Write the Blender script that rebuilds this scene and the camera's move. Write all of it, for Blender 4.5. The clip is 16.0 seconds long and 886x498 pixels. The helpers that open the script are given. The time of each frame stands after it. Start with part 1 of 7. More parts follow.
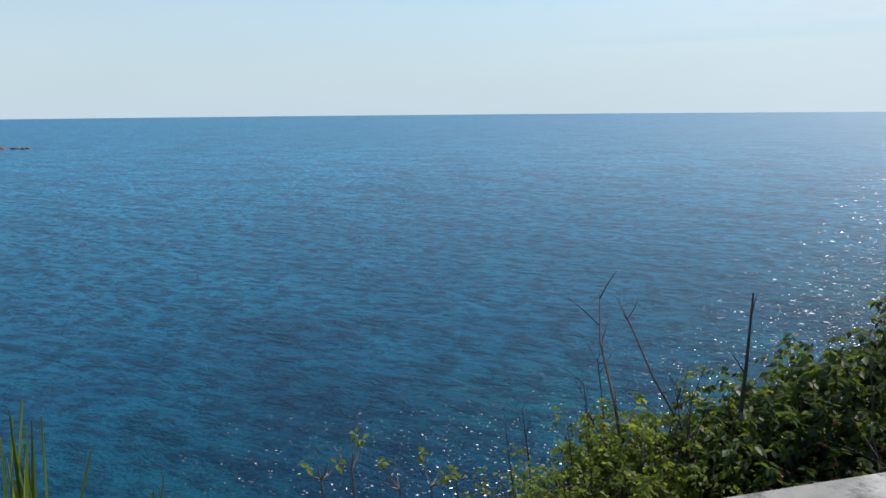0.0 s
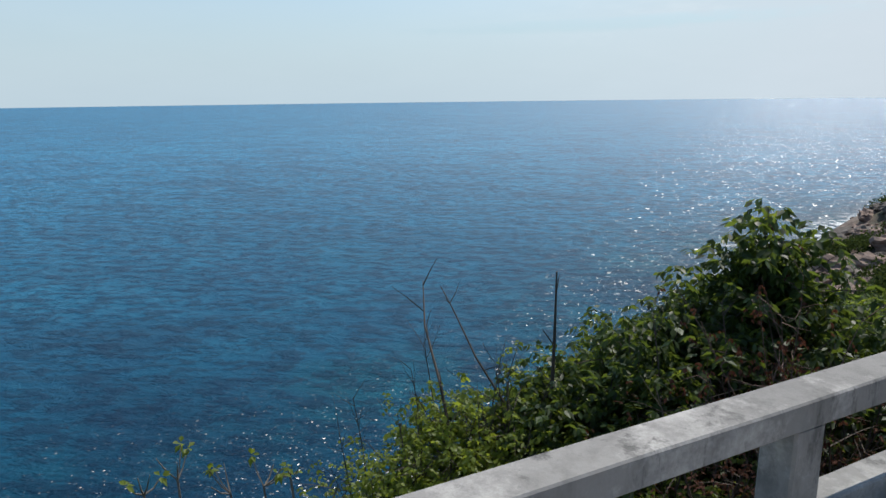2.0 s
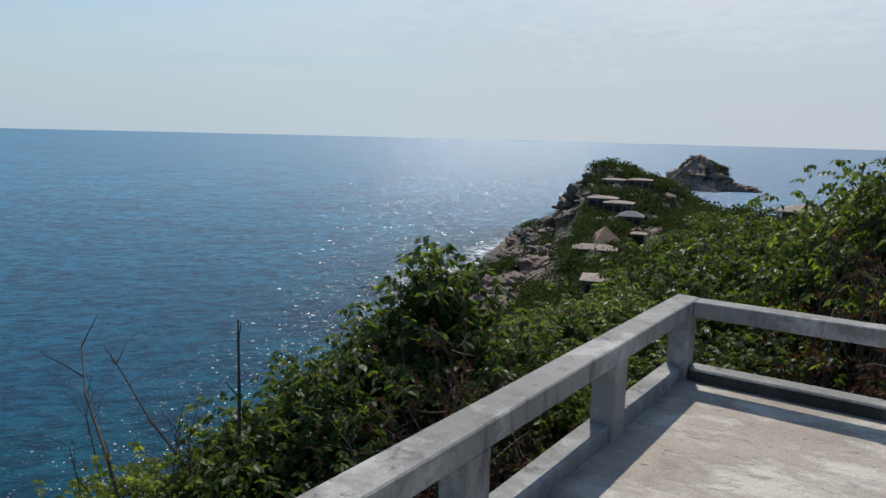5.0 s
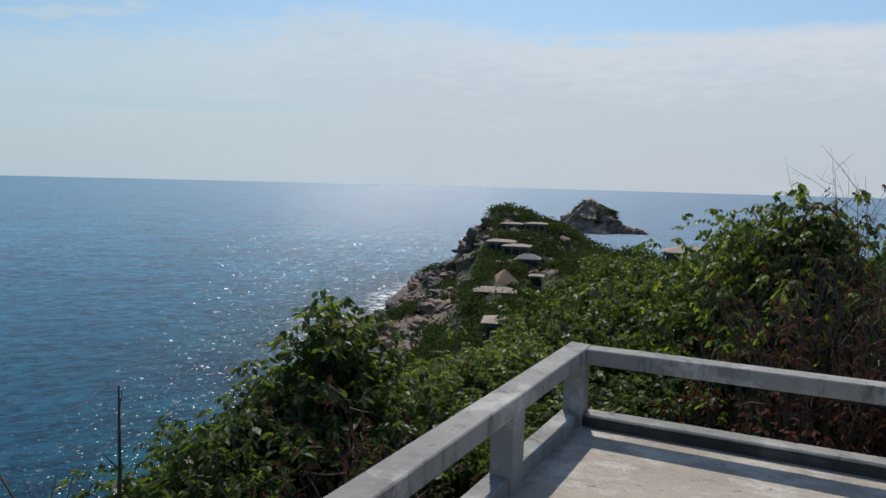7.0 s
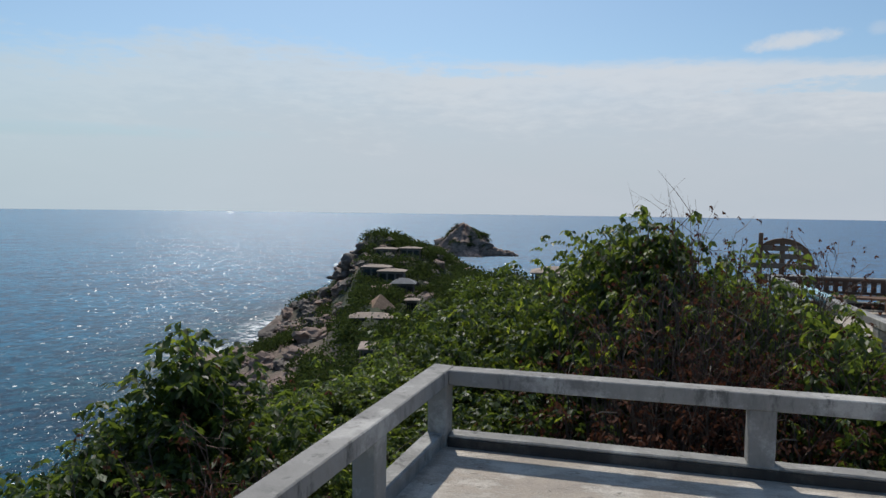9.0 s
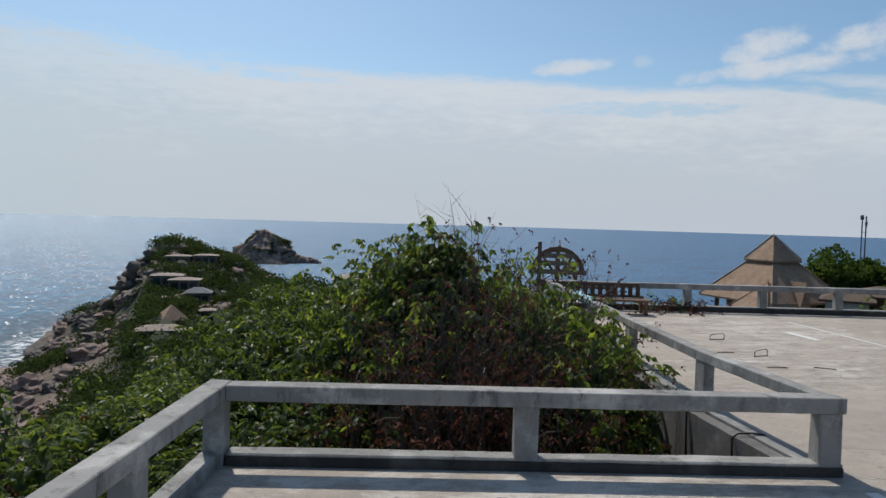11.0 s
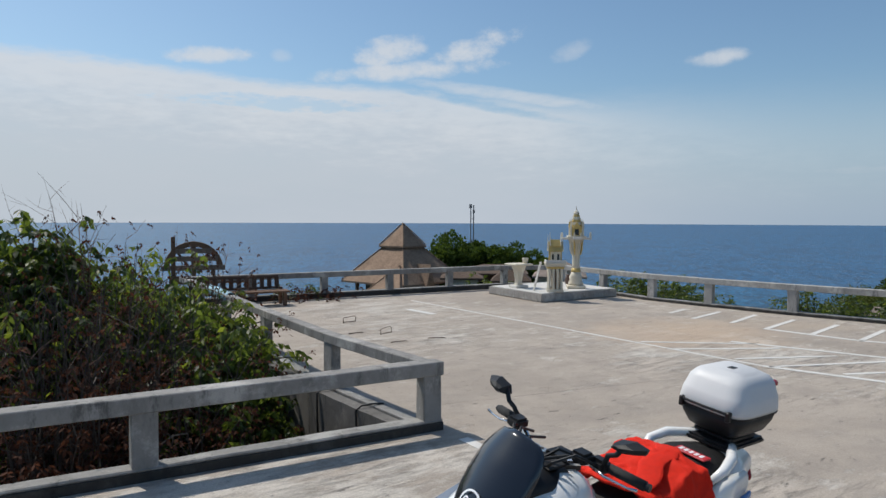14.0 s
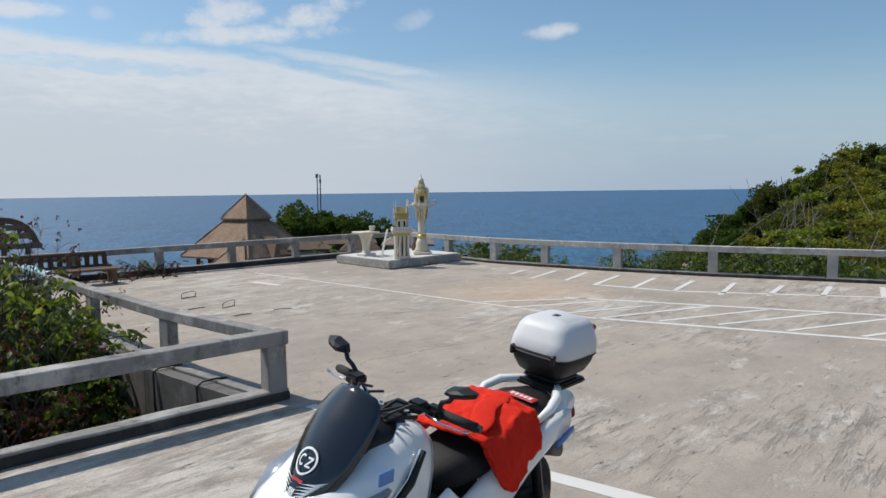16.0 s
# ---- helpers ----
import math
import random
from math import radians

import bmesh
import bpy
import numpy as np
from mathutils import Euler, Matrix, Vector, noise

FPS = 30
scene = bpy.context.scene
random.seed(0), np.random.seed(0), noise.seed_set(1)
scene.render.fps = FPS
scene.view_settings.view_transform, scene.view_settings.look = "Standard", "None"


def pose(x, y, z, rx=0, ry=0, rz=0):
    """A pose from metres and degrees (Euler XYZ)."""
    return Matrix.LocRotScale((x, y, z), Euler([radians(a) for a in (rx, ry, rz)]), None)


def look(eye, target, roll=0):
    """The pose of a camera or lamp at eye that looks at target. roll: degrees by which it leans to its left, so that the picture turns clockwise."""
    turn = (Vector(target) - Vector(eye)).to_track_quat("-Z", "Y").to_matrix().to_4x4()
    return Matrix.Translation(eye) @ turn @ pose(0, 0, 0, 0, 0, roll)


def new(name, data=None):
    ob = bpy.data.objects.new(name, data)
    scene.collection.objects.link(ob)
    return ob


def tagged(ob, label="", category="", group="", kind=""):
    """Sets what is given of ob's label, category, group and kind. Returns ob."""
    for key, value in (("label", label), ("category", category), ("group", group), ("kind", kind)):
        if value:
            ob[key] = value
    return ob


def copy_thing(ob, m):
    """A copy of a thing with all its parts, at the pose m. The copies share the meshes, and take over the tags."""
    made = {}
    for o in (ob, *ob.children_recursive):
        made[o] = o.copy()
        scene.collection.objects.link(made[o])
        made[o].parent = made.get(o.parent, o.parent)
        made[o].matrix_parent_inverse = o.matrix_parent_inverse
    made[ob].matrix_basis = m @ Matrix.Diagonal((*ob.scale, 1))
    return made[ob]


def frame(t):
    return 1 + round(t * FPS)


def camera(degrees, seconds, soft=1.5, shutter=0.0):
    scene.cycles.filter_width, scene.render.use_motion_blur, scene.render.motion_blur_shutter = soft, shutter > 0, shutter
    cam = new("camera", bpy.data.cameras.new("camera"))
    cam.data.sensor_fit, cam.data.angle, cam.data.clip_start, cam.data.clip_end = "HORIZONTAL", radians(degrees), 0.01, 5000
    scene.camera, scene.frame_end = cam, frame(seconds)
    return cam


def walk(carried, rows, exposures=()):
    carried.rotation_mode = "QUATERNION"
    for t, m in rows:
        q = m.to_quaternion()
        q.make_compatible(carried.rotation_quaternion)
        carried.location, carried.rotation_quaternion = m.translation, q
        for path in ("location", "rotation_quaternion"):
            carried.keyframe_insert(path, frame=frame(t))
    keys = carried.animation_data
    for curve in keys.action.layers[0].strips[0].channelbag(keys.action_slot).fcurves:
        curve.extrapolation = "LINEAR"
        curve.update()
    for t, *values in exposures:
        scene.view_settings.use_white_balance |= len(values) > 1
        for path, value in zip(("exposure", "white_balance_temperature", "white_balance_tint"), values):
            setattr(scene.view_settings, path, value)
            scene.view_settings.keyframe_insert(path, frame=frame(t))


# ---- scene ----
cam = camera(65.9, 16.0)
PATH = [
    (0, (-0.434, -0.781, 1.541), (-2.34, -0.322, 1.143), -0.5),
    (0.5, (-0.386, -0.767, 1.557), (-2.264, -0.208, 1.157), -0.6),
    (1, (-0.363, -0.742, 1.565), (-2.201, -0.071, 1.151), -0.7),
    (1.5, (-0.342, -0.727, 1.581), (-2.138, 0.044, 1.157), -1.0),
    (2, (-0.328, -0.703, 1.577), (-2.063, 0.194, 1.144), -0.7),
    (2.5, (-0.326, -0.684, 1.575), (-1.989, 0.333, 1.128), -0.4),
    (3, (-0.33, -0.688, 1.605), (-1.883, 0.489, 1.152), -0.5),
    (3.5, (-0.352, -0.67, 1.607), (-1.764, 0.681, 1.178), -0.2),
    (4, (-0.382, -0.632, 1.597), (-1.686, 0.829, 1.191), 0.3),
    (6.5, (-0.341, -0.64, 1.703), (-1.346, 1.075, 1.481), 1.9),
    (7, (-0.352, -0.601, 1.695), (-1.289, 1.155, 1.499), 1.5),
    (7.5, (-0.347, -0.606, 1.696), (-1.216, 1.186, 1.513), 1.0),
    (8, (-0.317, -0.609, 1.698), (-1.106, 1.222, 1.538), 1.1),
    (10.3, (-0.14, -0.555, 1.711), (-0.414, 1.425, 1.625), 1.0),
    (10.5, (-0.122, -0.555, 1.719), (-0.329, 1.432, 1.634), 1.3),
    (11, (-0.095, -0.561, 1.72), (-0.142, 1.436, 1.637), 1.6),
    (11.5, (-0.065, -0.56, 1.72), (0.025, 1.436, 1.643), 1.5),
    (12, (-0.041, -0.559, 1.722), (0.258, 1.417, 1.649), 1.4),
    (12.5, (-0.009, -0.567, 1.725), (0.451, 1.378, 1.657), 1.2),
    (13, (0.03, -0.58, 1.729), (0.651, 1.32, 1.666), 0.8),
    (13.5, (0.055, -0.618, 1.727), (0.835, 1.223, 1.667), 0.3),
    (14, (0.095, -0.629, 1.708), (1.02, 1.142, 1.62), 0.2),
    (14.5, (0.105, -0.645, 1.696), (1.166, 1.047, 1.582), -0.2),
    (15, (0.108, -0.653, 1.682), (1.276, 0.965, 1.547), -0.7),
    (15.5, (0.118, -0.669, 1.676), (1.34, 0.905, 1.514), -0.8),
    (16, (0.131, -0.675, 1.669), (1.416, 0.848, 1.491), -0.7),
]
walk(cam, [(t, look(eye, target, roll)) for t, eye, target, roll in PATH],
     [(0.0, 0.32), (1.5, 0.28), (2.5, 0.20), (3.5, 0.14), (4.2, 0.06), (6.5, -0.03), (8.0, -0.08), (14.0, -0.07), (16.0, 0.03)])

# ---- world, sun ----
SUN_AZ, SUN_EL = -25.0, 54.0          # degrees from +y, to the right
SEA = -30.0
world = bpy.data.worlds.new("world")
scene.world = world
world.use_nodes = True
wn, wl = world.node_tree.nodes, world.node_tree.links
wn.clear()


def wnode(kind, **values):
    n = wn.new(kind)
    for key, value in values.items():
        if key.startswith("in"):
            n.inputs[int(key[2:])].default_value = value
        else:
            setattr(n, key, value)
    return n


def wmath(op, a, b=None, c=None, clamp=False):
    n = wn.new("ShaderNodeMath")
    n.operation, n.use_clamp = op, clamp
    for slot, value in enumerate((a, b, c)):
        if value is None:
            continue
        if isinstance(value, (int, float)):
            n.inputs[slot].default_value = value
        else:
            wl.new(value, n.inputs[slot])
    return n.outputs[0]


def wsmooth(value, lo, hi):
    n = wn.new("ShaderNodeMapRange")
    n.interpolation_type = "SMOOTHSTEP"
    n.inputs["From Min"].default_value, n.inputs["From Max"].default_value = lo, hi
    wl.new(value, n.inputs["Value"])
    return n.outputs[0]


sky = wnode("ShaderNodeTexSky", sky_type="NISHITA", sun_disc=False, sun_elevation=radians(SUN_EL), sun_rotation=radians(SUN_AZ),
            altitude=40, air_density=1.0, dust_density=1.2, ozone_density=1.5)
coords = wnode("ShaderNodeTexCoord")
split = wnode("ShaderNodeSeparateXYZ")
wl.new(coords.outputs["Generated"], split.inputs[0])
dx, dy, dz = split.outputs
elev = wmath("MULTIPLY", wmath("ARCSINE", dz), 57.2958)
azim = wmath("MULTIPLY", wmath("ARCTAN2", dx, dy), 57.2958)
# a flat cloud sheet overhead gives the streaks their perspective
flat = wnode("ShaderNodeCombineXYZ")
wl.new(wmath("MULTIPLY", azim, 0.03), flat.inputs[0])
wl.new(wmath("MULTIPLY", elev, 0.11), flat.inputs[1])
fine = wnode("ShaderNodeTexNoise", noise_dimensions="3D")
fine.inputs["Scale"].default_value, fine.inputs["Detail"].default_value, fine.inputs["Roughness"].default_value = 3.2, 8.0, 0.62
wl.new(flat.outputs[0], fine.inputs["Vector"])
broad = wnode("ShaderNodeTexNoise", noise_dimensions="3D")
broad.inputs["Scale"].default_value, broad.inputs["Detail"].default_value = 1.1, 3.0
wl.new(flat.outputs[0], broad.inputs["Vector"])
ragged = wnode("ShaderNodeTexNoise", noise_dimensions="3D")
ragged.inputs["Scale"].default_value, ragged.inputs["Detail"].default_value, ragged.inputs["Roughness"].default_value = 17.0, 8.0, 0.60
wl.new(flat.outputs[0], ragged.inputs["Vector"])
round_ = wnode("ShaderNodeCombineXYZ")
wl.new(wmath("MULTIPLY", azim, 0.07), round_.inputs[0])
wl.new(wmath("MULTIPLY", elev, 0.10), round_.inputs[1])
lumps = wnode("ShaderNodeTexNoise", noise_dimensions="3D")
lumps.inputs["Scale"].default_value, lumps.inputs["Detail"].default_value, lumps.inputs["Roughness"].default_value = 6.0, 9.0, 0.62
wl.new(round_.outputs[0], lumps.inputs["Vector"])
lump = wmath("SUBTRACT", lumps.outputs[0], 0.5)
rag = wmath("SUBTRACT", ragged.outputs[0], 0.5)
wob = wmath("SUBTRACT", fine.outputs[0], 0.5)
wide = wmath("SUBTRACT", broad.outputs[0], 0.5)
# the upper edge of the bank: its height, in degrees, by azimuth
lip = wnode("ShaderNodeValToRGB")
wl.new(wmath("DIVIDE", wmath("ADD", azim, 180.0), 360.0), lip.inputs[0])
stops = ((-180, 9.0), (-100, 10.5), (-75, 9.5), (-58, 9.4), (-45, 11.6), (-37, 13.0), (-30, 12.6), (-23, 11.9), (-12, 11.8), (1, 11.7), (13, 10.8), (20, 10.8), (30, 9.7), (40, 9.2), (55, 8.0), (90, 6.0), (180, 9.0))
for k, (stop_az, stop_el) in enumerate(stops):
    e = lip.color_ramp.elements[k] if k in (0,) else (lip.color_ramp.elements.new((stop_az + 180) / 360) if k < len(stops) - 1 else lip.color_ramp.elements[-1])
    e.position = (stop_az + 180) / 360
    e.color = (stop_el / 20, stop_el / 20, stop_el / 20, 1)
edge = wmath("MULTIPLY", lip.outputs[0], 20.0)
torn = wmath("ADD", 0.35, wmath("MULTIPLY", wmath("SUBTRACT", 1.0, wsmooth(azim, -32.0, -8.0)), 1.25))
above = wmath("SUBTRACT", wmath("ADD", elev, wmath("MULTIPLY", wmath("ADD", wmath("MULTIPLY", wob, 4.5), wmath("MULTIPLY", rag, 2.5)), torn)), edge)
soft_ = wmath("ADD", wmath("ADD", 0.25, wmath("MULTIPLY", wsmooth(azim, 28.0, 55.0), 3.0)), wmath("MULTIPLY", torn, 0.9))
bank = wmath("SUBTRACT", 1.0, wsmooth(wmath("DIVIDE", above, soft_), -1.0, 0.8))
bank = wmath("MULTIPLY", bank, wmath("SUBTRACT", 1.0, wmath("MULTIPLY", wsmooth(azim, 26.0, 62.0), 0.80)))
bank = wmath("MULTIPLY", bank, wmath("SUBTRACT", 1.0, wmath("MULTIPLY", wmath("SUBTRACT", 1.0, wsmooth(azim, -75.0, -35.0)), 0.45)))
bank = wmath("MULTIPLY", bank, wmath("ADD", 0.90, wmath("ADD", wmath("MULTIPLY", wide, 0.45), wmath("MULTIPLY", wob, 0.35))), clamp=True)


def streak(az_a, el_a, az_b, el_b, thick, rag_by, torn_by=None):
    """A torn band along a line on the sky."""
    torn_by = torn_by or wmath("ADD", wob, wmath("MULTIPLY", rag, 1.5))
    half = math.hypot(az_b - az_a, el_b - el_a) / 2
    ca, sa = (az_b - az_a) / (2 * half), (el_b - el_a) / (2 * half)
    u_, v_ = wmath("SUBTRACT", azim, (az_a + az_b) / 2), wmath("SUBTRACT", elev, (el_a + el_b) / 2)
    along = wmath("DIVIDE", wmath("ADD", wmath("MULTIPLY", u_, ca), wmath("MULTIPLY", v_, sa)), half)
    over = wmath("DIVIDE", wmath("SUBTRACT", wmath("MULTIPLY", v_, ca), wmath("MULTIPLY", u_, sa)), thick)
    r2 = wmath("ADD", wmath("MULTIPLY", along, along), wmath("MULTIPLY", over, over))
    return wsmooth(wmath("ADD", wmath("MULTIPLY", torn_by, rag_by), wmath("SUBTRACT", 0.85, r2)), -0.7, 1.2)


# rents of blue in the bank
for line_, much in (((-64, 5.2, -33, 5.7, 0.55, 1.6), 0.6), ((5, 9.25, 24, 9.2, 0.55, 4.5), 0.6), ((22, 11.0, 38.5, 7.9, 0.40, 1.5), 0.85), ((-22, 11.3, -10, 11.0, 0.35, 4.0), 0.6)):
    bank = wmath("MULTIPLY", bank, wmath("SUBTRACT", 1.0, wmath("MULTIPLY", streak(*line_), much)))
# loose puffs above the bank
puff = None
for line_, much in (((17.6, 11.5, 31.0, 12.6, 0.75, 3.6, lump), 0.95), ((20.3, 12.9, 25.8, 14.0, 1.15, 4.6, lump), 0.9), ((26.2, 12.4, 33.2, 14.9, 1.0, 4.4, lump), 0.95), ((24, 11.4, 42, 8.8, 0.55, 1.2), 0.75), ((5.8, 12.4, 12.0, 12.8, 0.6, 4.0, lump), 0.9), ((13.5, 12.9, 15.2, 12.9, 0.5, 2.0, lump), 0.4), ((36.6, 12.9, 39.6, 14.0, 0.7, 3.0, lump), 0.4),
                    ((47.2, 12.2, 51.2, 12.4, 0.6, 3.2, lump), 0.85), ((54.5, 3.5, 64.0, 3.7, 0.35, 1.2), 0.4), ((-61, 10.6, -50, 12.4, 0.6, 3.5), 0.7), ((-62, 6.3, -34, 7.3, 0.55, 1.2), 0.65), ((-72, 11.6, -56, 12.2, 0.7, 3.0), 0.5)):
    one = wmath("MULTIPLY", streak(*line_), much)
    puff = one if puff is None else wmath("MAXIMUM", puff, one)
cover = wmath("MAXIMUM", wmath("MULTIPLY", bank, 0.95), wmath("MULTIPLY", puff, 0.9), clamp=True)
haze = wmath("MULTIPLY", wmath("SUBTRACT", 1.0, wsmooth(wmath("ABSOLUTE", elev), 0.0, 12.0)), 0.92)
scaled = wnode("ShaderNodeMix", data_type="RGBA", blend_type="MULTIPLY")
scaled.inputs[0].default_value = 1.0
wl.new(sky.outputs[0], scaled.inputs[6])
scaled.inputs[7].default_value = (0.090, 0.107, 0.113, 1)
haze = wmath("MULTIPLY", haze, wmath("SUBTRACT", 1.0, wmath("MULTIPLY", wsmooth(azim, -5.0, 75.0), 0.10)))
hazed = wnode("ShaderNodeMix", data_type="RGBA")
wl.new(haze, hazed.inputs[0])
wl.new(scaled.outputs[2], hazed.inputs[6])
haze_tint = wnode("ShaderNodeMix", data_type="RGBA")
wl.new(wsmooth(azim, -15.0, 50.0), haze_tint.inputs[0])
haze_tint.inputs[6].default_value, haze_tint.inputs[7].default_value = (0.385, 0.487, 0.562, 1), (0.340, 0.455, 0.595, 1)
wl.new(haze_tint.outputs[2], hazed.inputs[7])
both = wnode("ShaderNodeMix", data_type="RGBA")
wl.new(cover, both.inputs[0])
wl.new(hazed.outputs[2], both.inputs[6])
tone = wnode("ShaderNodeMix", data_type="RGBA")
wl.new(wsmooth(wmath("ADD", above, wmath("MULTIPLY", wmath("ADD", rag, wob), 7.0)), -6.5, -0.3), tone.inputs[0])
tone.inputs[6].default_value, tone.inputs[7].default_value = (0.555, 0.603, 0.668, 1), (0.67, 0.705, 0.75, 1)
cool = wnode("ShaderNodeMix", data_type="RGBA")
wl.new(wsmooth(azim, -75.0, 0.0), cool.inputs[0])
cool.inputs[6].default_value = (0.53, 0.645, 0.715, 1)
wl.new(tone.outputs[2], cool.inputs[7])
wl.new(cool.outputs[2], both.inputs[7])
back = wnode("ShaderNodeBackground")
wl.new(both.outputs[2], back.inputs["Color"])
back.inputs["Strength"].default_value = 1.0
wout = wnode("ShaderNodeOutputWorld")
wl.new(back.outputs[0], wout.inputs["Surface"])

sun = new("sun", bpy.data.lights.new("sun", "SUN"))
sun.data.energy, sun.data.angle, sun.data.color = 3.6, radians(0.53), (1.0, 0.95, 0.87)
az, el = radians(SUN_AZ), radians(SUN_EL)
sun_way = Vector((math.sin(az) * math.cos(el), math.cos(az) * math.cos(el), math.sin(el)))
sun.matrix_world = look(sun_way * 50, (0, 0, 0))

# ---- materials ----
class Mat:
    """A node material in short form."""

    def __init__(self, name):
        self.m = bpy.data.materials.new(name)
        self.m.use_nodes = True
        self.n, self.l = self.m.node_tree.nodes, self.m.node_tree.links
        self.b = self.n["Principled BSDF"]
        self.out = self.n["Material Output"]
        self.tc = self.n.new("ShaderNodeTexCoord")

    def put(self, value, socket):
        if hasattr(value, "is_output"):
            self.l.new(value, socket)
        else:
            socket.default_value = value

    def noise(self, scale, detail=5.0, rough=0.55, stretch=None, space="Object"):
        t = self.n.new("ShaderNodeTexNoise")
        t.inputs["Scale"].default_value, t.inputs["Detail"].default_value, t.inputs["Roughness"].default_value = scale, detail, rough
        src = self.tc.outputs[space]
        if stretch:
            k = self.n.new("ShaderNodeMapping")
            k.inputs["Scale"].default_value = stretch[:3]
            if len(stretch) > 3:
                k.vector_type = "TEXTURE"
                k.inputs["Scale"].default_value = tuple(1 / v for v in stretch[:3])
                k.inputs["Rotation"].default_value = (0, 0, radians(stretch[3]))
            self.l.new(src, k.inputs[0])
            src = k.outputs[0]
        self.l.new(src, t.inputs["Vector"])
        return t.outputs[0]

    def ramp(self, value, lo, hi, a=0.0, b=1.0):
        r = self.n.new("ShaderNodeMapRange")
        r.inputs["From Min"].default_value, r.inputs["From Max"].default_value = lo, hi
        r.inputs["To Min"].default_value, r.inputs["To Max"].default_value = a, b
        self.l.new(value, r.inputs["Value"])
        return r.outputs[0]

    def mix(self, fac, a, b, mode="MIX"):
        x = self.n.new("ShaderNodeMix")
        x.data_type, x.blend_type = "RGBA", mode
        self.put(fac, x.inputs[0])
        for value, slot in ((a, 6), (b, 7)):
            if isinstance(value, tuple) and len(value) == 3:
                value = (*value, 1)
            self.put(value, x.inputs[slot])
        return x.outputs[2]

    def math(self, op, a, b):
        x = self.n.new("ShaderNodeMath")
        x.operation = op
        self.put(a, x.inputs[0])
        self.put(b, x.inputs[1])
        return x.outputs[0]

    def bump(self, height, strength=0.3, distance=0.02):
        x = self.n.new("ShaderNodeBump")
        x.inputs["Strength"].default_value, x.inputs["Distance"].default_value = strength, distance
        self.l.new(height, x.inputs["Height"])
        self.l.new(x.outputs[0], self.b.inputs["Normal"])
        return x

    def random(self):
        return self.n.new("ShaderNodeObjectInfo").outputs["Random"]

    def island(self):
        return self.n.new("ShaderNodeNewGeometry").outputs["Random Per Island"]

    def attr(self, name):
        x = self.n.new("ShaderNodeAttribute")
        x.attribute_name = name
        return x.outputs["Fac"]

    def set(self, color=None, rough=0.6, metal=0.0, **other):
        if color is not None:
            self.put((*color, 1) if isinstance(color, tuple) and len(color) == 3 else color, self.b.inputs["Base Color"])
        self.put(rough, self.b.inputs["Roughness"])
        self.put(metal, self.b.inputs["Metallic"])
        for key, value in other.items():
            self.put(value, self.b.inputs[key.replace("_", " ")])
        return self


def plain(name, color, rough=0.5, metal=0.0, scale=30.0, vary=0.12, bump=0.05, **other):
    """A surface of one colour with grain and faint wear."""
    k = Mat(name)
    dark = tuple(c * (1 - 2 * vary) for c in color)
    light = tuple(min(1, c * (1 + vary)) for c in color)
    f = k.mix(k.noise(scale), dark, light)
    f = k.mix(k.ramp(k.noise(scale * 0.12, 3), 0.35, 0.75), f, k.mix(0.5, f, color))
    k.set(f, k.ramp(k.noise(scale * 0.5), 0.2, 0.8, max(0.02, rough - 0.08), rough + 0.08), metal, **other)
    if bump:
        k.bump(k.noise(scale * 4), bump, 0.01)
    return k.m


def concrete(name, light, dark, streak):
    k = Mat(name)
    f = k.mix(k.ramp(k.noise(1.1, 7, 0.65), 0.3, 0.7), dark, light)
    f = k.mix(k.ramp(k.noise(9, 8, 0.7), 0.35, 0.75, 0, 0.55), f, streak)
    f = k.mix(k.ramp(k.noise(2.2, 8, 0.72), 0.46, 0.70, 0, 0.65), f, tuple(c * 0.6 for c in dark))
    f = k.mix(k.ramp(k.noise(5.0, 5, 0.7, (1, 1, 0.35)), 0.50, 0.72, 0, 0.55), f, tuple(c * 0.45 for c in dark))
    f = k.mix(k.ramp(k.noise(1.7, 8, 0.75), 0.51, 0.62, 0, 0.7), f, tuple(min(0.7, c * 1.3) for c in light))
    f = k.mix(k.ramp(k.noise(7, 6, 0.75, (1, 1, 0.3)), 0.56, 0.66, 0, 0.75), f, tuple(c * 0.35 for c in dark))
    f = k.mix(k.ramp(k.noise(60, 3), 0.3, 0.7, 0, 0.25), f, tuple(c * 0.6 for c in light))
    k.set(f, 0.88)
    k.bump(k.math("ADD", k.noise(35, 8, 0.7), k.noise(4, 4)), 0.35, 0.012)
    return k.m


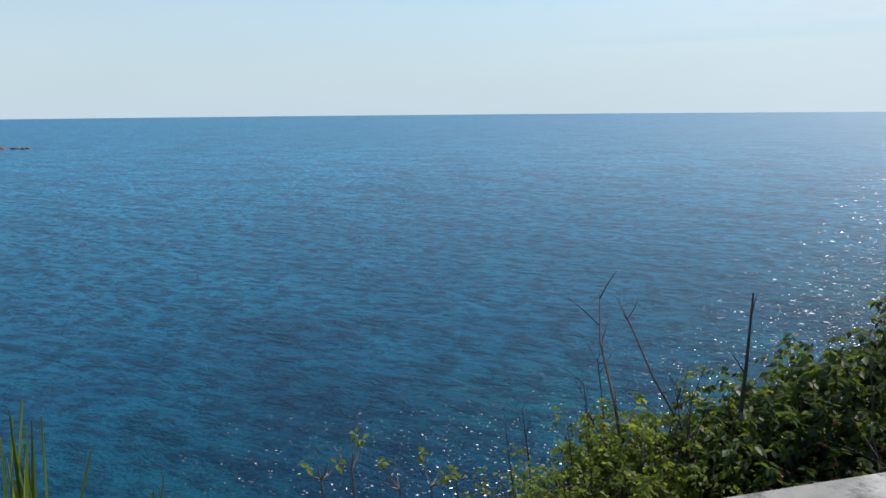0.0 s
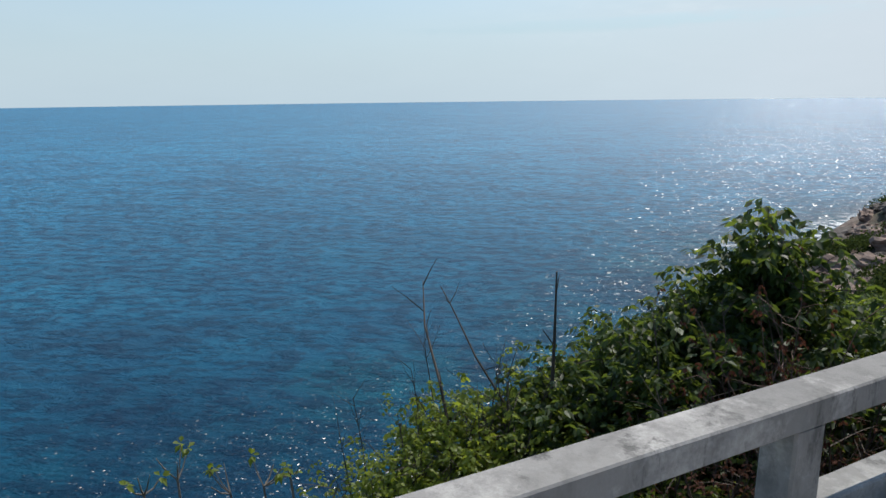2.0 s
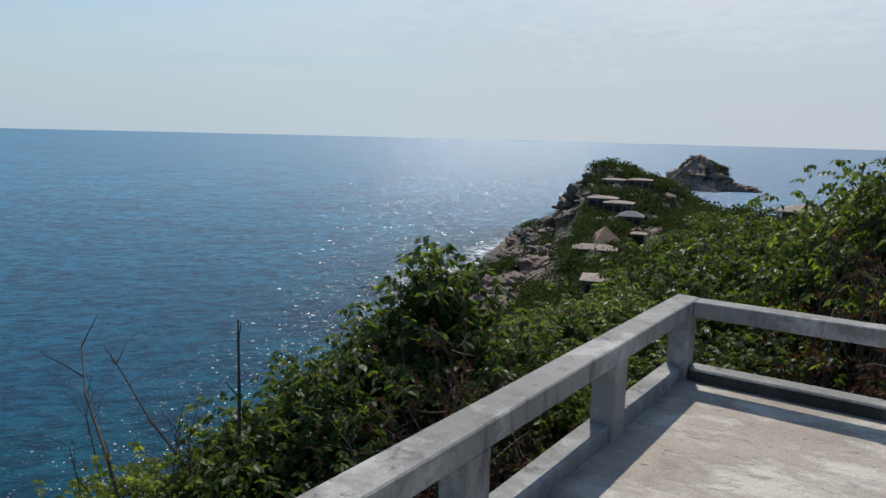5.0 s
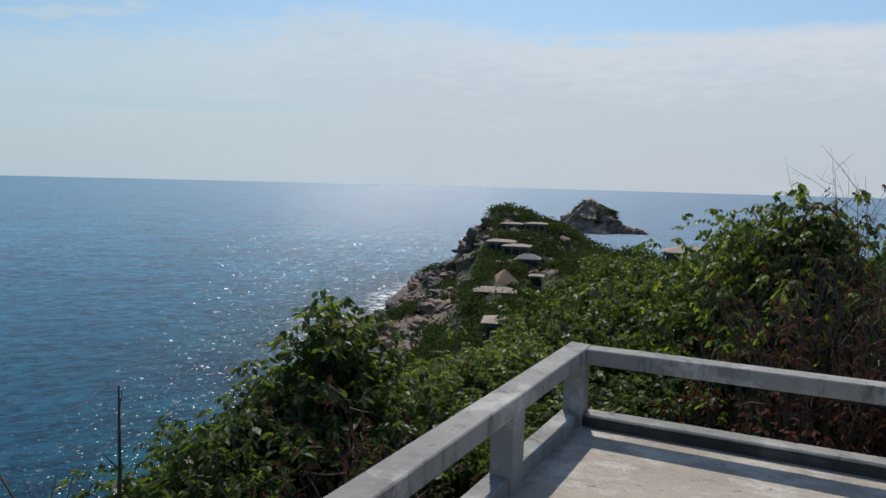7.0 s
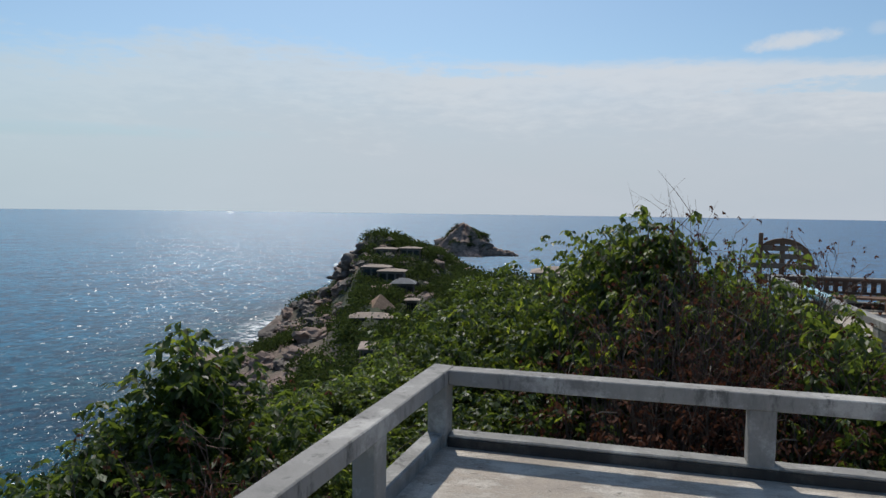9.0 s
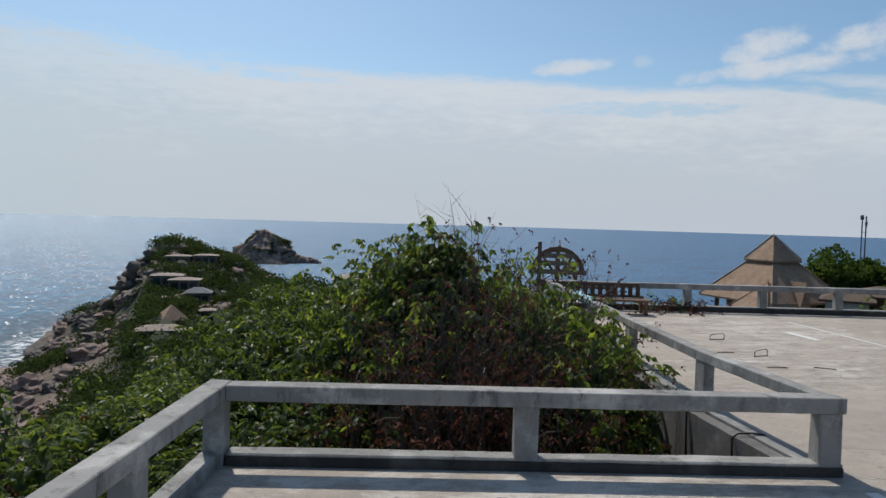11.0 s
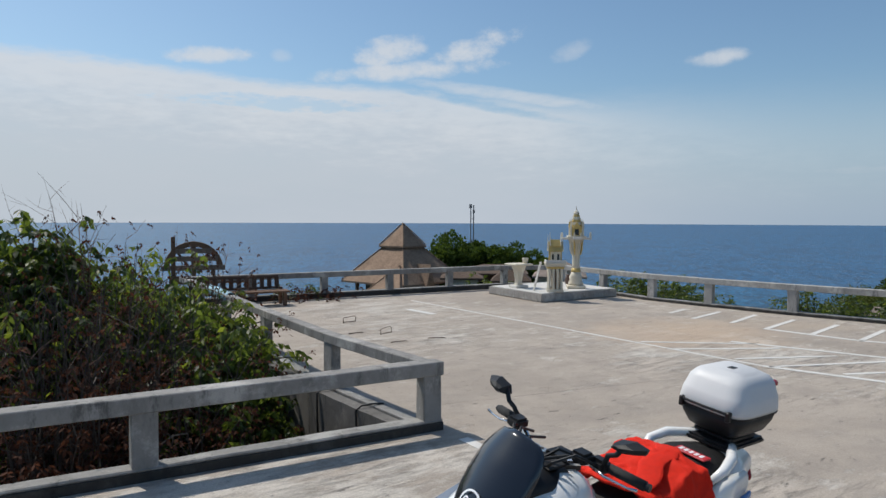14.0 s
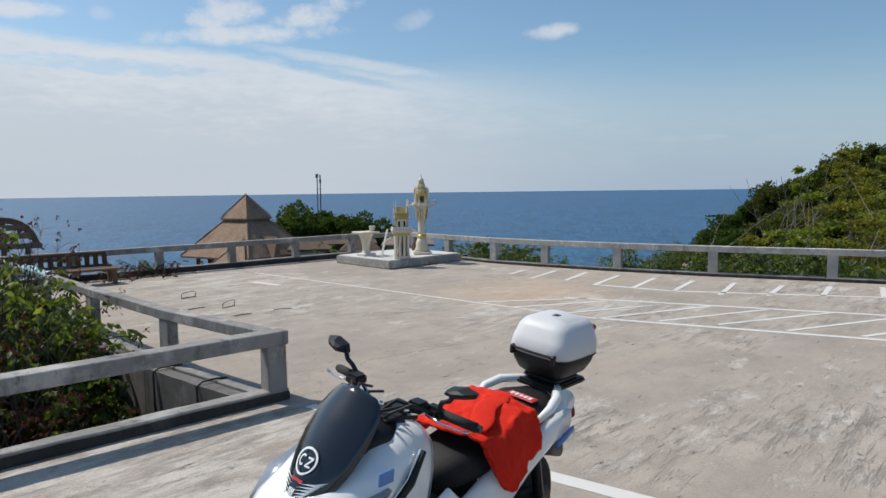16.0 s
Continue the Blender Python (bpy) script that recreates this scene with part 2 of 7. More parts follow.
def floor_concrete(name, tone, grooves, stain=None, bare=None):
    """Weathered slab; tone scales its greys, grooves its broom marks; stain and bare are the middles and reaches of a tan and of a scoured patch."""
    k = Mat(name)
    grey = lambda r, g, b: (r * tone, g * tone, b * tone)
    big = k.ramp(k.noise(0.30, 7, 0.66), 0.36, 0.66)
    f = k.mix(big, grey(0.330, 0.278, 0.228), grey(0.50, 0.428, 0.356))
    f = k.mix(k.ramp(k.noise(1.3, 8, 0.72, (0.8, 1.3, 1, 9)), 0.46, 0.60, 0, 0.5), f, grey(0.27, 0.232, 0.196))
    def patch(x, y, reach):
        away = k.n.new("ShaderNodeVectorMath")
        away.operation = "DISTANCE"
        k.l.new(k.tc.outputs["Object"], away.inputs[0])
        away.inputs[1].default_value = (x, y, 0)
        edge_ = k.math("ADD", away.outputs["Value"], k.math("MULTIPLY", k.math("SUBTRACT", k.noise(0.9, 5, 0.6), 0.5), 2.2))
        return k.ramp(edge_, reach, reach * 0.3)

    # scoured patches where the grey skin has flaked to pale mortar
    skin_ = k.math("ADD", k.math("MULTIPLY", k.noise(1.7, 10, 0.78, (0.75, 1.4, 1, 9)), 0.65), k.math("MULTIPLY", k.noise(0.28, 3, 0.5), 0.35))
    if bare:
        skin_ = k.math("ADD", skin_, k.math("MULTIPLY", patch(*bare), 0.075))
    flake = k.ramp(skin_, 0.520, 0.580, 0, 0.80)
    f = k.mix(flake, f, (0.66, 0.605, 0.53))
    # broom marks, strong in places only
    broom = k.noise(1.0, 6, 0.74, (1.9, 11.0, 1, 9))
    where = k.ramp(k.noise(0.30, 5, 0.65), 0.46, 0.60)
    cut = k.math("MULTIPLY", k.ramp(broom, 0.50, 0.60), where)
    f = k.mix(k.math("MULTIPLY", cut, grooves), f, (0.19, 0.168, 0.145))
    f = k.mix(k.math("MULTIPLY", k.math("MULTIPLY", k.ramp(broom, 0.44, 0.36), where), grooves * 0.35), f, (0.66, 0.60, 0.53))
    f = k.mix(k.ramp(k.noise(3.2, 8, 0.75), 0.54, 0.68, 0, 0.55), f, (0.22, 0.195, 0.17))
    f = k.mix(k.ramp(k.noise(0.22, 3, 0.5), 0.58, 0.74, 0, 0.45), f, (0.47, 0.36, 0.25))
    if stain:
        f = k.mix(k.math("MULTIPLY", patch(*stain), 0.6), f, (0.60, 0.43, 0.29))
    # pits and chips
    pit = k.ramp(k.noise(8, 6, 0.75, (0.7, 1.5, 1, 9)), 0.62, 0.67)
    f = k.mix(k.math("MULTIPLY", pit, 0.8), f, (0.11, 0.10, 0.09))
    f = k.mix(k.ramp(k.noise(70, 4, 0.7), 0.38, 0.66, 0, 0.36), f, (0.17, 0.155, 0.135))
    k.set(f, 0.9)
    deep = k.math("ADD", k.math("MULTIPLY", cut, -1.3), k.math("MULTIPLY", pit, -1.2))
    k.bump(k.math("ADD", k.math("MULTIPLY", k.noise(40, 8, 0.78), 0.8), k.math("ADD", deep, k.math("MULTIPLY", flake, -0.6))), 0.7, 0.014)
    return k.m


def leafy(name, dark, light, glow, trans=0.35, shine=0.12, patch=0.9):
    """Leaves: each its own shade; light passes through."""
    k = Mat(name)
    r = k.island()
    f = k.mix(r, dark, light)
    f = k.mix(k.ramp(k.random(), 0.0, 1.0, 0.0, 0.30), f, k.mix(0.75, f, tuple(c * 1.25 for c in light)))
    f = k.mix(k.ramp(k.noise(patch, 4, 0.6), 0.42, 0.66, 0, 0.5), f, dark)
    k.set(f, 0.46 if shine > 0.1 else 0.8, Specular_IOR_Level=shine)
    t = k.n.new("ShaderNodeBsdfTranslucent")
    k.put(k.mix(r, tuple(c * 0.7 for c in glow), glow), t.inputs["Color"])
    x = k.n.new("ShaderNodeMixShader")
    x.inputs[0].default_value = trans
    k.l.new(k.b.outputs[0], x.inputs[1])
    k.l.new(t.outputs[0], x.inputs[2])
    k.l.new(x.outputs[0], k.out.inputs["Surface"])
    return k.m


def sea_water():
    k = Mat("sea_water")
    shallow = k.attr("shallow")
    swell = k.noise(0.13, 3, 0.5, (0.5, 1, 1, 55))
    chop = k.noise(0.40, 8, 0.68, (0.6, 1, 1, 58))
    far_wave_shade = k.noise(0.085, 8, 0.72, (0.5, 1, 1, 50))
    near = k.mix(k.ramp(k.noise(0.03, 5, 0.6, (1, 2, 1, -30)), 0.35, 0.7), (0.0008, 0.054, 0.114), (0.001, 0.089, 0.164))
    # far colour is lifted for haze and sky reflection, painted into the base
    hazed_sea = k.mix(k.ramp(k.noise(0.006, 5, 0.6, (1, 2, 1, -30)), 0.35, 0.7), (0.002, 0.190, 0.355), (0.004, 0.228, 0.410))
    # dims with bearing, painting in the weaker sky reflection on that side
    hazed_sea = k.mix(k.attr("bearing_dim"), hazed_sea, (0.001, 0.118, 0.272))
    deep = k.mix(k.attr("offshore"), near, hazed_sea)
    reef = k.ramp(k.noise(0.05, 4, 0.55, (1, 1.8, 1)), 0.44, 0.62)
    teal = k.mix(reef, (0.001, 0.046, 0.088), (0.002, 0.098, 0.140))
    f = k.mix(shallow, deep, teal)
    # pale sand and dark weed beds seen through the nearer water
    beds = k.noise(0.020, 5, 0.6, (0.6, 1.3, 1, 50))
    close = k.ramp(k.attr("offshore"), 0.45, 0.0)
    f = k.mix(k.math("MULTIPLY", k.ramp(beds, 0.52, 0.64, 0, 0.8), close), f, (0.001, 0.100, 0.145))
    f = k.mix(k.math("MULTIPLY", k.ramp(beds, 0.46, 0.36, 0, 0.7), close), f, (0.001, 0.030, 0.075))
    # shaded wave flanks painted dark into the base colour, near then far
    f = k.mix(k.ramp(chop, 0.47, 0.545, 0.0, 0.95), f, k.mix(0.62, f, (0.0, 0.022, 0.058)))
    f = k.mix(k.math("MULTIPLY", k.ramp(far_wave_shade, 0.47, 0.56, 0.0, 0.85), k.ramp(k.attr("offshore"), 0.1, 0.7)), f, k.mix(0.5, f, (0.0, 0.03, 0.075)))
    foam = k.math("MULTIPLY", k.attr("foam"), k.ramp(k.noise(0.45, 8, 0.75), 0.47, 0.58))
    f = k.mix(foam, f, (0.75, 0.78, 0.8))
    k.set(f, 0.75, IOR=1.33, Specular_IOR_Level=0.02)
    bump = k.bump(k.math("ADD", k.math("MULTIPLY", swell, 1.6), chop), 1.0, 1.6)
    # broad sheen of the many small waves, strongest at a grazing view
    view = k.n.new("ShaderNodeLayerWeight")
    view.inputs["Blend"].default_value = 0.5
    sheen = k.math("ADD", k.math("MULTIPLY", k.math("POWER", view.outputs["Facing"], 4.5), 0.130), 0.006)
    # sparkle: small facets, each with its own tilt
    def facets(scale, spread):
        cell = k.n.new("ShaderNodeTexVoronoi")
        cell.inputs["Scale"].default_value = scale
        k.l.new(k.tc.outputs["Object"], cell.inputs["Vector"])
        ops = []
        for op, b_, c_ in (("SUBTRACT", (0.5, 0.5, 0.5), None), ("MULTIPLY_ADD", (spread, spread, 0.0), (0, 0, 1)), ("NORMALIZE", None, None)):
            v = k.n.new("ShaderNodeVectorMath")
            v.operation = op
            k.l.new(ops[-1] if ops else cell.outputs["Color"], v.inputs[0])
            if b_:
                v.inputs[1].default_value = b_
            if c_:
                v.inputs[2].default_value = c_
            ops.append(v.outputs[0])
        return ops[-1]

    last = k.b.outputs[0]
    for rough, share, facing in ((0.60, sheen, bump.outputs[0]), (0.22, 0.016, facets(6.0, 0.90)), (0.22, k.math("MULTIPLY", k.math("POWER", k.attr("offshore"), 2.0), 0.050), facets(1.7, 0.95))):
        gloss = k.n.new("ShaderNodeBsdfGlossy")
        gloss.inputs["Roughness"].default_value = rough
        k.l.new(facing, gloss.inputs["Normal"])
        x = k.n.new("ShaderNodeMixShader")
        k.put(share, x.inputs[0])
        k.l.new(last, x.inputs[1])
        k.l.new(gloss.outputs[0], x.inputs[2])
        last = x.outputs[0]
    k.l.new(last, k.out.inputs["Surface"])
    return k.m


def land_cover():
    k = Mat("headland_ground")
    rock = k.mix(k.ramp(k.noise(0.25, 7, 0.65), 0.3, 0.7), (0.090, 0.063, 0.050), (0.34, 0.250, 0.200))
    scrub = k.mix(k.ramp(k.noise(0.4, 6, 0.65), 0.35, 0.7), (0.012, 0.022, 0.008), (0.045, 0.055, 0.018))
    k.set(k.mix(k.attr("rock"), scrub, rock), 0.9)
    k.bump(k.noise(0.8, 8, 0.7), 0.8, 0.6)
    return k.m


def granite(name, a, b):
    k = Mat(name)
    f = k.mix(k.ramp(k.noise(0.5, 7, 0.65), 0.3, 0.7), a, b)
    f = k.mix(k.ramp(k.noise(0.22, 4, 0.6, (1, 1, 3)), 0.5, 0.68, 0, 0.7), f, tuple(c * 0.35 for c in a))
    k.set(f, 0.85)
    k.bump(k.noise(2.5, 8, 0.7), 0.7, 0.3)
    return k.m


def timber(name, a, b, scale=6.0, stretch=(0.4, 6, 6)):
    k = Mat(name)
    f = k.mix(k.noise(scale, 6, 0.6, stretch), a, b)
    f = k.mix(k.ramp(k.noise(2, 5), 0.5, 0.75, 0, 0.5), f, tuple(c * 0.5 for c in a))
    k.set(f, 0.8)
    k.bump(k.noise(scale * 2, 6, 0.6, stretch), 0.3, 0.01)
    return k.m


def shingle(name, a, b, rows):
    k = Mat(name)
    f = k.mix(k.ramp(k.noise(1.2, 7, 0.7), 0.3, 0.72), a, b)
    f = k.mix(k.ramp(k.noise(7, 5, 0.6, (1, 1, rows)), 0.42, 0.62, 0, 0.55), f, tuple(c * 0.5 for c in a))
    k.set(f, 0.9)
    k.bump(k.noise(8, 5, 0.6, (1, 1, rows)), 0.5, 0.03)
    return k.m


CONCRETE = concrete("rail_concrete", (0.42, 0.40, 0.372), (0.135, 0.128, 0.12), (0.30, 0.287, 0.27))
# black mould, darkened further to paint in the shade on the curb's sides
MOULD_SHADE = concrete("mould_and_shade_curb_concrete", (0.080, 0.074, 0.067), (0.012, 0.011, 0.010), (0.034, 0.031, 0.028))
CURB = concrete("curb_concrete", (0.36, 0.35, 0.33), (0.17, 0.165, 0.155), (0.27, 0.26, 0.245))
WALL = concrete("pit_wall_concrete", (0.21, 0.195, 0.178), (0.075, 0.07, 0.064), (0.15, 0.14, 0.127))
FLOOR = floor_concrete("worn_concrete_floor", 1.14, 0.60, None, (0.0, 2.6, 3.4))
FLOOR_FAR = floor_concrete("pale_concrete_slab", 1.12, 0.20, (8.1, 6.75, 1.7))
def road_paint():
    k = Mat("worn_white_paint")
    wear = k.ramp(k.math("ADD", k.math("MULTIPLY", k.noise(14, 8, 0.75), 0.6), k.math("MULTIPLY", k.noise(1.4, 4, 0.6), 0.4)), 0.52, 0.66)
    k.set(k.mix(wear, (0.66, 0.64, 0.60), (0.44, 0.40, 0.35)), 0.85)
    k.bump(k.noise(60, 6, 0.7), 0.4, 0.01)
    return k.m


PAINT = road_paint()
PALE = concrete("pale_rail_concrete", (0.50, 0.48, 0.45), (0.27, 0.26, 0.245), (0.38, 0.365, 0.345))
PLINTH = concrete("plinth_concrete", (0.46, 0.43, 0.395), (0.28, 0.262, 0.24), (0.38, 0.355, 0.325))
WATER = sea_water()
LAND = land_cover()
ROCK = granite("red_granite", (0.115, 0.075, 0.060), (0.37, 0.26, 0.205))
DARKROCK = granite("dark_granite", (0.075, 0.062, 0.052), (0.20, 0.165, 0.14))
LEAF = leafy("shrub_leaf", (0.006, 0.013, 0.004), (0.044, 0.076, 0.019), (0.28, 0.38, 0.05), 0.28, 0.24)
LEAF_BRIGHT = leafy("bright_shrub_leaf", (0.010, 0.020, 0.006), (0.080, 0.120, 0.028), (0.33, 0.44, 0.065), 0.34, 0.26)
LEAF_YELLOW = leafy("yellow_green_leaf", (0.055, 0.085, 0.012), (0.160, 0.195, 0.028), (0.42, 0.50, 0.05), 0.42, 0.25)
LEAF_DARK = leafy("tree_leaf", (0.014, 0.034, 0.009), (0.075, 0.115, 0.028), (0.15, 0.23, 0.03), 0.3, 0.08, 0.5)
LEAF_DEAD = leafy("dry_brown_leaf", (0.026, 0.013, 0.009), (0.115, 0.052, 0.034), (0.20, 0.075, 0.040), 0.22, 0.1)
LEAF_FAR = leafy("scrub_leaf", (0.012, 0.026, 0.009), (0.058, 0.080, 0.024), (0.11, 0.15, 0.035), 0.24, 0.05, 0.10)
LEAF_HILL = leafy("hill_leaf", (0.015, 0.033, 0.011), (0.118, 0.134, 0.037), (0.22, 0.25, 0.05), 0.28, 0.05, 0.25)
LEAF_GOLD = leafy("yellowing_tree_leaf", (0.10, 0.11, 0.018), (0.26, 0.24, 0.035), (0.34, 0.34, 0.04), 0.35, 0.08)
BARK = plain("grey_bark", (0.085, 0.066, 0.050), 0.9, scale=20, vary=0.25, bump=0.4)
BARK_RED = plain("red_brown_twig", (0.150, 0.092, 0.068), 0.9, scale=20, vary=0.25, bump=0.4)
BARK_PALE = plain("pale_dry_bark", (0.24, 0.20, 0.16), 0.9, scale=20, vary=0.25, bump=0.4)

# ---- building helpers ----
def mesh_of(name, verts, faces, material, smooth=False):
    me = bpy.data.meshes.new(name)
    me.from_pydata([tuple(v) for v in verts], [], [tuple(f) for f in faces])
    me.materials.append(material)
    if smooth:
        me.polygons.foreach_set("use_smooth", [True] * len(me.polygons))
    me.update()
    return me


def part(name, bm, material, parent, label="", smooth=False):
    """Links a bmesh, or a mesh, as one object under a thing or a part."""
    if isinstance(bm, bpy.types.Mesh):
        me = bm
    else:
        me = bpy.data.meshes.new(name)
        bm.to_mesh(me)
        bm.free()
        me.materials.append(material)
        if smooth:
            me.polygons.foreach_set("use_smooth", [True] * len(me.polygons))
    ob = new(name, me)
    ob.parent = parent
    return tagged(ob, label) if label else ob


def thing(name, label, category, m=None, group="", kind=""):
    ob = new(name)
    ob.empty_display_size = 0.1
    if m is not None:
        ob.matrix_world = m
    return tagged(ob, label, category, group, kind)


def solid(verts, faces, bevel=0.0, segments=1):
    bm = bmesh.new()
    vs = [bm.verts.new(v) for v in verts]
    for f in faces:
        bm.faces.new([vs[i] for i in f])
    bmesh.ops.recalc_face_normals(bm, faces=bm.faces)
    if bevel:
        bmesh.ops.bevel(bm, geom=list(bm.edges), offset=bevel, segments=segments, affect="EDGES", clamp_overlap=True)
    return bm


CUBE = [(0, 1, 2, 3), (7, 6, 5, 4), (0, 4, 5, 1), (1, 5, 6, 2), (2, 6, 7, 3), (3, 7, 4, 0)]


def box(x0, x1, y0, y1, z0, z1, bevel=0.0, segments=1):
    return solid([(x0, y0, z0), (x1, y0, z0), (x1, y1, z0), (x0, y1, z0), (x0, y0, z1), (x1, y0, z1), (x1, y1, z1), (x0, y1, z1)], CUBE, bevel, segments)


def beam(p, q, left, right, z0, z1, bevel=0.007):
    """A bar from p to q in plan, reaching left and right of the line, from z0 to z1 above each end's own height."""
    p, q = Vector(p), Vector(q)
    d = Vector((q.x - p.x, q.y - p.y, 0)).normalized()
    n = Vector((-d.y, d.x, 0))
    low = [p - n * right, q - n * right, q + n * left, p + n * left]
    return solid([v + Vector((0, 0, z0)) for v in low] + [v + Vector((0, 0, z1)) for v in low], CUBE, bevel, 1)


def worn(bm, cut, size, seed):
    """Cuts long edges and shakes the surface a little."""
    for axis in range(3):
        edges = [e for e in bm.edges if e.calc_length() > cut]
        if edges:
            bmesh.ops.subdivide_edges(bm, edges=edges, cuts=max(1, min(12, int(max(e.calc_length() for e in edges) / cut))), use_grid_fill=True)
        break
    for v in bm.verts:
        v.co += noise.noise_vector(v.co * 6.0 + Vector((seed * 7.1, 0, 0))) * size
    return bm


def tube(points, radii, sides=6, closed=True):
    """A tapered tube along points."""
    bm = bmesh.new()
    pts = [Vector(p) for p in points]
    if isinstance(radii, (int, float)):
        radii = [radii] * len(pts)
    rings, up = [], None
    for i, p in enumerate(pts):
        way = (pts[min(i + 1, len(pts) - 1)] - pts[max(i - 1, 0)]).normalized()
        if up is None:
            up = way.orthogonal().normalized()
        up = (up - way * up.dot(way)).normalized()
        side = way.cross(up)
        rings.append([bm.verts.new(p + (up * math.cos(a) + side * math.sin(a)) * radii[i]) for a in (2 * math.pi * k / sides for k in range(sides))])
    for a, b in zip(rings, rings[1:]):
        for k in range(sides):
            bm.faces.new((a[k], a[(k + 1) % sides], b[(k + 1) % sides], b[k]))
    if closed:
        bm.faces.new(rings[0][::-1])
        bm.faces.new(rings[-1])
    return bm


def join(*bms):
    out = bmesh.new()
    for bm in bms:
        me = bpy.data.meshes.new("tmp")
        bm.to_mesh(me)
        bm.free()
        out.from_mesh(me)
        bpy.data.meshes.remove(me)
    return out


def moved(bm, m):
    bmesh.ops.transform(bm, matrix=m, verts=bm.verts)
    return bm


def lathe(profile, sides=20):
    """A turned form from (radius, z) pairs."""
    bm = bmesh.new()
    rings = [[bm.verts.new((r * math.cos(a), r * math.sin(a), z)) for a in (2 * math.pi * k / sides for k in range(sides))] for r, z in profile]
    for a, b in zip(rings, rings[1:]):
        for k in range(sides):
            bm.faces.new((a[k], a[(k + 1) % sides], b[(k + 1) % sides], b[k]))
    bm.faces.new(rings[0][::-1])
    bm.faces.new(rings[-1])
    return bm


def loft(sections, smooth_ends=True):
    """Skins closed sections with the same number of points each."""
    bm = bmesh.new()
    rings = [[bm.verts.new(p) for p in s] for s in sections]
    n = len(rings[0])
    for a, b in zip(rings, rings[1:]):
        for k in range(n):
            bm.faces.new((a[k], a[(k + 1) % n], b[(k + 1) % n], b[k]))
    bm.faces.new(rings[0][::-1])
    bm.faces.new(rings[-1])
    bmesh.ops.recalc_face_normals(bm, faces=bm.faces)
    return bm

# ---- land and sea ----
RIDGE = [(-4, 20, -4), (-14, 48, -12), (-33, 80, -18), (-46, 104, -16.8), (-52, 124, -14.8), (-60, 142, -12), (-65, 155, -8.6), (-69.5, 165, -5.0), (-80, 184, -14), (-98, 200, -29)]
SPUR = [(0, 14, -1.6), (-7, 42, -6.0), (-13, 70, -8.3), (-24, 106, -12), (-42, 142, -13.0)]
HILL = [(47, 35, -14), (51, 32.4, -9.0), (53.4, 30.4, -5.8), (54.7, 28.5, -3.6), (55.9, 26.2, -1.4), (57.2, 23.0, 0.5), (58.2, 20.3, 2.5), (58.8, 18.6, 3.3), (61, 12, 5.6), (66, 0, 9.0), (70, -25, 12)]


def fbm(x, y, scale, octaves=4):
    return noise.fractal(Vector((x * scale, y * scale, 3.7)), 1.0, 2.0, octaves)


def spine(x, y, line, left, right, knee, steep):
    """Height of a ridge: gentle out to the knee on its right, then steep; steep on its left."""
    best = -60.0
    for (ax, ay, az_), (bx, by, bz) in zip(line, line[1:]):
        ux, uy = bx - ax, by - ay
        k = max(0.0, min(1.0, ((x - ax) * ux + (y - ay) * uy) / (ux * ux + uy * uy)))
        px, py = ax + k * ux, ay + k * uy
        d = math.hypot(x - px, y - py)
        side = ux * (y - py) - uy * (x - px)
        z = az_ + k * (bz - az_)
        if side <= 0:
            z -= right * min(d, knee) + steep * max(0.0, d - knee)
        elif left:
            z -= left * d
        else:
            z -= 0.28 * min(d, 5.0) + 1.35 * max(0.0, d - 5.0)
            z = z if z > -22 else -22 + (z + 22) * (0.25 + 0.20 * max(0.0, min(1.0, (y - 125) / 22)))
        best = max(best, z)
    return best


def outside(x, y):
    """How far a point lies outside the terrace and the car park."""
    ex = max(-1.9 - x, 0.0, x - (13.5 if y < 3 else 11.2))
    ey = max(y - (4.4 if x < 2.2 else 13.6), 0.0, -22 - y)
    return math.hypot(ex, ey)


def land(x, y):
    d = outside(x, y)
    left = max(0.0, -1.9 - x)
    flat_ = -0.45 - 0.16 * min(d, 4) - 0.33 * max(0, d - 4)
    if left > 0:
        flat_ = -0.75 - 0.18 * left - 1.9 * max(0.0, left - 3.0)
    if y > 14 and x > 2:
        flat_ = -0.8 - 0.42 * min(y - 13.6, 14) - 0.04 * max(0.0, y - 27.6) - 0.5 * max(0.0, y - 62) - 0.45 * max(0.0, x - 40)
    flat_ -= 0.35 * max(0.0, y - 90) + 0.3 * max(0.0, x - 14)
    z = max(flat_, spine(x, y, RIDGE, 0.0, 0.3, 11, 0.6), spine(x, y, SPUR, 0.55, 0.25, 6, 0.8), spine(x, y, HILL, 0.75, 0.8, 6, 0.55))
    rough = fbm(x, y, 0.06) * 2.2 + fbm(x, y, 0.22) * 0.8
    z += rough * min(1.0, max(0.0, d - 2) / 14)
    if -1.8 < x < 2.4 and 4.3 < y < 13:
        z -= 0.9 * min(1.0, (y - 4.3) / 0.3) * min(1.0, (13 - y) / 3.0) * min(1.0, (x + 1.8) / 1.2)
    if d < 0.4:
        z = min(z, -0.5)
    z -= 3.0 * math.exp(-((x + 2.5) ** 2 / 30 + (y - 41) ** 2 / 70))
    if -7 < x < 4 and y > 24:
        k = min(1.0, (x + 7) / 4)
        z = min(z, z + k * (-3.0 - 0.05 * (y - 24) - z))
    if y < 75:
        z -= 0.5 * max(0.0, -24 - 0.4 * max(0.0, y - 20) - x)
    return max(z, -38.0)


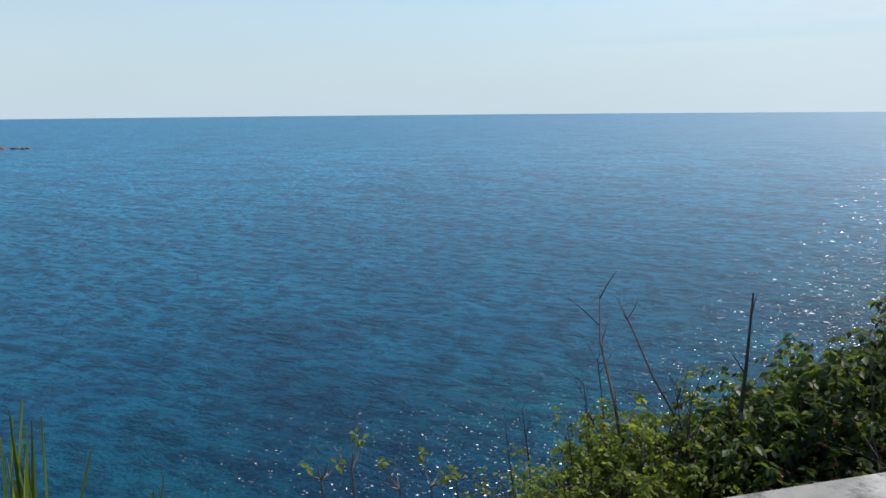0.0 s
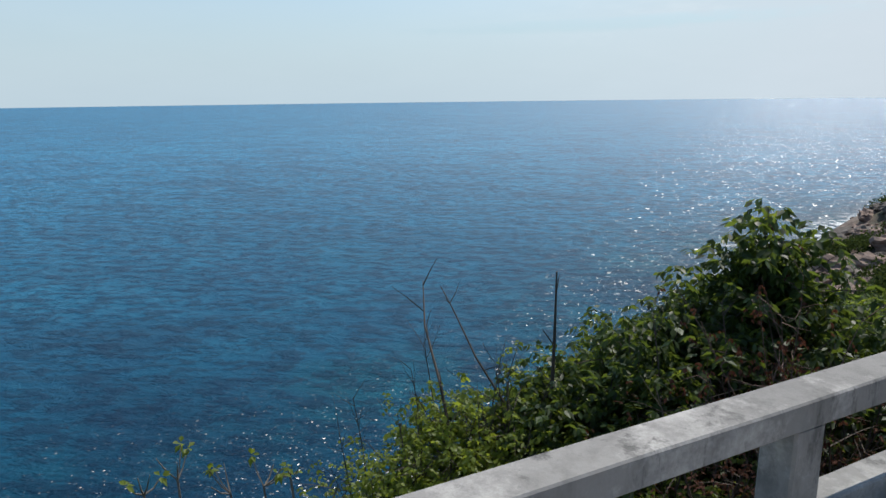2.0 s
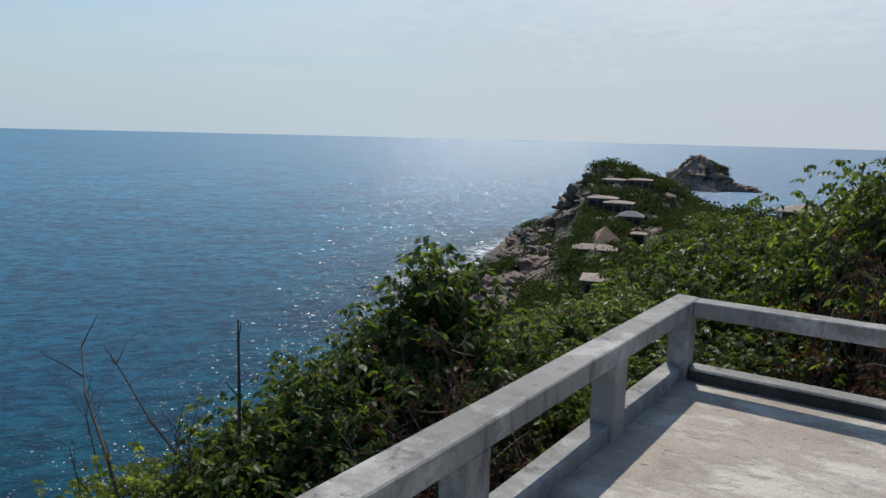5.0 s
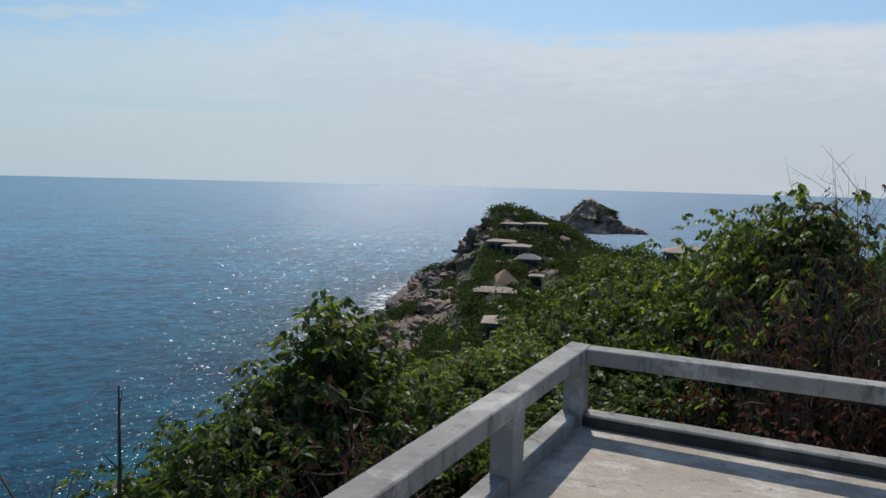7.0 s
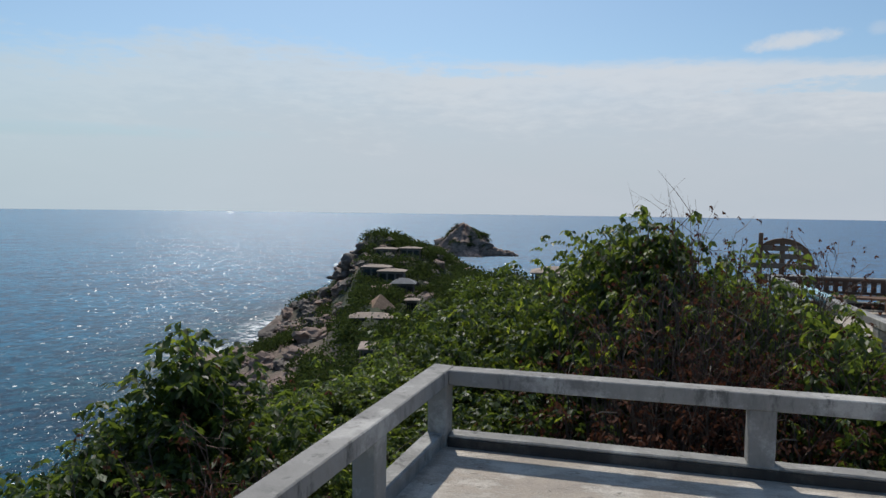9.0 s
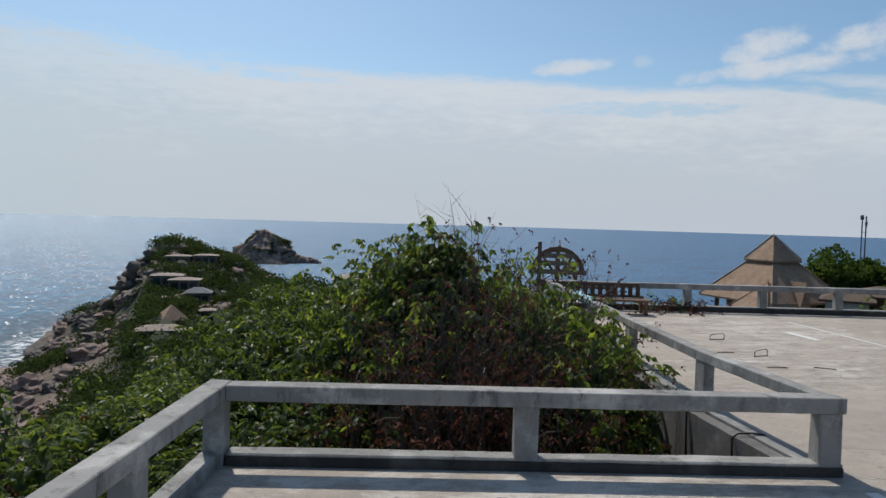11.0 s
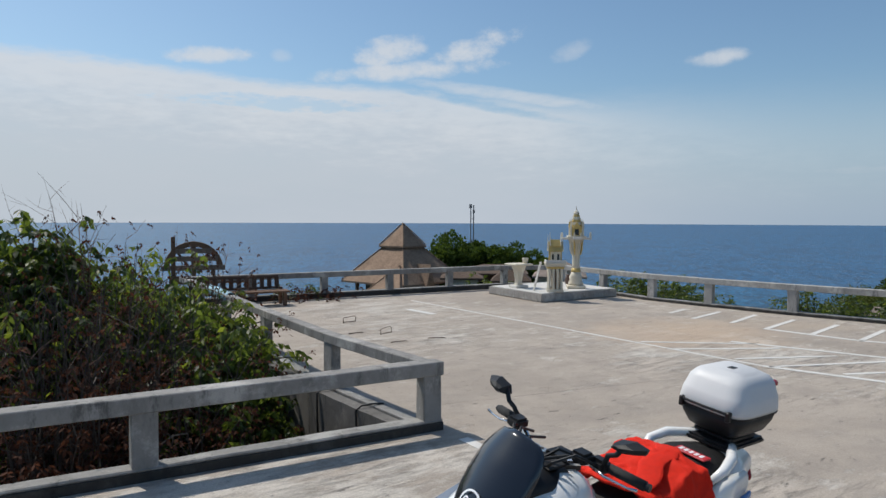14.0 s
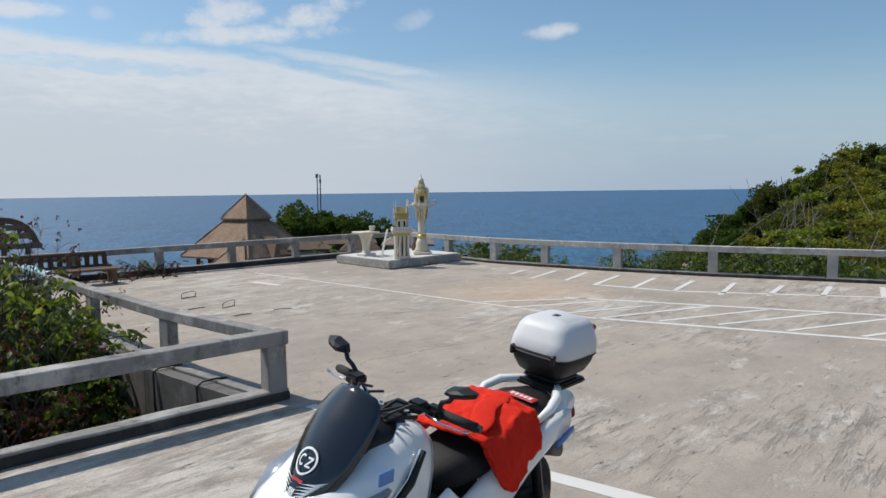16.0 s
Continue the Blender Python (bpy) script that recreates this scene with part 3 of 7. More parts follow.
def build_land():
    xs = np.concatenate([np.arange(-150, -60, 2.4), np.arange(-60, -12, 1.5), np.arange(-12, 16, 0.7), np.arange(16, 60, 1.5), np.arange(60, 141, 4.0)])
    ys = np.concatenate([np.arange(-80, -20, 4.0), np.arange(-20, 20, 0.8), np.arange(20, 100, 2.0), np.arange(100, 222, 2.2)])
    verts = [(x, y, land(x, y)) for y in ys for x in xs]
    w = len(xs)
    faces = [(j * w + i, j * w + i + 1, (j + 1) * w + i + 1, (j + 1) * w + i) for j in range(len(ys) - 1) for i in range(w - 1)
             if max(verts[j * w + i][2], verts[j * w + i + 1][2], verts[(j + 1) * w + i][2], verts[(j + 1) * w + i + 1][2]) > SEA - 6]
    me = mesh_of("ground", verts, faces, LAND, True)
    me.attributes.new("rock", "FLOAT", "POINT")
    value = []
    for v in me.vertices:
        steep = 1 - v.normal.z
        low = (SEA + 9 - v.co.z) / 6 + fbm(v.co.x, v.co.y, 0.08) * 1.2
        cliff = (steep - 0.26) * 5 + fbm(v.co.x, v.co.y, 0.11) * 1.3 - 0.2
        far = 1.0 if v.co.y > 60 else 0.0
        value.append(max(0.0, min(1.0, max(low * (1.0 if v.co.y > 40 else 0.5), cliff * far))))
    me.attributes["rock"].data.foreach_set("value", value)
    tagged(new("ground", me), "green scrubby headland sloping to rocky shore", "ground", kind="structure")


build_land()


def build_sea():
    radii = np.concatenate([np.arange(4, 40, 6.0), np.arange(40, 260, 3.0), np.geomspace(260, 4950, 34)])
    turns = 320
    verts, shallow, foam, offshore, bearing_dim = [], [], [], [], []
    for r in radii:
        for k in range(turns):
            a = 2 * math.pi * k / turns
            x, y = r * math.sin(a), r * math.cos(a)
            verts.append((x, y, SEA))
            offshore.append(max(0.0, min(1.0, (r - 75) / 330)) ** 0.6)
            # how far the painted sky reflection is dimmed, by bearing
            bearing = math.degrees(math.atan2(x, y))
            bearing_dim.append(max(0.0, min(1.0, (bearing + 62) / 80)) * max(0.0, min(1.0, (r - 100) / 300)) if bearing < 150 else 0.0)
            if r < 300:
                z = land(x, y)
                near = max([land(x + dx_, y + dy_) for dx_, dy_ in ((6, 0), (-6, 0), (0, 6), (0, -6))]) if r > 25 else z
                wide_ = max([land(x + dx_, y + dy_) for dx_, dy_ in ((30, 8), (16, 30), (22, -20))]) if r > 25 else z
                shallow.append(max(0.0, min(1.0, (max(z, near) + 38) / 9)) * 0.5 + max(0.0, min(1.0, (wide_ + 38) / 16)) * 0.5)
                foam.append(max(0.0, min(1.0, (max(near, z) + 31.6) / 2.6)) * max(0.0, min(1.0, (y - 85) / 25)))
            else:
                shallow.append(0.0)
                foam.append(0.0)
    faces = [(j * turns + i, j * turns + (i + 1) % turns, (j + 1) * turns + (i + 1) % turns, (j + 1) * turns + i) for j in range(len(radii) - 1) for i in range(turns)]
    faces.append(tuple(range(turns))[::-1])
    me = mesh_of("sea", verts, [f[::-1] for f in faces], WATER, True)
    for name, values in (("shallow", shallow), ("foam", foam), ("offshore", offshore), ("bearing_dim", bearing_dim)):
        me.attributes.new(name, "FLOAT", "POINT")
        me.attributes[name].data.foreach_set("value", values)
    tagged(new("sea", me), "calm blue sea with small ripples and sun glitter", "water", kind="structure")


build_sea()


# ---- floor ----
OUTLINE = [(-1.86, -16), (-1.86, 4.17), (2.50, 4.40), (2.10, 8.6), (1.85, 13.55), (9.4, 13.75), (10.75, 13.2), (10.8, 11.8), (10.8, 10.3), (11.02, 9.0),
           (11.42, 7.45), (11.98, 5.8), (12.72, 4.05), (13.2, 3.0), (14.4, 0.0), (15.0, -16)]


def slab(name, line, material, parent):
    n = len(line)
    bm = solid([(x, y, -0.42) for x, y in line] + [(x, y, 0.0) for x, y in line],
               [tuple(range(n))[::-1], tuple(range(n, 2 * n))] + [(i, (i + 1) % n, n + (i + 1) % n, n + i) for i in range(n)])
    return part(name, bm, material, parent)


def build_floor():
    """Two pours of concrete that meet in a narrow open joint."""
    ob = slab("floor", OUTLINE[:3] + [(2.471, 4.936)] + [(12.716, 4.046)] + OUTLINE[13:], FLOOR, None)
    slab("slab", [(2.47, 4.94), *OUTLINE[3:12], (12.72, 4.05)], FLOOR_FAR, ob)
    return tagged(ob, "weathered grey concrete car park slab with broom marks", "floor", kind="structure")


floor = build_floor()


def line_on_floor(p, q, w=0.10):
    """A worn painted line, laid on the slab."""
    bm = beam((*p, 0.0), (*q, 0.0), w / 2, w / 2, -0.002, 0.004, 0.0)
    return part("painted_line", bm, PAINT, floor)


line_on_floor((6.1, 12.3), (7.09, 4.66), 0.05)
line_on_floor((7.09, 4.66), (8.55, 1.2), 0.09)
line_on_floor((8.1, 5.95), (10.35, 1.2), 0.085)
line_on_floor((9.52, 6.5), (9.80, 5.16), 0.09)
line_on_floor((9.80, 5.16), (11.9, 1.9), 0.09)
for p, q in (((10.17, 8.72), (9.56, 8.49)), ((10.51, 8.19), (9.36, 7.78)), ((10.77, 7.62), (9.57, 7.15)), ((10.84, 6.91), (9.58, 6.49)), ((10.95, 6.22), (9.72, 5.83)), ((11.1, 5.56), (9.80, 5.16)),
             ((11.36, 4.94), (9.97, 4.47)), ((11.6, 4.25), (10.39, 3.93)), ((12.01, 3.67), (10.85, 3.35)), ((12.47, 3.07), (11.4, 2.71))):
    line_on_floor(p, q, 0.08)
for p, q in (((8.27, 5.66), (6.95, 6.50)), ((8.27, 5.31), (6.96, 5.89)), ((8.44, 4.64), (7.14, 5.10)), ((8.93, 4.07), (7.12, 4.60)), ((9.27, 3.41), (7.53, 3.97)), ((9.56, 2.76), (7.83, 3.37)),
             ((9.9, 2.05), (8.07, 2.66)), ((10.2, 1.4), (8.35, 1.98))):
    line_on_floor(p, q, 0.065)
line_on_floor((5.46, 11.05), (5.60, 10.25), 0.13)
line_on_floor((2.67, 3.95), (2.74, 3.2), 0.09)
line_on_floor((2.98, 2.15), (3.30, 0.9), 0.12)


# ---- concrete railings ----
def railing(label, line, posts, top=0.56, deep=0.11, left=0.0, right=0.16, post_size=0.16, curb=0.10, curb_low=-0.02, extra=0.0, kerb=None, group="concrete railings", concrete_=None):
    """A run of posts under a top rail, on a curb. posts: distances along the line."""
    root = thing("concrete_railing", label, "railing", group=group)
    kerb = kerb or CURB
    concrete_ = concrete_ or CONCRETE
    pts = [Vector((*p, 0)) for p in line]
    length = 0.0
    for k, (p, q) in enumerate(zip(pts, pts[1:])):
        d = (q - p).normalized()
        part("top_rail", worn(beam(p, q, left, right, top - deep, top), 0.25, 0.004, k), concrete_, root)
        if curb:
            # sides take the mould-and-shade colour; the cap's paler colour stands for sunlight
            low_top = curb - 0.022 if kerb is MOULD_SHADE else curb
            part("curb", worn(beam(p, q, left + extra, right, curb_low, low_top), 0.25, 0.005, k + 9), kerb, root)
            if kerb is MOULD_SHADE:
                part("curb_top", worn(beam(p, q, left + extra - 0.004, right - 0.004, low_top - 0.004, curb, 0.010), 0.12, 0.008, k + 5), CURB, root, "chipped top of the curb, coloured pale as if sunlit")
        for s in posts:
            if length <= s < length + (q - p).length:
                a = p + d * (s - length)
                b = a + d * post_size
                part("post", worn(beam(a, b, left - 0.006, right - 0.012, curb_low + 0.004, top - deep + 0.006, 0.01), 0.12, 0.003, s), concrete_, root)
        length += (q - p).length
    return root


# the terrace's left side, its front, and the long side of the car park
railing("grey cast concrete railing with square posts above the sea", [(-1.66, 4.17), (-1.66, -3.6)], [0.02, 1.28, 2.68, 4.08, 5.48, 6.9], left=0.0, right=0.16, extra=-0.03)
railing("low concrete railing across the end of the terrace", [(-1.66, 4.015), (2.64, 4.215)], [1.99, 4.125], top=0.557, left=0.155, right=0.0, post_size=0.165, curb=0.09, kerb=MOULD_SHADE)
railing("concrete railing beside the overgrown pit", [(2.47, 4.36), (2.20, 6.0), (2.04, 8.1), (1.86, 11.2), (1.72, 13.4)], [1.50, 3.62, 5.7, 7.6], top=0.5535, deep=0.095, left=0.0, right=0.125, post_size=0.18, curb=0.03)
railing("concrete railing along the far edge of the car park", [(1.7, 13.42), (9.4, 13.62), (10.62, 13.1)], [1.3, 2.85, 4.40, 5.96, 7.52], left=0.16, right=0.0, post_size=0.15, curb=0.12, kerb=MOULD_SHADE)
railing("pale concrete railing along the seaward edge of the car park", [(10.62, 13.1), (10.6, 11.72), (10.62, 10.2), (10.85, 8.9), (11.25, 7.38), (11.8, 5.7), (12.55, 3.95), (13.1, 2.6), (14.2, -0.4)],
        [0.02, 1.40, 2.92, 4.24, 5.81, 7.58, 9.48, 11.3, 13.0], top=0.557, left=0.15, right=0.0, post_size=0.165, curb=0.07, kerb=MOULD_SHADE, concrete_=PALE)


def retaining(label, p, q, thick, z0, z1):
    ob = part("retaining_wall", worn(beam((*p, 0), (*q, 0), thick, 0.0, z0, z1, 0.0), 0.3, 0.006, 3), WALL, None)
    tagged(ob, label, "wall", kind="structure")


for n_, (p, q) in enumerate((((2.44, 4.42), (2.16, 6.0)), ((2.16, 6.0), (2.00, 8.1)), ((2.00, 8.1), (1.70, 13.4)))):
    retaining("stained concrete retaining wall of the pit", p, q, 0.12, -2.6, 0.015)
retaining("concrete wall under the terrace edge", (-1.86, 4.19), (2.42, 4.40), 0.12, -2.6, -0.03)

HOSE = plain("black_hose", (0.012, 0.012, 0.012), 0.5, scale=40, vary=0.1)
for x, y, drop in ((2.21, 5.78, 0.42), (2.34, 5.05, 0.20)):
    tagged(part("hose", tube([(x + 0.12, y, 0.035), (x + 0.02, y, 0.045), (x - 0.10, y, 0.04), (x - 0.148, y, 0.0), (x - 0.152, y - 0.02, -drop * 0.6), (x - 0.150, y - 0.05, -drop)], 0.010, 6), HOSE, None, smooth=True), "thin black hose hanging over the pit wall", "hose", "hoses on the wall")

# ---- plants ----
def leaf_quads(rng, centres, ways, length, width, fold=0.25, flat=0.0):
    """One folded leaf per centre: two halves that share a midrib; flat turns its face up."""
    n = len(centres)
    ways = ways / np.linalg.norm(ways, axis=1)[:, None]
    side = np.cross(ways, rng.normal(size=(n, 3)) * (1 - flat) + np.array([0, 0, 2.2 * flat]))
    side /= np.linalg.norm(side, axis=1)[:, None] + 1e-9
    up = np.cross(side, ways)
    ln, wd = (length * rng.uniform(0.7, 1.25, n))[:, None], (width * rng.uniform(0.75, 1.25, n))[:, None]
    base, tip = centres, centres + ways * ln
    mid = centres + ways * ln * 0.45 - up * wd * fold
    l = mid + side * wd + up * wd * fold * 2
    r = mid - side * wd + up * wd * fold * 2
    return base, l, tip, r, mid


def leaves_mesh(name, rng, centres, ways, length, width, material, flat=0.0):
    base, l, tip, r, mid = leaf_quads(rng, centres, ways, length, width, 0.25, flat)
    n = len(centres)
    verts = np.stack([base, l, tip, r], 1).reshape(-1, 3).astype(np.float32)
    me = bpy.data.meshes.new(name)
    me.vertices.add(4 * n)
    me.vertices.foreach_set("co", verts.reshape(-1))
    idx = np.arange(n, dtype=np.int32)[:, None] * 4 + np.array([0, 1, 2, 0, 2, 3], np.int32)[None]
    me.loops.add(6 * n)
    me.loops.foreach_set("vertex_index", idx.reshape(-1))
    me.polygons.add(2 * n)
    me.polygons.foreach_set("loop_start", np.arange(0, 6 * n, 3, dtype=np.int32))
    me.materials.append(material)
    me.update(calc_edges=True)
    return me


def sprays(rng, tips, per, leaflets, reach, droop):
    """Feathered sprays round each branch tip: leaflets in pairs along an arching stalk."""
    n = len(tips) * per
    at = np.repeat(tips, per, 0) + rng.normal(size=(n, 3)) * 0.05
    way = rng.normal(size=(n, 3)) * np.array([1, 1, 0.55])
    way[:, 2] += 0.25
    way /= np.linalg.norm(way, axis=1)[:, None]
    size = reach * rng.uniform(0.55, 1.2, n)
    centres, ways = [], []
    for k in range(leaflets):
        s = (k // 2 + 0.6) / (leaflets / 2)
        p = at + way * (size * s)[:, None]
        p[:, 2] -= droop * size * s * s
        side = np.cross(way, (0, 0, 1.0))
        side /= np.linalg.norm(side, axis=1)[:, None] + 1e-9
        lw = side * (1 if k % 2 else -1) * 0.9 + way * 0.55 + np.array([0, 0, -0.95]) + rng.normal(size=(n, 3)) * 0.25
        centres.append(p)
        ways.append(lw)
    return np.concatenate(centres), np.concatenate(ways)


def make_bush(name, label, category, seed, radius, height, stems, tips, per, leaflets, reach, leaf, material, bark, spread=0.9, group="", bare=0, leaf2=None, low=0.12, flat=0.5, dome=0.62):
    """A many-stemmed shrub: tapered stems, twigs, and leaf sprays near the twig ends."""
    rng = np.random.default_rng(seed)
    root = thing(name, label, category, group=group)
    wood, ends = [], []
    for s in range(stems):
        a = rng.uniform(0, 2 * math.pi)
        r = radius * math.sqrt(rng.uniform(0.02, 1.0)) * spread
        top = Vector((r * math.cos(a), r * math.sin(a), height * (1 - dome * (r / radius) ** 2) * rng.uniform(0.72, 1.06)))
        foot = Vector((top.x * 0.25 + rng.normal() * 0.08, top.y * 0.25 + rng.normal() * 0.08, -0.25))
        mid = foot.lerp(top, 0.5) + Vector((top.x * 0.25, top.y * 0.25, 0.08)) + Vector(rng.normal(size=3) * 0.08)
        thick = 0.010 + 0.012 * rng.uniform()
        wood.append(tube([foot, foot.lerp(mid, 0.55), mid, mid.lerp(top, 0.6), top], [thick, thick * 0.85, thick * 0.6, thick * 0.4, thick * 0.18], 4, False))
        for k in range(tips):
            f = rng.uniform(low, 1.0)
            base = (foot.lerp(mid, f * 2) if f < 0.5 else mid.lerp(top, f * 2 - 1))
            out = Vector(rng.normal(size=3)) * 0.16 + Vector((base.x, base.y, 0.15)).normalized() * 0.14
            end = base + out * (0.8 + radius * 0.4)
            if k % 3 == 0:
                wood.append(tube([base, base.lerp(end, 0.6) + Vector((0, 0, 0.02)), end], [thick * 0.35, thick * 0.25, thick * 0.12], 3, False))
            ends.append(end)
        ends.append(top)
    for k in range(bare):
        a = rng.uniform(0, 2 * math.pi)
        p = Vector((math.cos(a), math.sin(a), 0)) * radius * 0.5 * rng.uniform(0.2, 1)
        q = p + Vector((rng.normal() * 0.25, rng.normal() * 0.25, height * rng.uniform(0.9, 1.3)))
        m_ = p.lerp(q, 0.5) + Vector(rng.normal(size=3) * 0.06)
        wood.append(tube([p, m_, q], [0.009, 0.006, 0.002], 4, False))
        for _ in range(3):
            b = m_.lerp(q, rng.uniform(0, 0.8))
            wood.append(tube([b, b + Vector((rng.normal() * 0.15, rng.normal() * 0.15, rng.uniform(0.1, 0.35)))], [0.004, 0.0015], 3, False))
    part("branching_stem", join(*wood), bark, root)
    ends = np.array([tuple(e) for e in ends])
    c, w = sprays(rng, ends, per, leaflets, reach, 0.55)
    keep = c[:, 2] > -0.3
    part("foliage", leaves_mesh("foliage", rng, c[keep], w[keep], leaf[0], leaf[1], material, flat), material, root)
    if leaf2:
        # lighter yellow leaves on the upper twigs only: sunlit tops put in as colour
        pick = ends[(rng.uniform(size=len(ends)) < leaf2[1] * 1.6) & (ends[:, 2] > 0.5 * height)]
        c2, w2 = sprays(rng, pick, max(1, per // 2), leaflets, reach, 0.7)
        part("young_foliage", leaves_mesh("young_foliage", rng, c2, w2, leaf[0], leaf[1], leaf2[0], flat), leaf2[0], root)
    root["reach"] = float(np.quantile(c[keep][:, 2], 0.995))
    return root


def at_ground(x, y, top, height, turn=0.0, lift=0.0):
    """Places a bush so that its crown ends at the height top: the bush grows out of the slope."""
    k = max(0.55, min(1.35, (top - land(x, y)) / height))
    return Matrix.Translation((x, y, top - height * k + lift)) @ Matrix.Rotation(turn, 4, "Z") @ Matrix.Diagonal((k ** 0.5, k ** 0.5, k, 1))


def scatter(kinds, places):
    """Sets the shrubs at their places, kind after kind; the first of each kind is moved last, so that copies start unscaled."""
    rng = random.Random(5)
    first = {}
    for n_, (x, y, top) in enumerate(places):
        src = kinds[n_ % len(kinds)]
        m = at_ground(x, y, top, src["reach"], rng.uniform(0, 6.28))
        if src.name in first:
            copy_thing(src, m)
        else:
            first[src.name] = (src, m)
    for src, m in first.values():
        src.matrix_world = m


SLOPE = "green shrubs on the slope"
green = [make_bush("shrub", "dense green shrub with drooping feathered leaves", "shrub", s, 0.70, 1.5, 24, 7, 3, 8, 0.18, (0.085, 0.019), LEAF if s == 2 else LEAF_BRIGHT, BARK, group=SLOPE, leaf2=(LEAF_YELLOW, 0.22), low=0.5, flat=0.35) for s in (1, 2, 3)]
broad = [make_bush("broad_leaved_shrub", "dark green shrub with broad glossy leaves", "shrub", s, 0.72, 1.6, 30, 9, 3, 6, 0.12, (0.092, 0.023), LEAF, BARK, group=SLOPE, leaf2=(LEAF_YELLOW, 0.10), low=0.45, flat=0.35) for s in (4, 5)]
# tops along the slope beyond the side railing
scatter(broad, [(-3.74, 3.66, 0.34), (-3.80, 3.36, 0.20), (-3.85, 3.06, 0.03), (-3.90, 2.72, 0.05), (-3.92, 2.40, -0.12), (-3.60, 4.16, 0.26), (-3.45, 3.65, 0.25), (-3.40, 3.20, -0.05), (-3.45, 2.75, -0.15), (-3.5, 2.35, -0.3), (-3.98, 2.15, -0.34), (-3.1, 3.9, -0.15), (-3.0, 3.3, -0.5), (-4.2, 2.9, -0.3), (-4.1, 3.5, -0.05),
                (-3.35, 8.2, 0.24), (-2.95, 8.15, 0.46), (-2.75, 9.9, 0.52), (-2.15, 10.1, 0.70), (-2.5, 6.9, 0.20), (-1.6, 6.9, 0.42), (-1.2, 7.6, 0.72), (-1.9, 8.3, 0.62), (-2.7, 7.6, 0.35), (-0.85, 6.9, 0.62), (-1.5, 6.0, 0.10), (-1.1, 5.4, 0.0), (-2.2, 5.6, -0.05), (-1.7, 5.2, -0.2)])
scatter(green, [(-3.35, 4.55, -0.12), (-3.55, 4.95, -0.25), (-3.60, 5.55, -0.05), (-3.25, 5.75, 0.05), (-2.85, 5.2, -0.20), (-2.55, 4.5, -0.25), (-2.7, 4.0, -0.45), (-2.6, 2.6, -0.75), (-2.5, 3.2, -0.7), (-3.1, 2.3, -0.55), (-2.6, 1.9, -0.8),
                (-2.9, 6.3, 0.05), (-3.9, 6.5, -0.4), (-4.4, 7.2, -0.6), (-3.2, 7.1, 0.05), (-4.6, 8.6, -0.7), (-3.3, 9.6, 0.30),
                (-1.50, 9.3, 0.74), (-1.0, 8.9, 0.98), (-0.3, 8.6, 1.20), (0.3, 8.3, 1.12), (0.9, 8.3, 1.05), (0.95, 7.7, 0.98), (0.98, 7.25, 0.86), (1.0, 6.9, 0.76), (0.86, 6.45, 0.52), (0.92, 6.0, 0.18), (0.80, 6.3, 0.50), (0.9, 6.9, 0.75), (1.12, 7.9, 0.92), (1.15, 9.2, 0.85), (0.7, 9.6, 1.05), (-0.4, 10.2, 1.20), (1.2, 11.0, 0.8), (-1.4, 11.4, 0.8), (0.2, 6.9, 0.65), (-0.5, 6.6, 0.6)])
tall = make_bush("tall_shrub", "tall dark green shrub rising above the others", "shrub", 8, 0.36, 1.9, 22, 9, 3, 6, 0.12, (0.092, 0.023), LEAF, BARK, group=SLOPE, leaf2=(LEAF_YELLOW, 0.10), low=0.45, dome=0.75)
scatter([tall], [(-3.70, 3.90, 0.73), (-3.82, 3.74, 0.50), (-0.48, 7.43, 1.70), (-0.24, 7.5, 1.42), (-0.66, 7.55, 1.40), (-0.35, 7.2, 1.25)])
sparse = make_bush("sparse_shrub", "tall thin olive-green shrub with visible twigs", "shrub", 9, 0.55, 1.9, 20, 8, 2, 8, 0.16, (0.062, 0.017), LEAF, BARK, group=SLOPE, leaf2=(LEAF_YELLOW, 0.35), low=0.35)
scatter([sparse], [(-1.0, 8.1, 1.34), (-0.75, 7.6, 1.48), (-0.95, 7.3, 1.15), (0.12, 7.4, 1.33), (0.50, 7.4, 1.20), (-0.60, 7.0, 1.00), (0.8, 7.2, 0.95), (-1.15, 7.8, 0.90), (-0.2, 6.7, 0.95)])
dry = [make_bush("dry_shrub", "dead brown shrub with dry leaves and bare twigs", "shrub", s, 0.8, 1.55, 26, 7, 2, 5, 0.15, (0.045, 0.011), LEAF_DEAD, BARK, group="dry shrubs", bare=10) for s in (11, 12)]
scatter(dry, [(-0.3, 5.5, 0.80), (0.3, 5.6, 0.90), (0.0, 5.9, 1.05), (-0.7, 5.6, 0.65), (0.1, 5.2, 0.45), (0.7, 5.7, 0.55), (-0.5, 5.2, 0.25), (0.5, 6.1, 0.95), (-0.1, 6.2, 0.90), (0.2, 7.2, 1.15), (-0.4, 7.0, 1.05), (1.1, 6.6, 0.8), (-2.75, 3.25, -0.10), (-2.6, 2.75, -0.25), (-2.4, 2.2, -0.40), (-2.9, 2.4, -0.2), (-2.35, 2.9, -0.45), (1.4, 7.9, 0.95), (-2.35, 1.7, -0.5)])


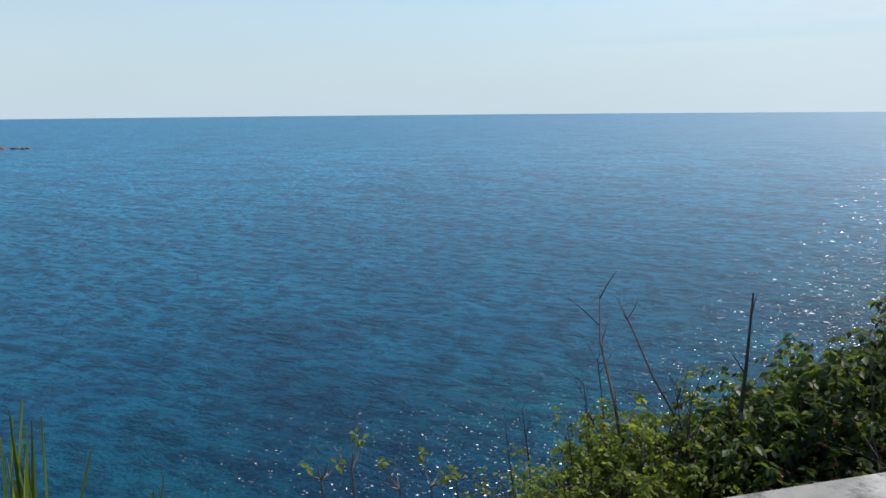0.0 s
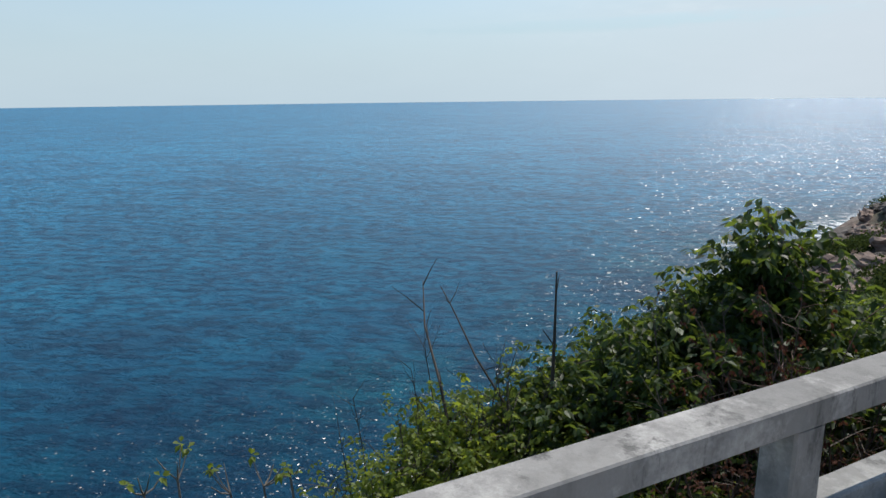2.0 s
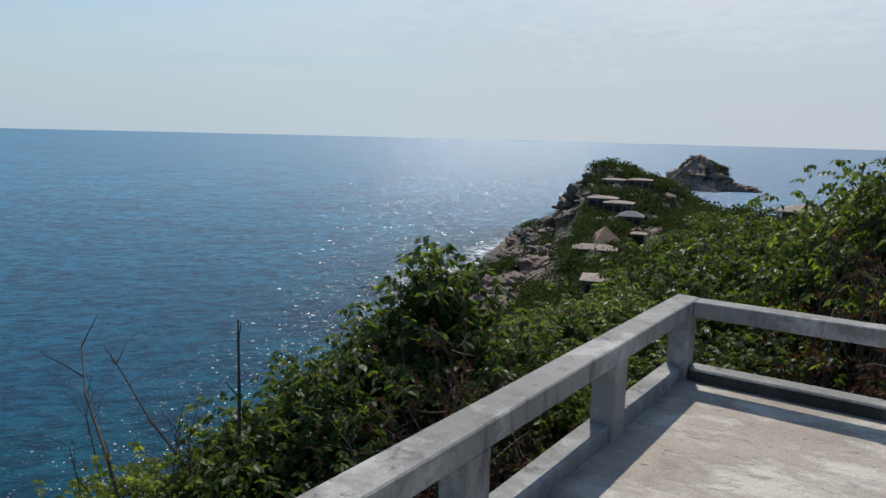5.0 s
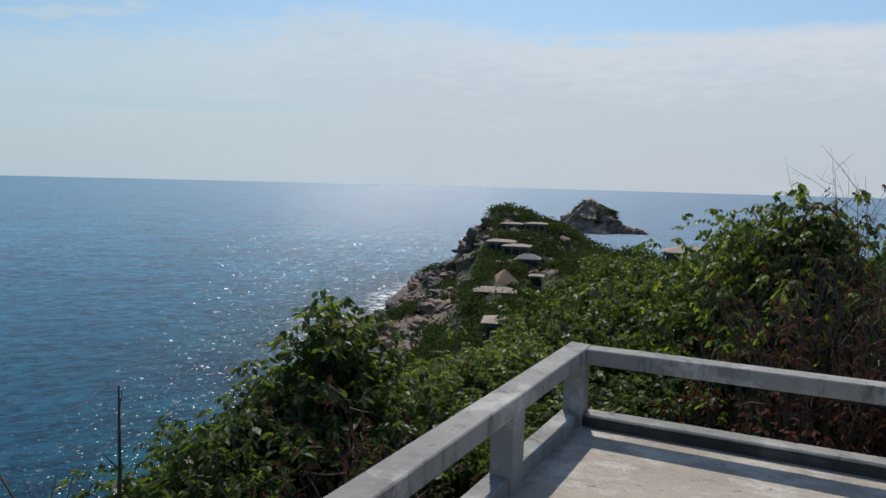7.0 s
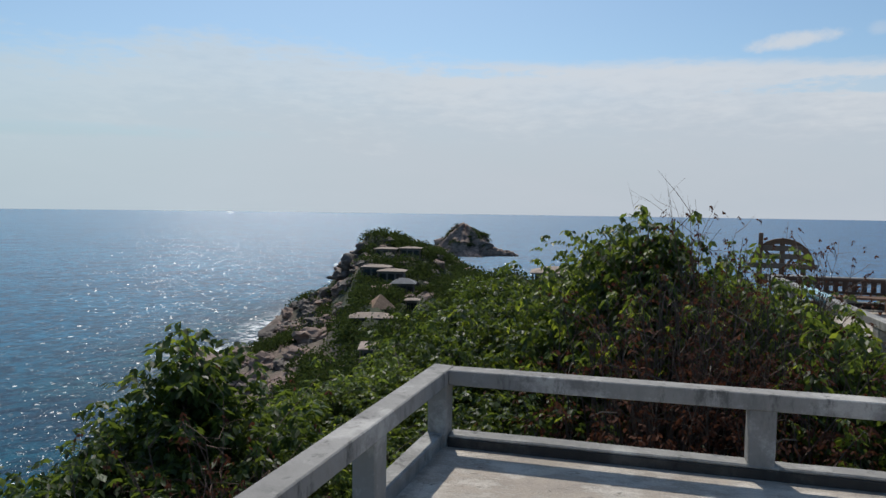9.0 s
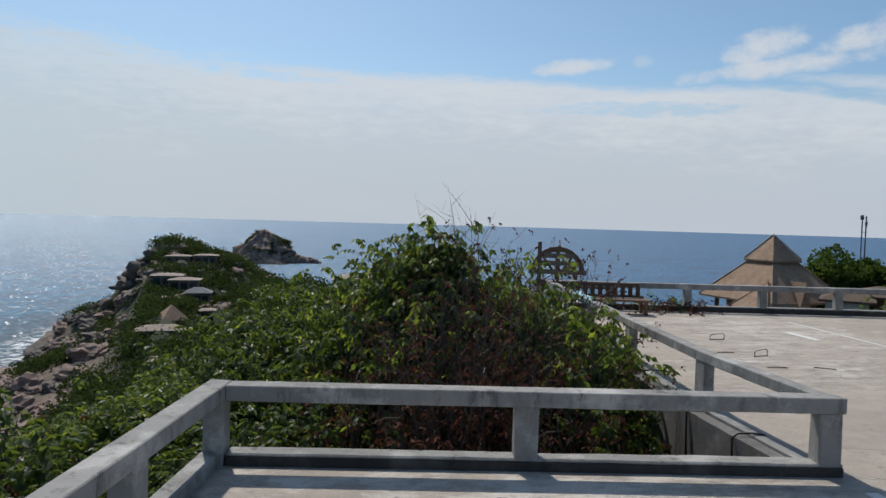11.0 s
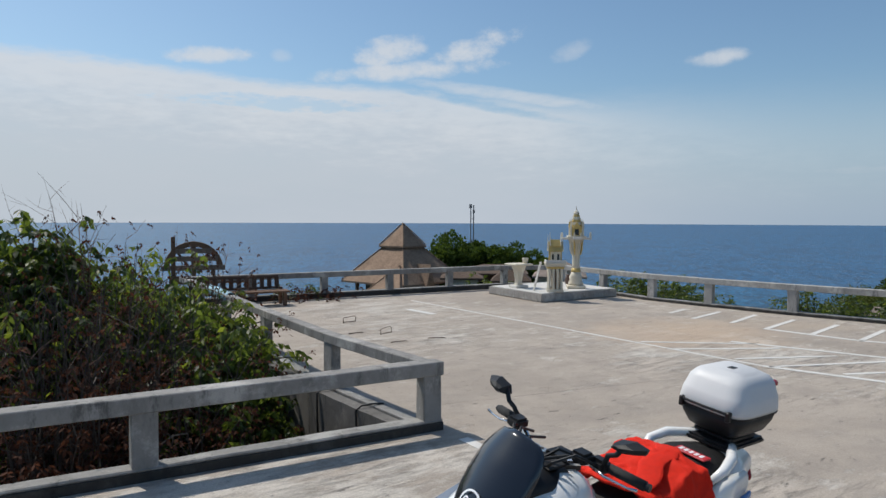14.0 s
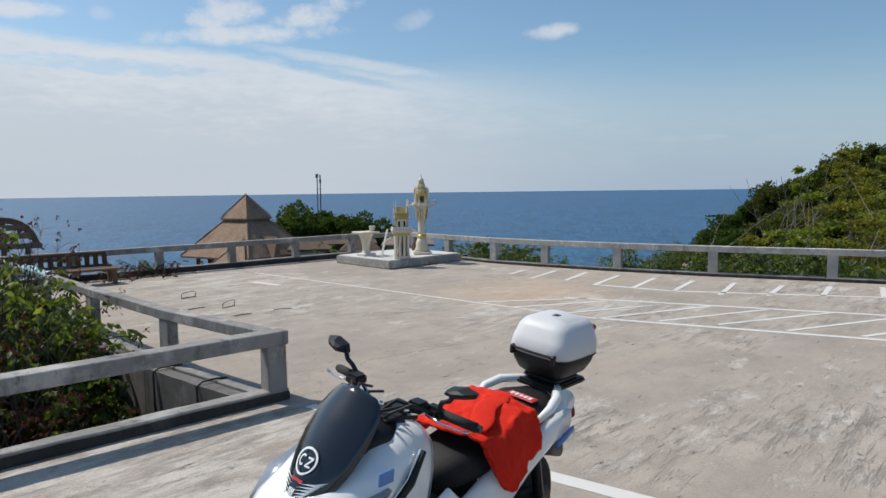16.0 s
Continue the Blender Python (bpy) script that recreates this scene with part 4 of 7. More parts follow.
def twiggy(label, foot, tops, seed, leaf, ends_z):
    """A nearly bare shrub: long wavering stems that fork into fine twigs with a few hanging leaves."""
    rng = np.random.default_rng(seed)
    root = thing("twiggy_shrub", label, "shrub", group="twiggy shrubs")
    foot = Vector(foot)
    tips = []
    for n_, top in enumerate(tops):
        top = Vector(top)
        pts = [foot + Vector((rng.normal() * 0.06, rng.normal() * 0.06, 0))]
        for i in range(1, 7):
            f = i / 6
            pts.append(foot.lerp(top, f) + Vector((top.x - foot.x, top.y - foot.y, 0)) * (0.5 * f * (f - 1)) + Vector(rng.normal(size=3) * 0.035 * (1 - f)))
        thick = rng.uniform(0.007, 0.012)
        wood = [tube(pts, [thick * (1 - 0.85 * i / 6) for i in range(7)], 5, False)]
        for _ in range(13):
            i = int(rng.integers(2, 6))
            b = pts[i].lerp(pts[i + 1], rng.uniform())
            way = (pts[i + 1] - pts[i]).normalized() * 0.5 + Vector(rng.normal(size=3)) * 0.55 + Vector((0, 0, 0.2))
            e = b + way * rng.uniform(0.12, 0.34)
            m_ = b.lerp(e, 0.5) + Vector(rng.normal(size=3) * 0.015)
            wood.append(tube([b, m_, e], [thick * 0.35, thick * 0.25, thick * 0.1], 3, False))
            e2 = m_ + Vector(rng.normal(size=3)) * 0.09
            wood.append(tube([m_, e2], [thick * 0.2, thick * 0.08], 3, False))
            tips += [e, e2]
        part("stem", join(*wood), BARK_RED, root)
    tips = np.array([tuple(e) for e in tips if e.z < ends_z])
    c, w = sprays(rng, tips, 1, 5, 0.07, 0.9)
    w[:, 2] -= 0.9
    part("dry_leaves", leaves_mesh("dry_leaves", rng, c, w, 0.036, 0.009, leaf), leaf, root)


twiggy("tall bare red-brown shrub with few leaves", (0.15, 6.9, -0.7), [(-0.20, 6.5, 1.92), (0.02, 6.7, 1.78), (0.10, 6.5, 1.60), (-0.45, 6.8, 1.55), (0.45, 6.6, 1.55), (0.70, 6.9, 1.45), (-0.05, 7.2, 1.70), (0.95, 6.6, 1.25), (-0.75, 6.7, 1.15)], 3, LEAF_DEAD, 1.75)
twiggy("spreading dry red-brown shrub with withered leaves", (0.0, 5.6, -0.8), [(-0.75, 5.5, 0.60), (-0.5, 5.4, 0.85), (-0.2, 5.7, 1.0), (0.2, 5.4, 1.15), (0.5, 5.6, 1.0), (0.8, 5.5, 0.75), (-1.0, 5.7, 0.5), (0.1, 5.2, 0.6), (0.6, 5.2, 0.45)], 4, LEAF_DEAD, 2)
twiggy("thin leaning twigs with hanging dark leaves", (1.25, 7.6, -0.6), [(1.55, 7.6, 1.28), (1.75, 7.7, 1.18), (1.95, 7.8, 1.05), (1.35, 7.4, 1.30), (1.15, 7.5, 1.35)], 5, LEAF_DEAD, 2)
twiggy("dry red-brown shrub among the green leaves", (-2.75, 2.9, -1.3), [(-3.1, 3.4, 0.40), (-2.95, 3.0, 0.25), (-2.6, 3.3, 0.35), (-3.3, 2.7, 0.15), (-2.7, 2.6, 0.10), (-3.2, 3.1, 0.3), (-2.9, 2.3, 0.0)], 6, LEAF_DEAD, 2)
low_green = [make_bush("low_shrub", "low yellow-green shrub on the cliff edge", "shrub", s, 0.75, 0.9, 18, 8, 3, 7, 0.15, (0.055, 0.018), LEAF_YELLOW, BARK, group="low shrubs on the cliff edge", bare=3) for s in (21, 22)]
scatter(low_green, [(-4.08, 1.93, -0.32), (-4.3, 1.75, -0.45), (-4.25, 1.50, -0.55), (-4.30, 1.25, -0.62), (-3.8, 1.7, -0.6), (-3.6, 2.1, -0.5), (-4.25, 0.90, -0.86), (-3.6, 1.3, -0.85), (-3.9, 1.0, -0.9), (-3.3, 1.6, -0.85)])

hedge = [make_bush("hedge_shrub", "yellow-green shrub behind the far railing", "shrub", s, 0.9, 1.3, 20, 8, 3, 7, 0.2, (0.075, 0.024), LEAF, BARK, group="shrubs behind the far railing", leaf2=(LEAF_YELLOW, 0.25)) for s in (31, 32)]
scatter(hedge, [(11.6, 12.2, 0.42), (11.7, 11.2, 0.45), (11.7, 10.4, 0.40), (12.2, 9.2, 0.02), (12.9, 11.4, 0.3),
                (12.3, 7.5, 0.38), (12.7, 6.7, 0.45), (13.1, 5.8, 0.50), (13.5, 5.0, 0.45), (13.8, 4.2, 0.35), (14.4, 3.2, 0.40), (14.6, 6.2, 0.30), (15.0, 4.8, 0.4), (15.2, 2.4, 0.4),
                (3.9, 13.95, 0.27), (4.35, 13.95, 0.22), (8.8, 14.2, 0.30)])
brown = make_bush("dry_weed", "low red-brown dried weed against the curb", "weed", 41, 0.45, 0.35, 16, 6, 2, 6, 0.10, (0.05, 0.012), LEAF_DEAD, BARK, group="dried weeds", bare=4)
scatter([brown], [(4.30, 13.30, 0.30), (4.65, 13.28, 0.26), (3.9, 13.32, 0.22)])


def stick(label, points, thick, twigs, seed):
    """A bare upright stem with a few twigs."""
    rng = np.random.default_rng(seed)
    root = thing("bare_sapling", label, "sapling", group="bare saplings")
    n_ = len(points)
    part("trunk", tube(points, [thick * (1 - 0.75 * i / (n_ - 1)) for i in range(n_)], 6), BARK, root)
    for _ in range(twigs):
        i = rng.integers(1, n_ - 1)
        b = Vector(points[i]).lerp(Vector(points[i + 1]), rng.uniform()) if i + 1 < n_ else Vector(points[i])
        e = b + Vector((rng.normal() * 0.1, rng.normal() * 0.1, rng.uniform(0.08, 0.32)))
        part("twig", tube([b, b.lerp(e, 0.5) + Vector(rng.normal(size=3) * 0.01), e], [thick * 0.3, thick * 0.2, thick * 0.08], 4), BARK, root)


stick("tall thin dark bare sapling above the shrubs", [(-4.06, 2.09, -1.0), (-4.03, 2.07, -0.6), (-3.98, 2.05, -0.1), (-3.92, 2.01, 0.43)], 0.022, 3, 1)
stick("thin curved bare sapling", [(-4.12, 1.40, -1.3), (-4.20, 1.36, -0.85), (-4.32, 1.33, -0.4), (-4.75, 1.42, -0.10), (-5.1, 1.58, 0.15)], 0.017, 5, 2)
stick("thin leaning bare sapling", [(-4.05, 1.9, -1.1), (-4.35, 1.9, -0.7), (-4.55, 1.75, -0.35), (-4.85, 1.72, -0.05), (-5.02, 1.70, 0.10)], 0.013, 3, 3)
for k, (x, y, z) in enumerate(((-4.6, 1.25, -0.35), (-4.3, 1.0, -0.5), (-4.75, 0.85, -0.55), (-4.15, 1.7, -0.3), (-4.5, 0.65, -0.65), (-4.9, 1.5, -0.3), (-3.5, 2.5, 0.15), (-3.3, 2.9, 0.25), (-4.0, 0.5, -0.8))):
    stick("fine leafless twig on the cliff edge", [(x + 0.15, y, z - 0.9), (x + 0.06, y + 0.03, z - 0.5), (x + 0.03, y, z - 0.2), (x, y - 0.02, z)], 0.008, 6, 10 + k)


def seedling(x, y, z, seed):
    """A forked grey stem with a few yellow-green leaves at the tips."""
    rng = np.random.default_rng(seed)
    root = thing("seedling", "grey forked seedling with few yellow-green leaves", "sapling", group="seedlings on the cliff edge")
    foot, fork = Vector((x, y, land(x, y) - 0.05)), Vector((x, y, z - 0.16))
    part("stem", tube([foot, foot.lerp(fork, 0.5) + Vector((0.02, 0.01, 0)), fork], [0.012, 0.009, 0.007], 5), BARK_PALE, root)
    tips = []
    for k in range(4):
        a = rng.uniform(0, 6.28)
        e = fork + Vector((math.cos(a) * 0.12, math.sin(a) * 0.12, rng.uniform(0.06, 0.18)))
        part("branch", tube([fork, fork.lerp(e, 0.5) + Vector((0, 0, -0.02)), e], [0.006, 0.005, 0.003], 4), BARK_PALE, root)
        if k % 2 == 0:
            tips.append(tuple(e))
    for tip in tips:
        for _ in range(6):
            way = Vector(rng.normal(size=3)).normalized() * 0.05
            base = Vector(tip) + way * 0.2
            side = way.cross(Vector((0.3, 0.2, 1))).normalized() * 0.017
            part("leaf", mesh_of("leaf", [base, base + way * 0.5 + side, base + way * 1.1 - Vector((0, 0, 0.015)), base + way * 0.5 - side, base + way * 0.5 - Vector((0, 0, 0.006))], [(0, 1, 4), (1, 2, 4), (2, 3, 4), (3, 0, 4)], LEAF_YELLOW), None, root)


for k, (x, y, z) in enumerate(((-4.4, -0.62, -0.55), (-4.5, -0.42, -0.56), (-4.45, -0.12, -0.72), (-4.4, 0.08, -0.70), (-4.6, 0.3, -0.78), (-4.3, -0.95, -0.75))):
    seedling(x, y, z, 60 + k)


def reed(x, y, top, blades, seed):
    """A clump of upright strap leaves."""
    rng = np.random.default_rng(seed)
    root = thing("reed_clump", "clump of green strap-leaved reeds with dry pale tips", "grass", group="reed clumps")
    z0 = land(x, y) - 0.05
    for k in range(blades):
        a = rng.uniform(0, 6.28)
        foot = Vector((x + 0.07 * math.cos(a), y + 0.07 * math.sin(a), z0))
        tip = foot + Vector((rng.normal() * 0.10, rng.normal() * 0.10, (top - z0) * rng.uniform(0.7, 1.0)))
        bend = foot.lerp(tip, 0.55) - Vector((tip.x - foot.x, tip.y - foot.y, 0)) * 0.35
        way = Vector((math.cos(a + 1.5), math.sin(a + 1.5), 0))
        fold_ = Vector((math.cos(a), math.sin(a), 0)) * 0.006
        vs, fs = [], []
        for i, (p, w) in enumerate(((foot, 0.010), (foot.lerp(bend, 0.6), 0.016), (bend, 0.015), (bend.lerp(tip, 0.6), 0.009), (tip, 0.001))):
            vs += [p - way * w, p + fold_, p + way * w]
            if i:
                o = 3 * i
                fs += [(o - 3, o - 2, o + 1, o), (o - 2, o - 1, o + 2, o + 1)]
        part("blade", mesh_of("blade", vs, fs, LEAF_YELLOW if k % 3 else LEAF), None, root)


reed(-2.85, -1.72, 0.60, 20, 1)
reed(-2.95, -1.40, 0.22, 8, 2)

# ---- distant vegetation, rocks, houses ----
def tufts(name, label, points, sizes, per, leaf, material, seed, category="scrub"):
    """Many small leaf clumps over a slope, as one cover."""
    rng = np.random.default_rng(seed)
    n = len(points)
    c = np.repeat(np.array(points), per, 0)
    s = np.repeat(np.array(sizes), per)
    v = rng.normal(size=(n * per, 3))
    v /= np.linalg.norm(v, axis=1)[:, None]
    v[:, 2] = np.abs(v[:, 2]) * 0.9 - 0.05
    c = c + v * (s * rng.uniform(0.65, 1.0, n * per))[:, None]
    w = v * 0.5 + rng.normal(size=(n * per, 3)) * 0.6
    ob = new(name, leaves_mesh(name, rng, c, w, leaf[0], leaf[1], material))
    return tagged(ob, label, category, kind="stuff")


def sow(seed, count, box_, keep, size, lift=0.2):
    rng = random.Random(seed)
    pts, sizes = [], []
    while len(pts) < count:
        x, y = rng.uniform(box_[0], box_[1]), rng.uniform(box_[2], box_[3])
        z = land(x, y)
        if z < SEA + 2 or not keep(x, y, z):
            count -= 0.12
            continue
        s = rng.uniform(*size)
        pts.append((x, y, z + s * lift))
        sizes.append(s)
    return pts, sizes


HOMES = [(-64.3, 154.7), (-58.6, 156.5), (-59.4, 137.2), (-55.0, 135.4), (-49.6, 128.3), (-46.9, 109.9), (-45.2, 102.4), (-43.5, 116.7), (-32.7, 78.0), (-10.9, 68.4)]


def clear_of_homes(x, y):
    """No scrub on a house or on the ground just below it."""
    for hx, hy in HOMES:
        r = math.hypot(hx, hy)
        for out in (0.0, 2.5):
            if math.hypot(x - hx * (1 - out / r), y - hy * (1 - out / r)) < 3.0:
                return False
    return True


def green_here(x, y, z):
    if not clear_of_homes(x, y):
        return False
    slope = abs(land(x + 1.5, y) - z) + abs(land(x, y + 1.5) - z)
    return slope < 2.1 + fbm(x, y, 0.08) * 1.2 and z > SEA + 5.5 + 6 * fbm(x, y, 0.07) and fbm(x + 40, y, 0.09) > -0.42


def low_enough(x, y, z):
    """Scrub beyond the far railing keeps below its foot."""
    return x < 1.5 or z + 1.3 < 1.7 - 0.125 * math.hypot(x, y) + 0.02 * max(0.0, x - 14)


p_, s_ = sow(1, 5600, (-92, -5, 60, 186), green_here, (0.4, 2.5))
tufts("headland_scrub", "low green scrub covering the rocky headland", p_, s_, 26, (0.46, 0.20), LEAF_FAR, 1)
p_, s_ = sow(2, 2600, (-40, 26, 15, 62), lambda x, y, z: outside(x, y) > 2.5 and low_enough(x, y, z), (0.5, 1.2))
tufts("slope_scrub", "dense green scrub on the slope below the car park", p_, s_, 34, (0.24, 0.085), LEAF, 2)
p_, s_ = sow(3, 3000, (40, 84, -6, 46), lambda x, y, z: z > -14, (0.6, 1.7))
tufts("hill_scrub", "yellowing green woodland on the hillside", p_, s_, 110, (0.17, 0.065), LEAF_HILL, 3)
p_, s_ = sow(4, 900, (13.5, 42, -4, 40), lambda x, y, z: outside(x, y) > 1.5 and y < 44 and low_enough(x, y, z), (0.4, 1.0))
tufts("bank_scrub", "green scrub on the bank behind the railing", p_, s_, 30, (0.22, 0.08), LEAF_HILL, 4)
p_, s_ = sow(6, 420, (-30, -2.6, -8, 20), lambda x, y, z: x < -6.0 and z > -20, (0.4, 0.9))
tufts("cliff_scrub", "green scrub hanging on the cliff below", p_, s_, 30, (0.16, 0.055), LEAF, 6)


rng_ = random.Random(77)
p_ = [(rng_.uniform(-18.5, -5), rng_.uniform(62, 65.5), rng_.uniform(-8.2, -5.6)) for _ in range(150)]
tufts("hollow_scrub", "dense green scrub before a half-hidden house", p_, [rng_.uniform(0.8, 1.3) for _ in p_], 60, (0.30, 0.10), LEAF, 7)


def boulder(size, seed, squash=0.7, detail=3):
    bm = bmesh.new()
    bmesh.ops.create_icosphere(bm, subdivisions=detail, radius=1.0)
    off = Vector((seed * 3.3, seed * 1.7, seed))
    for v in bm.verts:
        k = 1 + 0.55 * noise.noise(v.co * 1.2 + off) + 0.38 * noise.cell(v.co * 1.6 + off) + 0.2 * noise.noise(v.co * 2.6 + off)
        v.co = Vector((v.co.x * size * k, v.co.y * size * k * 0.85, v.co.z * size * k * squash))
    return bm


def rocks():
    rng = random.Random(8)
    shapes = []
    for k in range(6):
        me = bpy.data.meshes.new("boulder")
        bm = boulder(1.0, k + 1, detail=3)
        bm.to_mesh(me)
        bm.free()
        me.materials.append(ROCK if k % 3 else DARKROCK)
        shapes.append(me)
    made = 0
    tries = 0
    while made < 290 and tries < 20000:
        tries += 1
        x, y = rng.uniform(-125, -50), rng.uniform(80, 205)
        z = land(x, y)
        low = SEA - 0.6 < z < SEA + 9 and fbm(x, y, 0.07) > -0.05
        cliff = z >= SEA + 8 and x < -64 - 0.35 * (165 - y) * 0 and abs(land(x + 2, y) - z) > 1.5 and y > 120
        if not (low or (cliff and rng.random() < 0.5)):
            continue
        s = 0.45 + rng.uniform(0.0, 1.0) ** 3 * 2.0 if low else rng.uniform(0.8, 2.2)
        ob = tagged(new("boulder", rng.choice(shapes)), "weathered reddish granite boulder on the shore" if low else "dark granite outcrop on the headland", "rock", "shore boulders")
        ob.matrix_world = Matrix.Translation((x, y, z + s * 0.12)) @ Euler((rng.uniform(-0.4, 0.4), rng.uniform(-0.4, 0.4), rng.uniform(0, 6.3))).to_matrix().to_4x4() @ Matrix.Diagonal((s * rng.uniform(0.8, 1.5), s, s * rng.uniform(0.6, 1.0), 1))
        made += 1


rocks()


def ledges():
    rng = random.Random(18)
    shapes = []
    for k in range(4):
        me = bpy.data.meshes.new("ledge")
        bm = boulder(1.0, k + 21, detail=2)
        bm.to_mesh(me)
        bm.free()
        me.materials.append(DARKROCK if k % 2 else ROCK)
        shapes.append(me)
    made = 0
    while made < 70:
        x, y = rng.uniform(-82, -44), rng.uniform(112, 168)
        z = land(x, y)
        if z < -22 or fbm(x + 9, y, 0.06) < 0.0:
            continue
        s = rng.uniform(0.5, 1.3)
        ob = tagged(new("rock_ledge", rng.choice(shapes)), "bare granite ledge showing through the scrub", "rock", "ledges in the scrub")
        ob.matrix_world = Matrix.Translation((x, y, z + s * 0.55)) @ Euler((rng.uniform(-0.3, 0.3), rng.uniform(-0.3, 0.3), rng.uniform(0, 6.3))).to_matrix().to_4x4() @ Matrix.Diagonal((s * rng.uniform(1.0, 1.8), s, s * rng.uniform(0.7, 1.1), 1))
        made += 1


ledges()


def crag(x, y, z, s, turn, squash=0.8):
    ob = part("outcrop", boulder(s, x, squash), DARKROCK, None, smooth=True)
    tagged(ob, "large dark granite outcrop below the summit", "rock", "summit outcrops")
    ob.matrix_world = Matrix.Translation((x, y, z)) @ Matrix.Rotation(turn, 4, "Z")


for x, y, z, s, turn in ((-72.3, 158, -8.3, 1.9, 0.3), (-74.6, 155, -12.0, 2.0, 0.8), (-73.0, 156.5, -11.2, 1.8, 1.4), (-75.6, 153, -15.2, 2.0, 0.2), (-77.5, 150, -19.4, 2.2, 1.0), (-70.0, 161, -6.8, 1.3, 2.0), (-88, 158, -27, 2.4, 0.5), (-66, 160, -6.8, 1.4, 1.1), (-88, 164, -28, 2.6, 2.2)):
    crag(x, y, z, s, turn)


def island():
    """A steep rock with a scrubby top and a low spit."""
    cx, cy = -131.0, 462.0
    verts, faces, turns = [], [], 72
    levels = 22
    for j in range(levels + 1):
        h = j / levels
        for k in range(turns):
            a = 2 * math.pi * k / turns
            r = 25.5 * (1 - h) ** 0.60 + 0.3
            r *= 1 + 0.30 * noise.noise(Vector((math.cos(a) * 1.6, math.sin(a) * 1.6, h * 2.6))) + 0.34 * noise.noise(Vector((math.cos(a) * 5, math.sin(a) * 5, h * 6)))
            verts.append((cx - 1.0 + r * math.cos(a), cy + r * math.sin(a) * 0.8, SEA - 1.5 + 22.0 * h + 4.2 * noise.noise(Vector((math.cos(a) * 3, math.sin(a) * 3, h * 4)))))
    for j in range(levels):
        for k in range(turns):
            faces.append((j * turns + k, j * turns + (k + 1) % turns, (j + 1) * turns + (k + 1) % turns, (j + 1) * turns + k))
    faces.append(tuple(range(levels * turns, (levels + 1) * turns)))
    root = thing("islet", "small steep rocky islet with a scrubby top in the sea", "island")
    part("rock_mass", mesh_of("rock_mass", verts, faces, ROCK, True), None, root)
    for dx_, s in ((23, 5.4), (28, 4.0), (31.5, 3.2), (20, 6.0), (-25, 3.6), (-21, 4.6), (35, 1.8), (12, 5.5)):
        part("spit_rock", moved(boulder(s, dx_, 0.8), Matrix.Translation((cx + dx_, cy + 2, SEA + s * 0.15))), ROCK, root, smooth=True)
    rng = np.random.default_rng(9)
    tops = [v for v in verts if v[2] > SEA + 7 and noise.noise(Vector(v) * 0.11) > -0.12]
    pts = [tops[i] for i in rng.integers(0, len(tops), 620)]
    c = np.repeat(np.array(pts), 26, 0) + rng.normal(size=(620 * 26, 3)) * np.array([0.8, 0.8, 0.35])
    part("scrub", leaves_mesh("scrub", rng, c, rng.normal(size=c.shape) + np.array([0, 0, 0.4]), 0.6, 0.22, LEAF_FAR), None, root)


island()
for x, y, s in ((-695, -241, 6.0), (-704, -232, 4.0), (-700, -222, 5.0), (-712, -254, 5.0)):
    ob = tagged(part("reef_rock", moved(boulder(s, x, 0.35), Matrix.Translation((x, y, SEA + 0.2))), DARKROCK, None, smooth=True), "low dark reef rock awash in the sea", "rock", "reef rocks")

ROOF_TAN = shingle("tan_roof", (0.26, 0.20, 0.16), (0.43, 0.345, 0.285), 4)
ROOF_BROWN = shingle("brown_shingle_roof", (0.235, 0.150, 0.098), (0.44, 0.295, 0.195), 6)
ROOF_DARK = shingle("dark_brown_shingle", (0.085, 0.056, 0.040), (0.165, 0.108, 0.074), 6)
ROOF_GREY = shingle("grey_roof", (0.15, 0.15, 0.155), (0.24, 0.24, 0.245), 4)
WHITEWALL = concrete("whitewash", (0.62, 0.60, 0.56), (0.48, 0.46, 0.43), (0.55, 0.53, 0.5))
GREYWALL = concrete("grey_render", (0.17, 0.16, 0.15), (0.09, 0.085, 0.08), (0.13, 0.125, 0.12))
DARKGLASS = plain("dark_window_glass", (0.02, 0.025, 0.03), 0.12, scale=4, bump=0)
TIMBER = timber("brown_timber", (0.12, 0.062, 0.035), (0.22, 0.125, 0.075))
DARKTIMBER = timber("dark_stained_timber", (0.050, 0.030, 0.022), (0.105, 0.066, 0.047))
OLDTIMBER = timber("weathered_timber", (0.14, 0.095, 0.07), (0.26, 0.19, 0.145))


def hip(x0, x1, y0, y1, z, rise, over=0.0, top=0.0):
    """A pyramid or hipped roof, with a thick eave."""
    cx, cy = (x0 + x1) / 2, (y0 + y1) / 2
    hx, hy = (x1 - x0) / 2 + over, (y1 - y0) / 2 + over
    ridge = max(0.0, hx - hy) if hx > hy else 0.0
    low = [(cx - hx, cy - hy, z - 0.12), (cx + hx, cy - hy, z - 0.12), (cx + hx, cy + hy, z - 0.12), (cx - hx, cy + hy, z - 0.12)]
    mid = [(a, b, z) for a, b, _ in low]
    t = max(0.05, top)
    up = [(cx - ridge - t, cy - t, z + rise), (cx + ridge + t, cy - t, z + rise), (cx + ridge + t, cy + t, z + rise), (cx - ridge - t, cy + t, z + rise)]
    vs = low + mid + up
    return solid(vs, [(3, 2, 1, 0), (8, 9, 10, 11)] + [(i, (i + 1) % 4, 4 + (i + 1) % 4, 4 + i) for i in range(4)] + [(4 + i, 4 + (i + 1) % 4, 8 + (i + 1) % 4, 8 + i) for i in range(4)])


